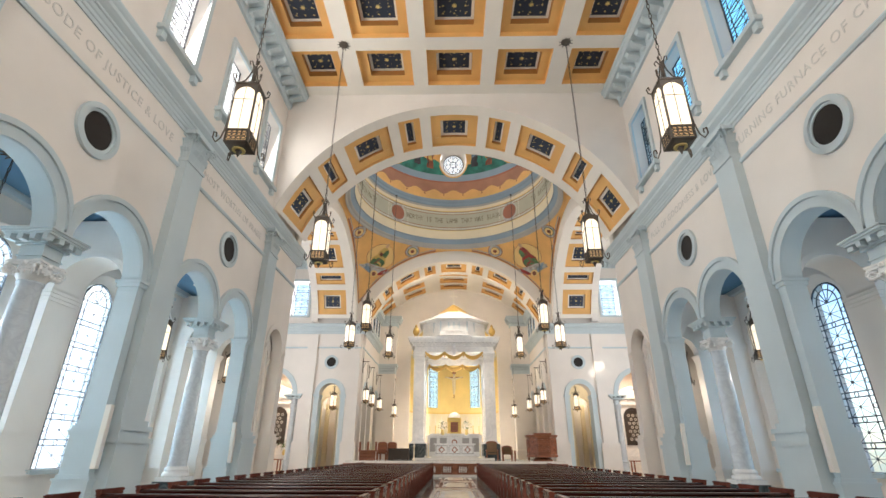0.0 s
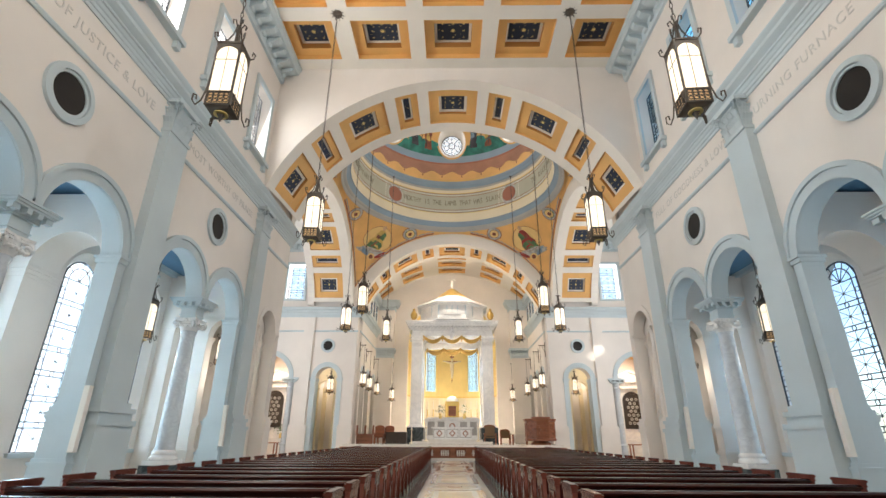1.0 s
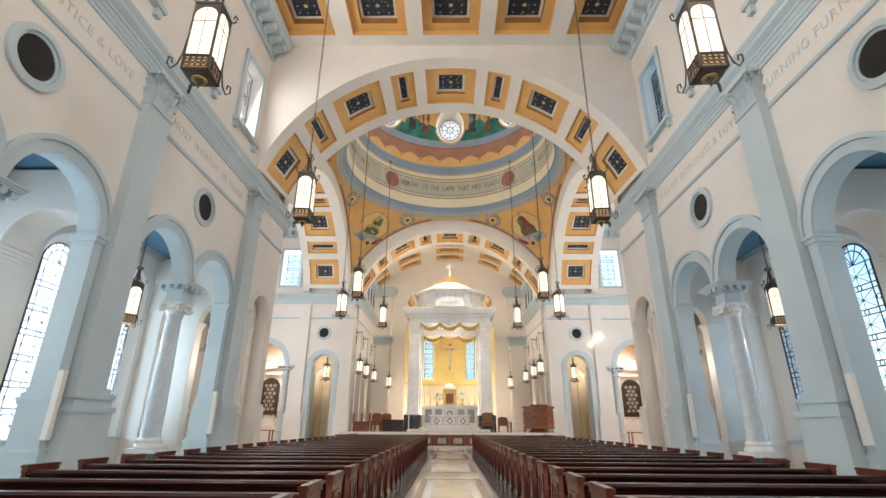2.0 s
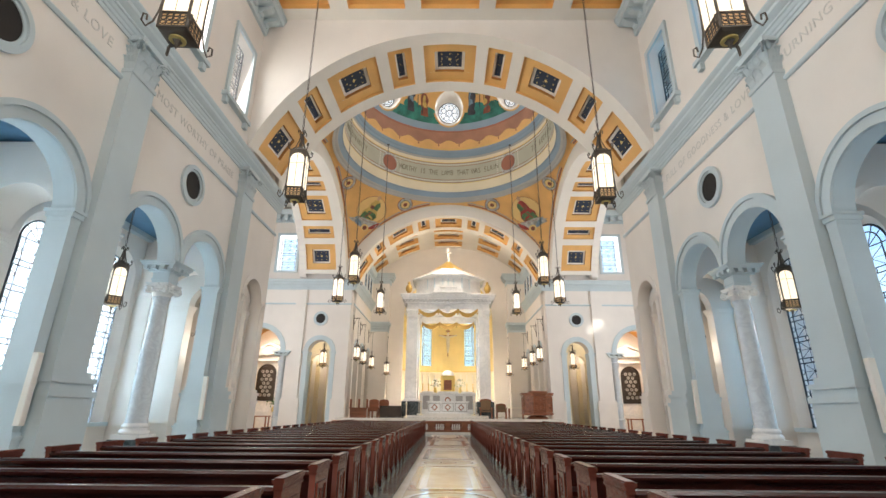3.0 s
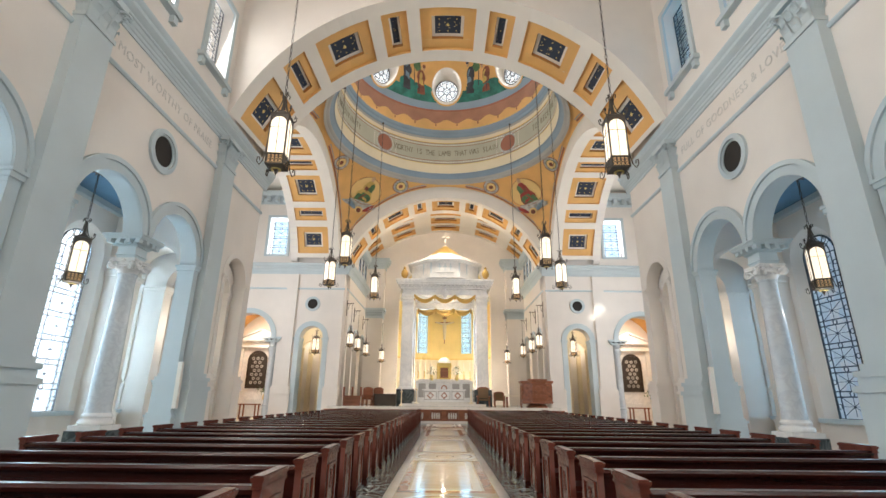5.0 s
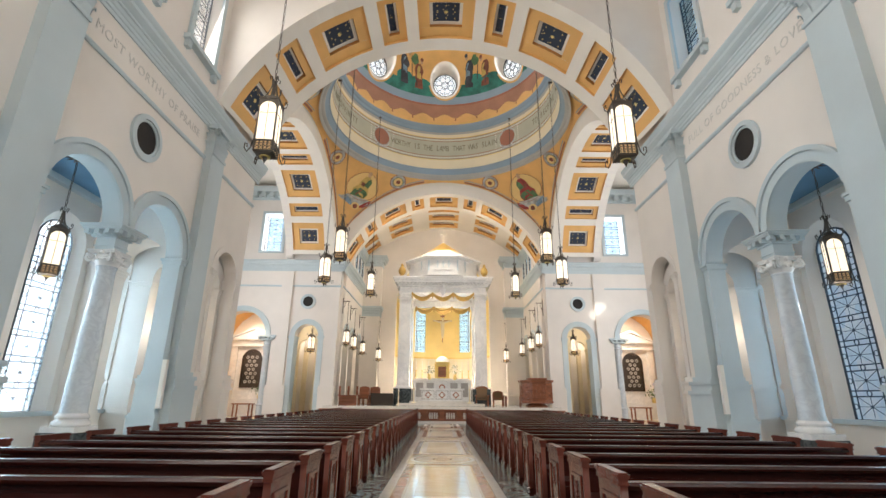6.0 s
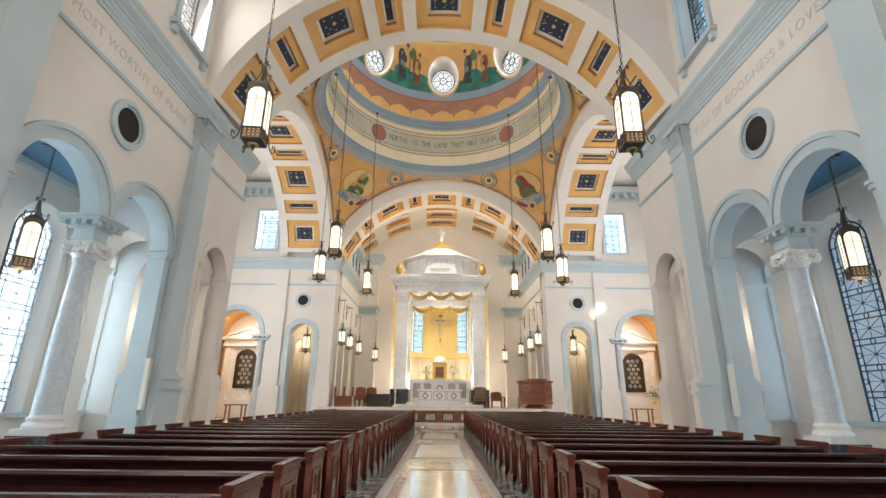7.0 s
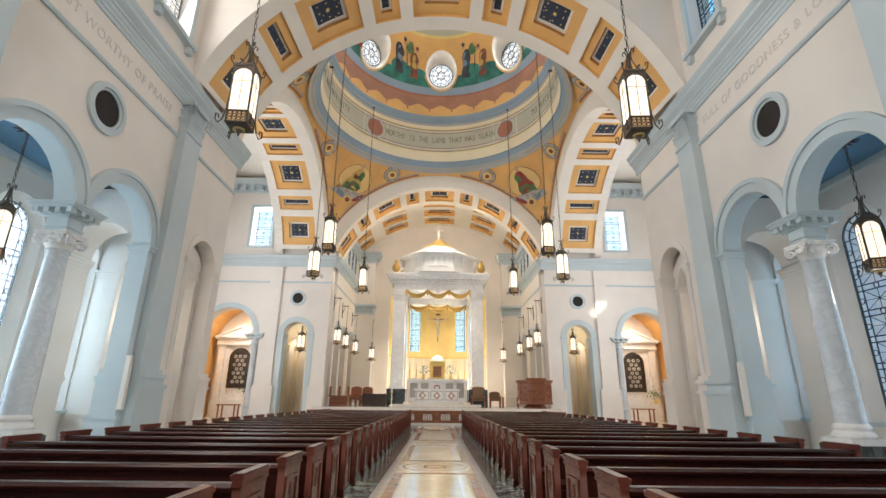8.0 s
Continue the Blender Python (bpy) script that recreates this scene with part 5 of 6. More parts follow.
    part("shaft", lathe(B(), [(0.3, 0), (0.3, 0.8), (0.34, 0.85), (0.26, 0.95), (0.25, 2.5), (0.23, 4.4), (0.3, 4.6), (0.34, 4.85), (0.28, 4.9), (0.28, 5.2)], x, FAR + 0.3, 24), COLUMN, t, "", True)
    bm = cbox(B(), x, FAR + 0.3, 5.2, 0.9, 0.9, 0.12)
    cbox(bm, x, FAR + 0.3, 5.4, 1.35, 1.2, 0.14)
    for dx in (-0.5, -0.17, 0.17, 0.5):
        cbox(bm, x + dx, FAR - 0.15, 5.28, 0.13, 0.2, 0.12)
    part("abacus", bm, TRIM, t)
    # chapel behind the transept wall
    x0, x1 = sorted((s * 7.9, s * 17.5))
    setting("wall_chapel", box(B(), x0, x1, 43.2, 43.5, 0, 9.5), WALL, "white chapel wall", "wall")
    bm = B()
    for i in range(12):
        a, b = math.pi * i / 12, math.pi * (i + 1) / 12
        q = lambda g, y: (s * 14.3 + 3.0 * math.cos(g), y, 5.2 + 3.0 * math.sin(g))
        bm.faces.new([bm.verts.new(v) for v in (q(a, FAR + 0.9), q(b, FAR + 0.9), q(b, 43.2), q(a, 43.2))])
    setting("ceiling_chapel", bm, OCHRE, "ochre painted barrel vault of the side chapel", "ceiling", True)
    x0, x1 = sorted((s * 7.9, s * 11.3))
    setting("ceiling_passage", box(B(), x0, x1, FAR + 0.9, 43.2, 7.3, 7.5), AZURE, "blue passage ceiling", "ceiling")
    x0, x1 = sorted((s * 11.1, s * 11.35))
    setting("wall_passage", box(B(), x0, x1, FAR + 0.9, 43.2, 0, 8.5), WALL, "passage wall", "wall")
    x0, x1 = sorted((s * 17.3, s * 17.6))
    setting("wall_chapel_end", box(B(), x0, x1, FAR, 43.4, 0, 8.5), OCHRE, "ochre chapel end wall", "wall")

# ---- chancel ----
CWIN = (42.6, 44.1, 45.6)        # middles of the chancel clerestory windows
bm = B()
for i in range(5):
    box(bm, -7.5, 7.5, 34.0 + 0.34 * i, 52, -0.02 + 0.18 * i * 1.0, 0.18 * (i + 1))
setting("floor_chancel", bm, PALE, "white marble chancel platform with five steps", "floor")
for s in (-1, 1):
    pts = [(FAR + 0.9, 0), (FAR + 0.9, 11.6), (41.35, 11.6), (41.35, 14.3), (END_Y, 14.3), (END_Y, 0), (46.9, 0)] + [(y, z) for y, z in arc(45.9, 5.6, 0.95, 0, 180, 16)] + [(44.95, 0), (43.6, 0)] + arc(42.6, 5.6, 0.95, 0, 180, 16) + [(41.65, 0), (41.2, 0)] + arc(40.25, 5.6, 0.95, 0, 180, 16) + [(39.3, 0)]
    cwall = setting("wall_chancel", slab("wall_chancel", pts, [rect(c - 0.42, c + 0.42, 11.75, 13.15) for c in CWIN], 0.5, on_x(s * 7.3, s), WALL), WALL, "plastered chancel wall with arched niches", "wall")
    p2 = lambda o, a, z, s=s: (s * (7.3 - o), a, z)
    part("string_course", extrude_profile(B(), [(0, 9.08), (0.05, 9.08), (0.08, 9.14), (0.05, 9.2), (0, 9.2)], FAR, END_Y, p2), TRIM, cwall)
    part("cornice", extrude_profile(B(), COR, FAR, END_Y, p2), TRIM, cwall)
    part("bracket_cornice", extrude_profile(B(), [(0, 13.2), (0.1, 13.2), (0.14, 13.5), (0.36, 13.56), (0.4, 13.75), (0.44, 13.8), (0.44, 13.98), (0, 14.0)], 41.4, END_Y - 0.9, p2), TRIM, cwall)
    for i in range(11):
        y = 41.8 + 0.46 * i
        part("modillion", extrude_profile(B(), [(0.1, 13.28), (0.2, 13.3), (0.3, 13.42), (0.33, 13.57), (0.1, 13.57)], y - 0.11, y + 0.11, p2), TRIM, cwall)
    for c in CWIN:
        part("window_surround", slab("window_surround", rect(c - 0.58, c + 0.58, 11.6, 13.19), [rect(c - 0.42, c + 0.42, 11.75, 13.15)], 0.02, on_x(s * 7.28, s), TRIM), TRIM, cwall)
        leaded_window("window_chancel", lambda u, z, s=s, c=c: (s * 7.33, c + u, z), 0.42, 11.75, 13.15, False, GLASS_COOL, 0.5, "narrow blue leaded clerestory window in the chancel")
    # glow panels set inside the wall, so the camera's grazing view meets them
    for c in CWIN:
        setting("backdrop", box(B(), *sorted((s * 7.37, s * 7.39)), c - 0.42, c + 0.42, 11.75, 13.15), HAZE, "glowing panel close behind a chancel window", "backdrop")
    for c in (40.25, 42.6, 45.9):
        part("archivolt", slab("archivolt", band(c, 5.6, 0.93, 1.15), [], 0.06, on_x(s * 7.24, s), TRIM), TRIM, cwall)
    setting("wall_niche_back", box(B(), *sorted((s * 8.9, s * 9.1)), FAR + 0.9, END_Y, 0, 8), CREAM, "cream wall behind the niches", "wall")
    # corner piers of the apse
    t = thing("apse_pilaster", "pale pilaster with a carved capital", "pilaster", "apse pilasters", "structure")
    x0, x1 = sorted((s * 5.7, s * 7.3))
    part("shaft", box(B(), x0, x1, END_Y - 0.9, END_Y, STAGE, 8.4), WALL, t)
    bm = B()
    for g, z0, z1 in ((0.05, 8.4, 8.55), (0.0, 8.55, 9.1), (0.2, 9.1, 9.3)):
        box(bm, x0 - g, x1 + g, END_Y - 0.9 - g, END_Y, z0, z1)
    capital_leaves(bm, ((s * 6.5, END_Y - 0.9, 0, -1, 0.75), (s * 5.7, END_Y - 0.45, -s, 0, 0.4)), 8.5, 9.15)
    part("capital", bm, TRIM, t)
    part("entablature", box(B(), x0 - 0.02, x1 + 0.02, END_Y - 0.92, END_Y, 9.3, 13.05), WALL, t)
    bm = B()
    for g, z0, z1 in ((0.1, 13.05, 13.4), (0.3, 13.4, 13.58), (0.42, 13.58, 13.8), (0.5, 13.8, 14.0)):
        box(bm, x0 - g, x1 + g, END_Y - 0.9 - g, END_Y, z0, z1)
    for k in range(4):
        box(bm, x0 + 0.1 + 0.42 * k, x0 + 0.28 + 0.42 * k, END_Y - 1.28, END_Y - 0.9, 13.25, 13.58)
    part("bracket_cornice", bm, TRIM, t)
outline = [(-8.5, 0), (-4.3, 0)] + arc(0, 10.0, 4.3) + [(4.3, 0), (8.5, 0), (8.5, 18), (-8.5, 18)]
setting("wall_apse_front", slab("wall_apse_front", outline, [], 0.4, on_y(END_Y), WALL), WALL, "plastered end wall with the apse opening", "wall")
bm = B()
NA = 24
for i in range(NA):
    a, b = math.pi * i / NA, math.pi * (i + 1) / NA
    P = lambda g, z: (4.3 * math.cos(g), END_Y + 0.4 + 2.6 * math.sin(g), z)
    g = (a + b) / 2
    win = abs(abs(math.degrees(g) - 90) - 29) < 6.6
    for z0, z1, mi in ((0, 5.0, 1), (5.0, 5.12, 2), (5.12, 10.0, 0)):
        if win and mi == 0:
            z0s = ((5.12, 5.6), (9.6, 10.0))
        else:
            z0s = ((z0, z1),)
        for q0, q1 in z0s:
            bm.faces.new([bm.verts.new(v) for v in (P(a, q0), P(b, q0), P(b, q1), P(a, q1))]).material_index = mi
    for j in range(8):
        e0, e1 = math.pi / 2 * j / 8, math.pi / 2 * (j + 1) / 8
        Q = lambda g, e: (4.3 * math.cos(g) * math.cos(e), END_Y + 0.4 + 2.6 * math.sin(g) * math.cos(e), 10.0 + 4.3 * math.sin(e))
        bm.faces.new([bm.verts.new(v) for v in (Q(a, e0), Q(b, e0), Q(b, e1), Q(a, e1))]).material_index = 0
setting("wall_apse", bm, (YELLOW, CREAM, GOLD), "curved apse, gold above a cream dado", "wall", True)
for s in (-1, 1):
    g0 = radians(90 + s * 29)
    c = Vector((4.3 * math.cos(g0), END_Y + 0.4 + 2.6 * math.sin(g0), 0))
    d = Vector((-4.3 * math.sin(g0), 2.6 * math.cos(g0), 0)).normalized()
    leaded_window("window_apse", lambda u, z, c=c, d=d: c + d * u + Vector((0, 0.1, z)), 0.47, 5.6, 9.6, False, GLASS_COOL, 0.5, "narrow blue leaded window in the apse")
setting("wall_rear", box(B(), -9, 9, 51.5, 51.8, 0, 14), WALL, "wall behind the apse", "wall")
setting("backdrop", box(B(), -3, 3, 51.1, 51.2, 4, 11), HAZE, "bright sky beyond the apse windows", "backdrop")
for s in (-1, 1):
    setting("backdrop", box(B(), *sorted((s * 11, s * 15)), 40.2, 40.3, 10.5, 18), HAZE, "bright sky beyond the transept window", "backdrop")
    # inner arch of the passage behind the small transept arch
    pts = [(s * x, z) for x, z in ([(7.9, 0), (7.9, 7.3), (11.1, 7.3), (11.1, 0), (11.0, 0)] + arc(10.35, 5.0, 0.65, 0, 180) + [(9.7, 0)])]
    pw = setting("wall_passage_arch", slab("wall_passage_arch", pts, [], 0.45, on_y(40.9), CREAM), CREAM, "cream plastered inner arch of the passage", "wall")
    for a in (9.55, 11.0):
        x0, x1 = sorted((s * (a - 0.12), s * (a + 0.12)))
        bm = box(B(), x0, x1, 40.8, 40.9, 0, 4.9)
        box(bm, x0 - 0.06, x1 + 0.06, 40.74, 40.9, 4.9, 5.06)
        box(bm, x0 - 0.06, x1 + 0.06, 40.74, 40.9, 0, 1.9)
        part("wall_pier", bm, CREAM, pw)

    for a in (9.2, 11.0):
        x0, x1 = sorted((s * (a - 0.2), s * (a + 0.2)))
        bm = box(B(), x0, x1, 42.9, 43.2, 0, 5.0)
        for g, z0, z1 in ((0.04, 5.0, 5.1), (0.09, 5.1, 5.22), (0.06, 0, 1.8), (0.1, 1.8, 1.9)):
            box(bm, x0 - g, x1 + g, 42.9 - g, 43.2, z0, z1)
        part("back_pilaster", bm, CREAM, pw, "cream pilaster on the passage wall")

# unseen deck, added to keep sky light off crossing, transepts and chancel, open under the dome
me = slab("roof_deck", [(-17.7, 18.9), (17.7, 18.9), (17.7, 52), (-17.7, 52)], [circle(0, MID, 7.5, 48)], 0.2, Matrix.Translation((0, 0, 18.52)), RIB)
setting("roof_deck", me, RIB, "plain deck over the crossing and transepts", "roof")
bm = lathe(B(), [(7.5, 18.6), (7.5, 22.2)], 0, MID, 48)
for f in [f for f in bm.faces if len(f.verts) > 10]:
    bm.faces.remove(f)
setting("wall_drum_outer", bm, WALL, "outer face of the drum", "wall")
for s in (-1, 1):
    setting("wall_upper_end", box(B(), *sorted((s * 17.0, s * 17.6)), END - 0.4, FAR + 0.9, 17.3, 18.52), WALL, "plain wall above the transept ceiling", "wall")


# ---- pews ----
def pew(s, y):
    """One bench of side s; y is the front edge of its end panels."""
    t = thing("pew", "dark red mahogany church pew with carved end panels", "pew", "nave pews", at=pose(0, y, 0))
    xi, xo = 1.33, PEW_OUT
    for x0, nm in ((xi, "aisle"), (xo - 0.06, "wall")):
        a, b = sorted((s * x0, s * (x0 + 0.06)))
        bm = B()
        pts = [(-0.56, 0), (-0.04, 0), (-0.04, 0.38), (-0.02, 0.46), (-0.05, 0.60), (-0.03, 0.80), (-0.56, 0.80)]
        me = slab("end_panel", pts, [], 0.06, Matrix(((0, 0, 1, a), (1, 0, 0, 0), (0, 1, 0, 0), (0, 0, 0, 1))), PEWEND)
        e = part("end_panel", me, PEWEND, t, "mahogany end panel with a sunk field")
        bm = B()
        for g, z0, z1 in ((0.012, 0.775, 0.79), (0.006, 0.79, 0.825), (0.016, 0.825, 0.838), (0.02, 0.838, 0.856), (0.006, 0.856, 0.866)):
            box(bm, a - g, b + g, -0.56 - g, -0.02 + g * 0.5, z0, z1)
        part("cap", bm, PEWEND, e, "moulded cap")
        face = s * xi if nm == "aisle" else s * xo
        q = -s if nm == "aisle" else s
        bm = B()
        for y0, y1, z0, z1 in ((-0.50, -0.13, 0.12, 0.15), (-0.50, -0.13, 0.66, 0.69), (-0.50, -0.47, 0.15, 0.66), (-0.16, -0.13, 0.15, 0.66)):
            box(bm, *sorted((face, face + q * 0.014)), y0, y1, z0, z1)
        part("panel_moulding", bm, PEWEND, e)
        bm = B()
        for k in range(4):
            cz = 0.46 + 0.045 * k
            sweep(bm, [(face + q * 0.006, -0.315 + (0.05 - 0.008 * k) * math.cos(a2), cz + 0.03 * math.sin(a2)) for a2 in [i * 0.7 for i in range(9)]], 0.004, 4, close=True)
        part("carving", bm, PEWEND, e, "small carved ornament")
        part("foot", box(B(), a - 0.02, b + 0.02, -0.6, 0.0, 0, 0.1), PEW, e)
    a, b = sorted((s * (xi + 0.06), s * (xo - 0.06)))
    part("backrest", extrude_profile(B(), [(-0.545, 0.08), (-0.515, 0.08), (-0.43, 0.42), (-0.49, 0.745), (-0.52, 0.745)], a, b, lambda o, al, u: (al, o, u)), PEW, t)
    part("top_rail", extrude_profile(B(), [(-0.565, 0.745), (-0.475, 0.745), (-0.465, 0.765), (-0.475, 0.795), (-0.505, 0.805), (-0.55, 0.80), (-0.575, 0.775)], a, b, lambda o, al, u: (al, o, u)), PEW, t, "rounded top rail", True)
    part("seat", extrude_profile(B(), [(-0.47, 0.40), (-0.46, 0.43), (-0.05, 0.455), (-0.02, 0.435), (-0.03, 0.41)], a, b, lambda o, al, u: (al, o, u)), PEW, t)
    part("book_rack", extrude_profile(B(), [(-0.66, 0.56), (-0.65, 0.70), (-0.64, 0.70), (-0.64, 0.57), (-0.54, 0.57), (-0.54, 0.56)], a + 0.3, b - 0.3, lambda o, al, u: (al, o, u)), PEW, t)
    part("kneeler", box(B(), a + 0.2, b - 0.2, -0.95, -0.78, 0.1, 0.2), CLOTH, t, "padded kneeler")
    return t


PEW_OUT = 5.6
for s in (-1, 1):
    first = pew(s, 9.6 - 9.0)
    for k in range(1, 32):
        copy_thing(first, pose(0, 0.6 + 1.003 * k, 0))


# ---- lanterns ----
def arch_pane(w, z0, z1, n=8):
    return [(-w, z0), (w, z0)] + arc(0, z1 - w, w, 0, 180, n)


def lantern_body(t, k=1.0):
    """Four-sided iron lantern, its base at the thing's origin, scaled by k."""
    R, N4 = 0.34 * k, 4
    apo, half = R * math.cos(math.pi / 4), R * math.sin(math.pi / 4)
    bm = B()
    for i in range(N4):
        a = math.pi / 2 * i
        sweep(bm, [(R * math.cos(a), R * math.sin(a), 0), (R * math.cos(a), R * math.sin(a), 1.6 * k)], 0.026 * k, 5)
    for z, g, h in ((0.0, 1.06, 0.04), (0.3, 1.03, 0.04), (1.54, 1.05, 0.05), (1.6, 1.1, 0.05)):
        lathe(bm, [(R * g, z * k), (R * g, (z + h) * k), (R * 0.82, (z + h) * k), (R * 0.82, z * k), (R * g, z * k)], 0, 0, N4)
    lathe(bm, [(R * 1.0, 0.0), (R * 0.8, -0.03 * k), (R * 0.3, -0.05 * k), (0.05 * k, -0.14 * k), (0.0, -0.26 * k)], 0, 0, N4)
    lathe(bm, [(R * 1.08, 1.64 * k), (R * 0.6, 1.74 * k), (R * 0.2, 1.86 * k)], 0, 0, N4)
    part("frame", bm, IRON, t, "black iron frame")
    bm = lathe(B(), [(R * 0.42, -0.075 * k), (R * 0.42, -0.05 * k), (R * 0.30, -0.05 * k), (R * 0.30, -0.075 * k), (R * 0.42, -0.075 * k)], 0, 0, 16)
    part("base_ring", bm, BRASSY, t, "brass ring under the base", True)
    for i in range(N4):
        a = math.pi / 2 * i + math.pi / 4
        M = Matrix.Rotation(a, 4, "Z") @ Matrix.Translation((apo * 0.98, 0, 0)) @ Matrix(((0, 0, 1, 0), (1, 0, 0, 0), (0, 1, 0, 0), (0, 0, 0, 1)))
        w = half * 0.92
        part("pane", slab("pane", arch_pane(w, 0.34 * k, 1.52 * k), [], 0.01, M, MILK), MILK, t, "glowing milk glass")
        part("lower_pane", slab("lower_pane", rect(-w, w, 0.05 * k, 0.3 * k), [], 0.01, M @ Matrix.Translation((0, 0, -0.01)), AMBER), AMBER, t, "amber glass behind the filigree")
        P = lambda u, z: M @ Vector((u, z, 0.02))
        bm = B()
        outer = rect(-half * 0.98, half * 0.98, 0.32 * k, 1.58 * k)
        part("spandrel", slab("spandrel", outer, [arch_pane(w, 0.345 * k, 1.52 * k)[::-1]], 0.02, M @ Matrix.Translation((0, 0, 0.004)), IRON), IRON, t)
        sweep(bm, [P(0, 0.36 * k), P(0, 1.5 * k)], 0.008 * k, 4)
        sweep(bm, [P(-w, 1.16 * k), P(w, 1.16 * k)], 0.008 * k, 4)
        part("glazing_bar", bm, IRON, t)
        bm = B()
        for q in (-0.72, -0.24, 0.24, 0.72):
            for z in (0.10, 0.19, 0.26):
                sweep(bm, [P(q * w + 0.05 * k * math.cos(g), z * k + 0.04 * k * math.sin(g)) for g in [j * 0.9 for j in range(7)]], 0.010 * k, 4, close=True)
        for q in (-1, -0.48, 0, 0.48, 1):
            sweep(bm, [P(q * w, 0.04 * k), P(q * w, 0.3 * k)], 0.008 * k, 4)
        part("filigree", bm, IRON, t)
        ca, sa = math.cos(a + math.pi / 4), math.sin(a + math.pi / 4)
        low = [(R * 1.02, 0.75), (R * 1.08, 0.35), (R * 1.25, 0.05), (R * 1.5, -0.1), (R * 1.72, -0.02), (R * 1.7, 0.12), (R * 1.53, 0.13), (R * 1.5, 0.03)]
        up = [(R * 1.05, 1.62), (R * 1.28, 1.70), (R * 1.34, 1.82), (R * 1.18, 1.86), (R * 1.14, 1.76)]
        crown = [(R * 0.8, 1.68), (R * 0.5, 1.82), (R * 0.26, 2.05), (R * 0.12, 2.3), (R * 0.3, 2.46), (R * 0.46, 2.42), (R * 0.4, 2.33)]
        for prof in (low, up, crown):
            part("scroll", sweep(B(), [(r * ca, r * sa, z * k) for r, z in prof], 0.017 * k, 5), IRON, t)
    part("base_plate", lathe(B(), [(R * 0.9, 0.32 * k), (R * 0.9, 0.33 * k), (0.01, 0.335 * k)], 0, 0, N4), MILK, t)
    part("stem", lathe(B(), [(0.06 * k, 1.7 * k), (0.04 * k, 2.1 * k), (0.07 * k, 2.2 * k), (0.03 * k, 2.35 * k)], 0, 0, 8), IRON, t)


def chain(t, z0, z1, k=1.0, rosette=True):
    bm = B()
    n = int((z1 - z0) / (0.17 * k))
    for i in range(n):
        z = z0 + (z1 - z0) * (i + 0.5) / n
        h = (z1 - z0) / n * 0.62
        f = (lambda u, w: (u, 0, w)) if i % 2 else (lambda u, w: (0, u, w))
        sweep(bm, [f(0.032 * k * math.cos(g), z + h * math.sin(g)) for g in [j * math.pi / 3 for j in range(6)]], 0.011 * k, 4, close=True)
    part("chain", bm, IRON, t)
    if rosette:
        bm = lathe(B(), [(0.05, z1 - 0.1), (0.1, z1 - 0.05), (0.2, z1 - 0.02), (0.2, z1)], 0, 0, 12)
        for i in range(10):
            a = i * math.pi / 5
            sweep(bm, [(0.15 * math.cos(a), 0.15 * math.sin(a), z1 - 0.03), (0.3 * math.cos(a), 0.3 * math.sin(a), z1 - 0.05)], [0.03, 0.008], 4)
        part("rosette", bm, IRON, t, "iron ceiling rosette")


first = thing("hanging_lantern", "large black iron lantern with lit milk glass on a chain", "lantern", "nave lanterns", at=pose(-4.85, 15.5, 7.6, 0, 0, 48))
lantern_body(first)
chain(first, 2.42, CEIL - 7.6)
for x, y in ((4.85, 15.5), (-4.85, 8.7), (4.85, 8.7), (-4.85, 1.9), (4.85, 1.9)):
    copy_thing(first, pose(x, y, 7.6, 0, 0, 42 if x > 0 else 48))
cross = thing("hanging_lantern", "black iron lantern hanging from the dome ring", "lantern", "crossing lanterns", at=pose(-4.85, 25.4, 7.55, 0, 0, -45))
lantern_body(cross, 0.92)
chain(cross, 2.22, 21.0 - 7.55, 1.0, False)
bm = box(B(), -0.05, 0.05, -0.34, 0.06, 13.4, 13.48)
part("hook_arm", bm, IRON, cross)
for x, y, z in ((4.85, 25.4, 7.55), (-6.75, 30.2, 7.6), (6.75, 30.2, 7.6), (-4.78, 34.8, 7.85), (4.78, 34.8, 7.85)):
    copy_thing(cross, pose(x, y, z, 0, 0, math.copysign(45 if y < 29 else 90 if y < 33 else 136, x)))
small = thing("aisle_lantern", "black iron aisle lantern with lit glass on a chain", "lantern", "aisle lanterns", at=pose(-9.75, 15.4, 4.2))
lantern_body(small, 0.72)
chain(small, 1.72, 7.4 - 4.2, 0.8)
for x, y in ((9.75, 15.4), (-9.75, 8.6), (9.75, 8.6), (-9.78, 39.9), (9.78, 39.9), (-10.0, 21.3), (10.0, 21.3)):
    copy_thing(small, pose(x, y, 4.2 if y < 30 else 4.6, 0, 0, 20))


def bracket_lantern(s, y, zarm, out=0.75, drop=1.0):
    t = thing("bracket_lantern", "iron wall lantern hung from a bracket arm", "lantern", "chancel lanterns", at=pose(s * (7.3 - out), y, zarm - drop - 1.75))
    lantern_body(t, 0.62)
    bm = B()
    z = drop + 1.75
    sweep(bm, [(0, 0, 1.45), (0, 0, z)], 0.014, 5)
    sweep(bm, [(-s * 0.1, 0, z), (s * out, 0, z)], 0.03, 5)
    sweep(bm, [(s * (out - 0.03), 0, z + 0.25), (s * (out - 0.03), 0, z - 0.9)], 0.03, 5)
    sweep(bm, [(s * (out - 0.05), 0, z - 0.5), (s * out * 0.7, 0, z - 0.4), (s * out * 0.45, 0, z - 0.05)], 0.016, 5)
    part("bracket", bm, IRON, t, "black iron bracket arm")


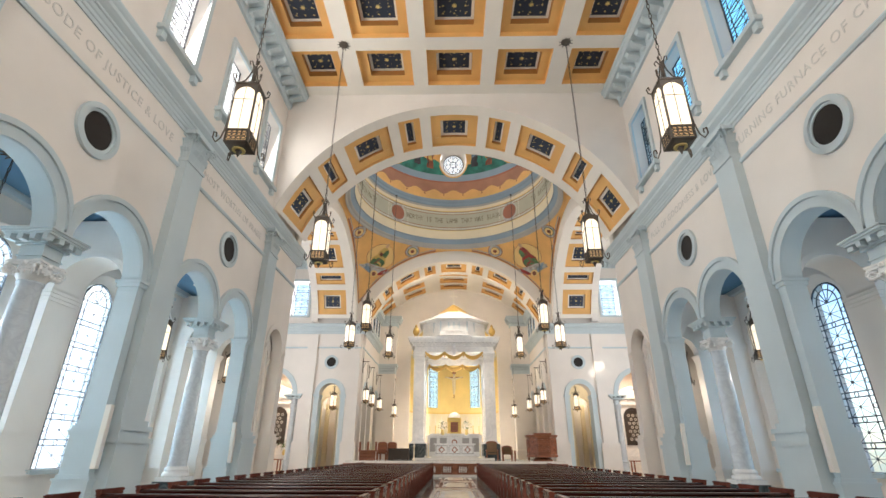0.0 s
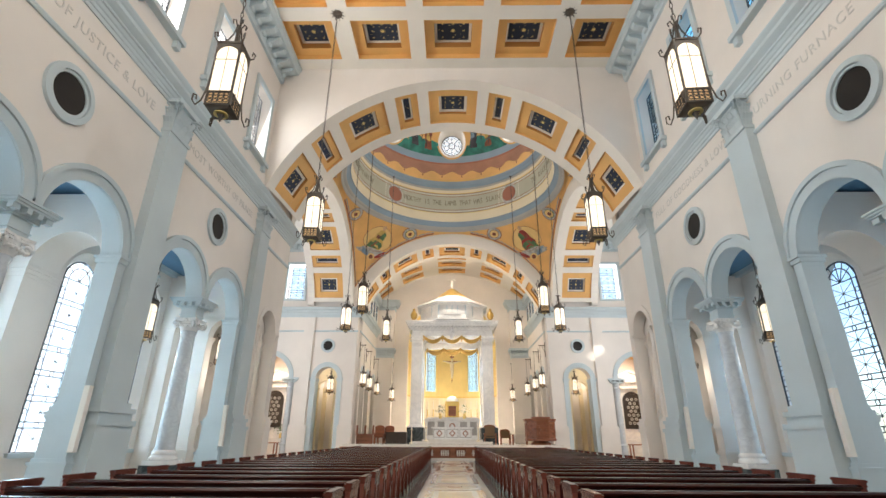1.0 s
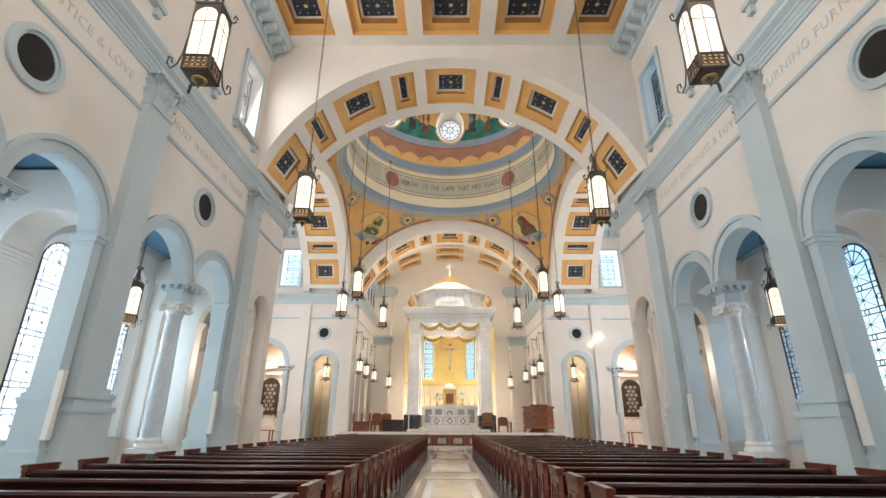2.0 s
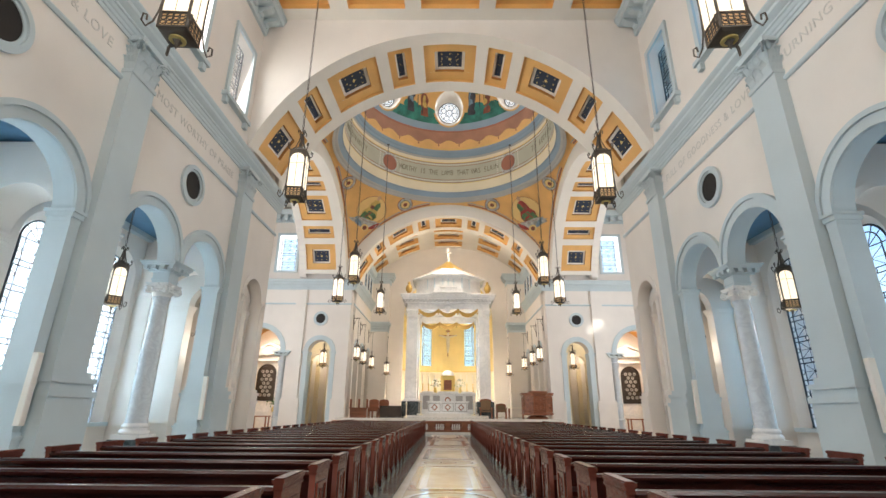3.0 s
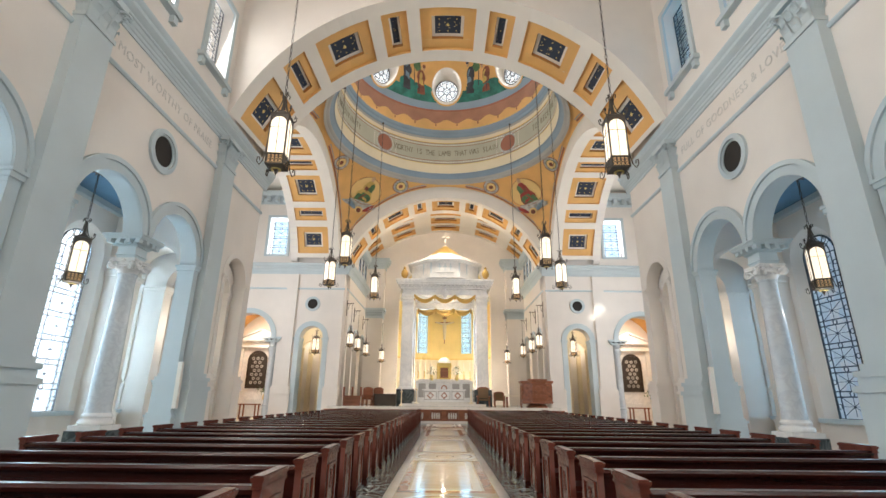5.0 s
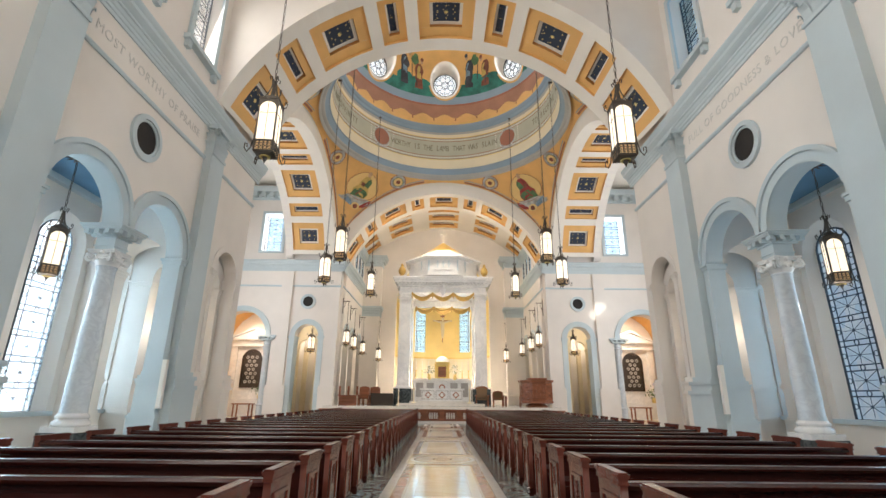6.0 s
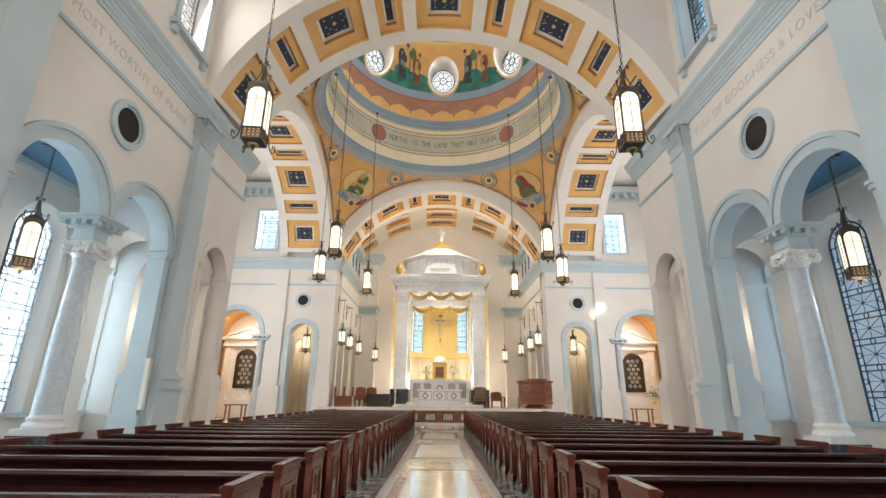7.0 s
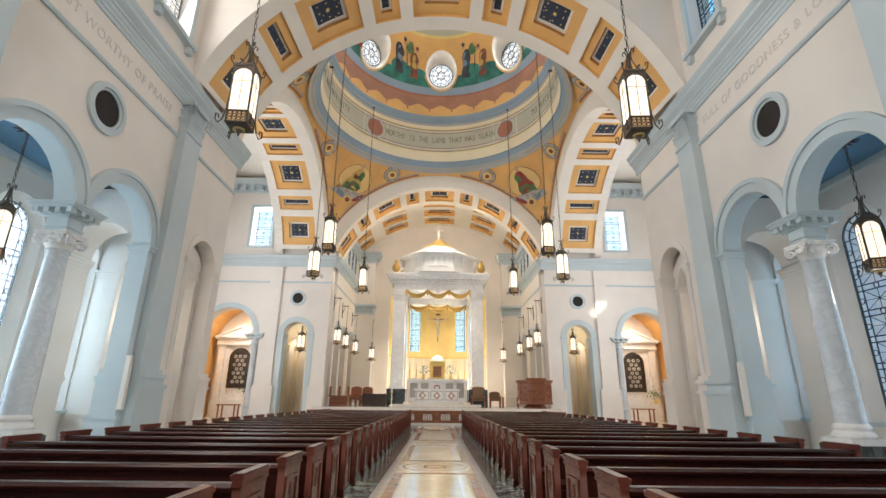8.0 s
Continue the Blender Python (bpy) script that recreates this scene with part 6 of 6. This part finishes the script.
for s in (-1, 1):
    for y in (38.3, 41.3, 45.6):
        bracket_lantern(s, y, 8.1, 0.42, 1.4)
    t = thing("wall_lantern", "small iron lantern beside the apse", "lantern", "apse lanterns", at=pose(s * 5.55, END_Y - 1.5, 4.45))
    lantern_body(t, 0.62)
    chain(t, 1.5, 3.4, 0.8, False)
    part("arm", sweep(B(), [(0, 0, 3.4), (0, 0.6, 3.4)], 0.03, 5), IRON, t)

# ---- baldachin ----
SWAGGOLD = mat("old gold", (0.52, 0.33, 0.09), 0.5, metal=0.3, vary=0.15)
BY = 43.4            # its middle
t = thing("baldachin", "white marble altar canopy with gilded roof and swags", "canopy")
for s in (-1, 1):
    for y in (BY - 1.5, BY + 1.5):
        x = s * 2.98
        pr = part("pier", cbox(B(), x, y, 2.15, 0.92, 0.92, 7.2), MARBLE, t)
        bm = cbox(B(), x, y, STAGE, 1.36, 1.36, 1.18)
        part("dado", bm, BLACKSTONE, pr, "dark marble dado")
        bm = cbox(B(), x, y, STAGE + 1.18, 1.3, 1.3, 0.1)
        cbox(bm, x, y, STAGE + 1.28, 1.1, 1.1, 0.12, 0, 0.05)
        part("base_moulding", bm, MARBLE, pr)
        bm = cbox(B(), x, y, 9.3, 1.0, 1.0, 0.1)
        cbox(bm, x, y, 8.7, 0.94, 0.94, 0.6)
        cbox(bm, x, y, 9.35, 1.16, 1.16, 0.12)
        capital_leaves(bm, ((x, y - 0.46, 0, -1, 0.4), (x - 0.46, y, -1, 0, 0.4), (x + 0.46, y, 1, 0, 0.4)), 8.6, 9.3)
        part("capital", bm, MARBLE, pr)
for z0, z1, g in ((9.47, 9.62, 0.0), (9.62, 9.95, -0.06), (9.95, 10.1, 0.1), (10.25, 10.42, 0.34), (10.42, 10.6, 0.42), (10.6, 10.72, 0.5)):
    part("entablature", box(B(), -3.5 - g, 3.5 + g, BY - 2.02 - g, BY + 2.02 + g, z0, z1), MARBLE, t)
part("entablature_core", box(B(), -3.55, 3.55, BY - 2.05, BY + 2.05, 10.1, 10.25), MARBLE, t)
for i in range(24):
    x = -3.6 + 7.2 * i / 23
    part("dentil", box(B(), x - 0.08, x + 0.08, BY - 2.3, BY - 2.0, 10.1, 10.25), MARBLE, t)
bm = lathe(B(), [(3.2, 10.72), (3.2, 10.9), (3.05, 10.95), (3.0, 12.05), (3.2, 12.1), (3.4, 12.2), (3.4, 12.28)], 0, BY, 8, turn=math.pi / 8)
part("attic", bm, MARBLE, t, "eight-sided white marble attic")
part("attic_roof", lathe(B(), [(3.4, 12.28), (1.9, 13.0), (0.75, 13.75)], 0, BY, 8, turn=math.pi / 8), MARBLE, t)
part("gilded_cap", lathe(B(), [(1.55, 13.2), (1.5, 13.27), (0.6, 13.95), (0.2, 14.25), (0.0, 14.3)], 0, BY, 8, turn=math.pi / 8), GOLD, t, "gilded cap")
bm = lathe(B(), [(0.22, 14.0), (0.26, 14.15), (0.1, 14.35), (0.05, 14.4)], 0, BY, 10)
box(bm, -0.065, 0.065, BY - 0.06, BY + 0.06, 14.25, 15.6)
box(bm, -0.33, 0.33, BY - 0.06, BY + 0.06, 15.08, 15.21)
part("roof_cross", bm, RIB, t, "gilded cross")
pl = part("attic_panel", box(B(), -0.75, 0.75, BY - 2.9, BY - 2.75, 11.15, 12.1), MARBLE, t)
bm = B()
for x in (-0.45, 0.0, 0.45):
    box(bm, x - 0.04, x + 0.04, BY - 2.93, BY - 2.9, 11.35, 11.9)
    box(bm, x - 0.14, x + 0.14, BY - 2.93, BY - 2.9, 11.6, 11.68)
part("panel_relief", bm, TRIM, pl)
for s in (-1, 1):
    for q in (1.15, 1.75):
        part("attic_pilaster", box(B(), s * q - 0.06, s * q + 0.06, BY - 2.86 + (q - 1.1) * 1.0, BY - 2.5 + (q - 1.1) * 1.0, 11.1, 12.0), TRIM, t)
    part("finial", lathe(B(), [(0.24, 10.72), (0.27, 10.85), (0.14, 10.95), (0.26, 11.1), (0.31, 11.3), (0.24, 11.52), (0.1, 11.7), (0.13, 11.8), (0.0, 11.95)], s * 3.35, BY - 1.8, 12), SWAGGOLD, t, "gilded urn finial", True)


def swag(parent, x0, x1, z, y, sag):
    n = 3
    for k in range(n):
        a, b = x0 + (x1 - x0) * k / n, x0 + (x1 - x0) * (k + 1) / n
        bm = B()
        for j in range(3):
            sweep(bm, [(a + (b - a) * i / 12, y, z - (sag + 0.05 * j) * 4 * (i / 12) * (1 - i / 12) - 0.045 * j) for i in range(13)], [0.05 + 0.03 * math.sin(math.pi * i / 12) for i in range(13)], 6)
        part("swag", bm, SWAGGOLD, parent, "gilded carved swag")
    for k in range(n + 1):
        x = x0 + (x1 - x0) * k / n
        part("tassel", sweep(B(), [(x, y, z + 0.05), (x, y, z - 0.3), (x, y, z - 0.45)], [0.04, 0.07, 0.03], 6), SWAGGOLD, parent)


swag(t, -2.45, 2.45, 9.43, BY - 2.1, 0.40)
swag(t, -2.3, 2.3, 8.92, BY + 1.25, 0.36)
part("inner_beam", box(B(), -2.55, 2.55, BY + 1.3, BY + 1.7, 8.9, 9.46), MARBLE, t)
lamp = thing("sanctuary_lamp", "silver lamp hanging under the canopy", "lamp", at=pose(0, BY - 2.22, 9.42))
SILVER = mat("old silver", (0.75, 0.75, 0.76), 0.45, metal=0.4, vary=0.1)
part("bowl", lathe(B(), [(0.02, -0.35), (0.08, -0.25), (0.22, 0.0), (0.26, 0.2), (0.2, 0.32), (0.1, 0.4), (0.12, 0.6), (0.02, 0.75)], 0, 0, 14), SILVER, lamp, "", True)
part("chain", sweep(B(), [(0, 0, 0.7), (0, 0, 0.84)], 0.02, 5), IRON, lamp)

# ---- sanctuary ----
t = thing("altar", "white marble altar with inlaid red diamonds", "altar")
part("step", box(B(), -3.0, 3.0, 38.9, 41.6, STAGE, STAGE + 0.16), PALE, t)
part("upper_step", box(B(), -2.3, 2.3, 39.3, 41.4, STAGE + 0.16, STAGE + 0.3), PALE, t)
part("body", box(B(), -1.5, 1.5, 39.7, 40.7, STAGE + 0.3, 1.98), MARBLE, t)
part("table_top", box(B(), -1.62, 1.62, 39.58, 40.82, 1.98, 2.08), MARBLE, t)
part("base_moulding", box(B(), -1.56, 1.56, 39.64, 40.76, STAGE + 0.3, STAGE + 0.37), MARBLE, t)
INLAY = mat("grey inlay", (0.42, 0.40, 0.38), 0.3, vary=0.15)
for x in (-1.0, 0, 1.0):
    pan = part("front_panel", box(B(), x - 0.47, x + 0.47, 39.66, 39.7, 1.30, 1.95), MARBLE, t)
    fr = slab("inlay_frame", rect(x - 0.45, x + 0.45, 1.33, 1.93), [rect(x - 0.41, x + 0.41, 1.37, 1.89)], 0.01, on_y(39.652), INLAY)
    part("inlay_frame", fr, INLAY, pan, "grey inlaid frame")
    bm = slab("diamond", [(x - 0.25, 1.63), (x, 1.38), (x + 0.25, 1.63), (x, 1.88)], [[(x - 0.16, 1.63), (x, 1.47), (x + 0.16, 1.63), (x, 1.79)]], 0.02, on_y(39.64), BRICKRED)
    part("diamond", bm, BRICKRED, pan, "red inlaid diamond")
t = thing("high_altar", "marble altar shelf below the gilded tabernacle", "altar")
part("body", box(B(), -2.2, 2.2, 42.6, 43.3, STAGE, 2.66), MARBLE, t)
part("shelf", box(B(), -2.35, 2.35, 42.42, 43.4, 2.66, 2.78), MARBLE, t)
part("gradine", box(B(), -2.1, 2.1, 42.85, 43.38, 2.78, 2.9), MARBLE, t)
for x in (-2.15, -1.35, -0.5, 0.5, 1.35, 2.15):
    part("pier", box(B(), x - 0.11, x + 0.11, 42.48, 42.6, STAGE, 2.66), MARBLE, t)
# grey panels laid flat on the front in place of recesses
for x in (-1.75, -0.93, 0.93, 1.75):
    part("recess", box(B(), x - 0.28, x + 0.28, 42.585, 42.6, 1.5, 2.55), INLAY, t, "flat grey panel between the piers")
part("emblem", slab("emblem", circle(0, 2.2, 0.24, 20), [circle(0, 2.2, 0.15, 20)], 0.02, on_y(42.57), BRICKRED), BRICKRED, t, "red inlaid ring")
t = thing("tabernacle", "gilded tabernacle with a white domed canopy", "tabernacle")
part("body", box(B(), -0.5, 0.5, 42.75, 43.3, 2.9, 3.95), BRASSY, t)
part("door", slab("door", rect(-0.32, 0.32, 3.0, 3.8), [], 0.05, on_y(42.7), OAK), OAK, t, "red-brown door")
part("door_frame", slab("door_frame", rect(-0.42, 0.42, 2.95, 3.88), [rect(-0.32, 0.32, 3.0, 3.8)], 0.06, on_y(42.68), GOLD), GOLD, t, "gilded frame")
for s in (-1, 1):
    part("colonnette", lathe(B(), [(0.09, 2.9), (0.06, 3.02), (0.055, 3.75), (0.09, 3.95)], s * 0.52, 42.7, 10), GOLD, t, "", True)
part("cornice", box(box(B(), -0.62, 0.62, 42.6, 43.35, 3.95, 4.03), -0.58, 0.58, 42.62, 43.33, 4.03, 4.16), BRASSY, t)
for i in range(7):
    part("dentil", box(B(), -0.54 + 0.165 * i, -0.45 + 0.165 * i, 42.57, 42.62, 4.03, 4.12), GOLD, t)
part("canopy", lathe(B(), [(0.52, 4.16), (0.5, 4.3), (0.4, 4.46), (0.22, 4.58), (0.0, 4.62)], 0, 43.0, 16), RIB, t, "small white dome", True)
for x, z in ((-1.9, 0), (-1.45, 0), (1.45, 0), (1.9, 0), (-1.0, 0), (1.0, 0)):
    c = thing("candlestick", "tall brass candlestick with a white candle", "candlestick", "altar candles", at=pose(x * 1.1, 43.1, 2.9))
    part("stick", lathe(B(), [(0.1, 0), (0.1, 0.04), (0.03, 0.08), (0.04, 0.3), (0.02, 0.5), (0.06, 0.62)], 0, 0, 10), GOLD, c, "", True)
    part("candle", lathe(B(), [(0.025, 0.62), (0.025, 1.35), (0.0, 1.37)], 0, 0, 8), RIB, c)
for x, y, z in ((-0.98, 42.62, 2.78), (1.0, 42.62, 2.78)):
    v = thing("flower_vase", "vase of pale flowers and green leaves", "flowers", "altar flowers", at=pose(x, y, z))
    part("vase", lathe(B(), [(0.1, 0), (0.14, 0.15), (0.08, 0.32), (0.12, 0.4)], 0, 0, 12), BRASSY, v, "", True)
    bm, bf = B(), B()
    rnd = random.Random(int(x * 100))
    for i in range(110):
        a, e, r = rnd.uniform(0, 6.28), rnd.uniform(0.1, 1.5), rnd.uniform(0.2, 0.6)
        p = Vector((r * math.cos(a) * math.cos(e) * 0.9, r * math.sin(a) * math.cos(e) * 0.6, 0.45 + r * math.sin(e) * 1.2))
        d = Vector((rnd.uniform(-1, 1), rnd.uniform(-1, 1), rnd.uniform(-1, 1))).normalized() * 0.07
        q = d.cross(Vector((0.3, 0.5, 0.8))).normalized() * 0.03
        if i % 3:
            bm.faces.new([bm.verts.new(w) for w in (p - d, p + q, p + d, p - q)])
        else:
            bmesh.ops.create_icosphere(bf, subdivisions=1, radius=0.05, matrix=Matrix.Translation(p))
    part("leaves", bm, LEAF, v)
    part("blossoms", bf, RIB, v, "pale blossoms")
t = thing("crucifix", "dark wooden crucifix with a plain pale figure shape", "crucifix")
bm = box(B(), -0.045, 0.045, 48.6, 48.68, 6.35, 8.95)
box(bm, -0.9, 0.9, 48.6, 48.68, 8.3, 8.39)
box(bm, -0.2, 0.2, 48.59, 48.69, 8.7, 8.85)
CR = mat("ivory carving", (0.74, 0.64, 0.46), 0.5, vary=0.1)
sweep(bm, [(0, 48.52, 6.7), (0.02, 48.48, 7.25), (0, 48.46, 7.75), (0, 48.46, 8.15), (0, 48.47, 8.3), (0.03, 48.45, 8.5), (0.03, 48.46, 8.62)], [0.08, 0.14, 0.17, 0.2, 0.09, 0.13, 0.07], 8, 1)
for s in (-1, 1):
    sweep(bm, [(0, 48.5, 8.12), (s * 0.4, 48.52, 8.24), (s * 0.85, 48.55, 8.37)], [0.1, 0.075, 0.05], 6, 1)
box(bm, -0.03, 0.03, 48.7, 50.3, 7.6, 7.7)
part("body", bm, (OAK, CR), t)


LEATHER = mat("olive brown leather", (0.20, 0.12, 0.06), 0.5, vary=0.15)


def chair(at, w=0.75, h=1.35, m=CLOTH):
    t = thing("presider_chair", "dark wooden chair with a leather seat and high back", "chair", "sanctuary chairs", at=at)
    part("seat", box(B(), -w / 2, w / 2, -0.3, 0.3, 0.4, 0.52), m, t, "leather seat")
    part("backrest", slab("backrest", [(-w / 2, 0.45), (w / 2, 0.45), (w / 2, h - 0.16)] + [(w / 2 * math.cos(radians(g)), h - 0.16 + 0.16 * math.sin(radians(g))) for g in range(15, 180, 15)] + [(-w / 2, h - 0.16)], [], 0.1, on_y(0.24), OAK), OAK, t)
    part("back_pad", slab("back_pad", [(-w / 2 + 0.08, 0.56), (w / 2 - 0.08, 0.56), (w / 2 - 0.08, h - 0.2), (0.12, h - 0.1), (-0.12, h - 0.1), (-w / 2 + 0.08, h - 0.2)], [], 0.03, on_y(0.21), m), m, t)
    for x in (-1, 1):
        part("arm", box(B(), x * w / 2 - 0.05, x * w / 2 + 0.05, -0.32, 0.3, 0.68, 0.75), OAK, t)
        for y in (-0.26, 0.26):
            part("leg", box(B(), x * (w / 2 - 0.04) - 0.04, x * (w / 2 - 0.04) + 0.04, y - 0.04, y + 0.04, 0, 0.7), OAK, t)
    return t


chair(pose(2.98, 41.0, STAGE), 0.95, 1.4, LEATHER)
chair(pose(4.25, 41.7, STAGE), 0.8, 1.08, LEATHER)
for x, y in ((-5.7, 40.3), (-5.0, 40.9)):
    chair(pose(x, y, STAGE), 0.75, 1.3, OAK)
t = thing("ambo", "carved red cherry wood ambo with round rosettes", "pulpit", at=pose(6.2, 36.8, STAGE))
bm = lathe(B(), [(1.05, 0.24), (1.12, 0.29), (1.12, 0.39), (1.06, 0.43), (1.06, 1.5), (1.14, 1.55), (1.2, 1.65), (1.2, 1.7)], 0, 0, 8, turn=math.pi / 8)
part("drum", bm, OAK, t)
part("foot", lathe(B(), [(0.75, 0), (0.7, 0.1), (0.5, 0.22), (1.0, 0.3)], 0, 0, 8, turn=math.pi / 8), OAK, t)
part("desk", box(B(), -0.62, 0.62, -0.75, -0.1, 1.7, 1.82), OAK, t, "reading desk")
for i in range(8):
    a = math.pi / 4 * i - math.pi / 2
    M = Matrix.Rotation(a, 4, "Z") @ Matrix.Translation((1.06 * math.cos(math.pi / 8), 0, 0)) @ Matrix(((0, 0, 1, 0), (1, 0, 0, 0), (0, 1, 0, 0), (0, 0, 0, 1)))
    p = part("side_panel", slab("side_panel", rect(-0.38, 0.38, 0.48, 1.45), [rect(-0.31, 0.31, 0.54, 1.39)], 0.035, M, OAK), OAK, t)
    for z in (0.75, 1.18):
        part("rosette", slab("rosette", circle(0, z, 0.21, 20), [circle(0, z, 0.12, 16)], 0.03, M, OAK), OAK, p)
for x, y in ((-3.15, 40.0), (-2.0, 39.25), (1.95, 39.25)):
    c = thing("candle_stand", "tall gilded floor stand with a white candle beside the altar", "candlestick", "floor candles", at=pose(x, y, STAGE + 0.16 if abs(x) < 3 else STAGE))
    part("stand", lathe(B(), [(0.17, 0), (0.17, 0.04), (0.06, 0.1), (0.035, 0.3), (0.05, 0.5), (0.03, 0.7), (0.03, 0.9), (0.1, 0.98), (0.11, 1.0)], 0, 0, 12), CREAM, c, "cream and gold turned stand", True)
    part("candle", lathe(B(), [(0.04, 1.0), (0.04, 1.3), (0.0, 1.31)], 0, 0, 10), RIB, c, "white candle")
for s in (-1, 1):
    c = thing("credence_table", "low table with a white cloth against the chancel wall", "table", at=pose(s * 5.9, 45.3, STAGE))
    part("cloth", box(B(), -0.7, 0.7, -0.35, 0.35, 0.72, 0.84), RIB, c, "white cloth")
    for x in (-0.6, 0.6):
        for y in (-0.28, 0.28):
            part("leg", box(B(), x - 0.04, x + 0.04, y - 0.04, y + 0.04, 0, 0.74), OAK, c)
# plain case standing for the low dark bench
t = thing("piano", "low dark bench-like case beside the steps", "piano", at=pose(-4.4, 40.8, STAGE))
part("case", box(B(), -0.8, 0.8, -0.35, 0.35, 0, 0.75), BRONZE, t)
part("lid", box(B(), -0.84, 0.84, -0.4, 0.38, 0.75, 0.82), BRONZE, t)
t = thing("music_desk", "open red-brown wooden choir desk", "desk", at=pose(-6.5, 38.4, STAGE))
part("front", box(B(), -0.6, 0.6, -0.1, 0.05, 0, 0.6), OAK, t)
part("top", box(B(), -0.65, 0.65, -0.35, 0.15, 0.6, 0.66), OAK, t)
for x in (-0.6, 0, 0.6):
    part("slat", box(B(), x - 0.07, x + 0.07, 0.05, 0.12, 0.62, 1.25), OAK, t)

# rail in front of the steps
t = thing("communion_rail", "low cherry wood rail with pale carved insets", "rail")
part("top", box(B(), -7.2, 7.2, 33.25, 33.6, 0.70, 0.78), OAK, t)
part("base", box(B(), -7.2, 7.2, 33.28, 33.55, 0.0, 0.14), PALE, t)
for i in range(15):
    x = -7.0 + i
    part("post", box(B(), x - 0.14, x + 0.14, 33.28, 33.55, 0.14, 0.70), OAK, t)
for i in range(14):
    x = -6.5 + i
    pn = part("panel", box(B(), x - 0.36, x + 0.36, 33.38, 33.46, 0.14, 0.70), OAK, t)
    bm = B()
    for u in (-0.2, -0.07, 0.07, 0.2):
        box(bm, x + u - 0.045, x + u + 0.045, 33.355, 33.38, 0.26, 0.6)
    box(bm, x - 0.3, x + 0.3, 33.35, 33.38, 0.40, 0.44)
    part("inset", bm, PALE, pn, "pale carved inset")

# ---- side chapels ----
for s in (-1, 1):
    t = thing("chapel_shrine", "white marble shrine with a dark arched screen", "shrine")
    x = s * 15.0
    part("back", box(B(), x - 1.7, x + 1.7, 42.5, 43.15, 0, 5.6), MARBLE, t)
    for q in (-1.45, 1.45):
        part("pilaster", box(B(), x + q - 0.25, x + q + 0.25, 42.38, 42.5, 1.2, 5.2), MARBLE, t)
    for z0, z1, g in ((5.2, 5.34, 0.1), (5.34, 5.62, 0.04), (5.62, 5.72, 0.2), (5.72, 5.8, 0.28)):
        part("entablature", box(B(), x - 1.75 - g, x + 1.75 + g, 42.36 - g, 43.15, z0, z1), MARBLE, t)
    part("pediment", slab("pediment", [(x - 2.05, 5.8), (x + 2.05, 5.8), (x, 6.65)], [], 0.8, on_y(42.35), MARBLE), MARBLE, t)
    part("raking_moulding", slab("raking_moulding", [(x - 2.15, 5.8), (x - 1.85, 5.8), (x, 6.55), (x + 1.85, 5.8), (x + 2.15, 5.8), (x, 6.75)], [], 0.95, on_y(42.2), MARBLE), MARBLE, t)
    scr = part("screen", slab("screen", arched(x, 0.78, 2.05, 4.2), [arched(x, 0.6, 2.2, 4.2)], 0.07, on_y(42.4), BRONZE), BRONZE, t, "dark bronze arched screen")
    part("screen_back", slab("screen_back", arched(x, 0.62, 2.15, 4.2), [], 0.02, on_y(42.47), BRONZE), BRONZE, scr)
    for i in range(7):
        for k in range(3):
            u, z = (k - 1) * 0.36 + (0.18 if i % 2 else 0.0), 2.5 + 0.31 * i
            if abs(u) < 0.5 and (z < 4.2 or math.hypot(u, z - 4.2) < 0.48):
                part("screen_disc", slab("screen_disc", circle(x + u, z, 0.13, 12), [circle(x + u, z, 0.05, 8)], 0.03, on_y(42.43), PAINT_GREY), PAINT_GREY, scr, "pale pierced disc")
    part("altar_table", box(B(), x - 1.4, x + 1.4, 41.5, 42.36, 0, 1.2), MARBLE, t)
    v = thing("flower_vase", "spray of green leaves and pale flowers", "flowers", "chapel flowers", at=pose(x + 1.1, 41.8, 1.2))
    part("vase", lathe(B(), [(0.12, 0), (0.16, 0.2), (0.1, 0.4)], 0, 0, 12), BRASSY, v)
    bm = B()
    rnd = random.Random(7)
    for i in range(60):
        p = Vector((rnd.gauss(0, 0.22), rnd.gauss(0, 0.18), 0.7 + rnd.gauss(0, 0.2)))
        d = Vector((rnd.uniform(-1, 1), rnd.uniform(-1, 1), rnd.uniform(-1, 1))).normalized() * 0.1
        q = d.cross(Vector((0.3, 0.5, 0.8))).normalized() * 0.045
        bm.faces.new([bm.verts.new(w) for w in (p - d, p + q, p + d, p - q)])
    part("leaves", bm, LEAF, v)
    tb = thing("side_table", "small wooden table in the transept", "table", at=pose(s * 12.9, 36.5, 0))
    part("top", box(B(), -0.6, 0.6, -0.4, 0.4, 0.9, 0.97), OAK, tb)
    for x2 in (-0.5, 0.5):
        for y2 in (-0.3, 0.3):
            part("leg", box(B(), x2 - 0.04, x2 + 0.04, y2 - 0.04, y2 + 0.04, 0, 0.9), OAK, tb)
    # slim loudspeakers on the arcade jambs
    for y, q in ((18.2, -1), (11.35, -1)):
        sp = thing("loudspeaker", "slim white column loudspeaker on the pier", "loudspeaker", "column loudspeakers", at=pose(s * (W - 0.2), y - 0.05, 1.05, -4, s * 3, 0))
        part("cabinet", cbox(B(), 0, 0, 0, 0.12, 0.13, 1.35), RIB, sp, "white cabinet")
        part("grille", cbox(B(), -s * 0.064, 0, 0.05, 0.012, 0.1, 1.25), WALL, sp)
        part("mount", cbox(B(), s * 0.12, 0.05, 0.5, 0.12, 0.06, 0.06), IRON, sp)
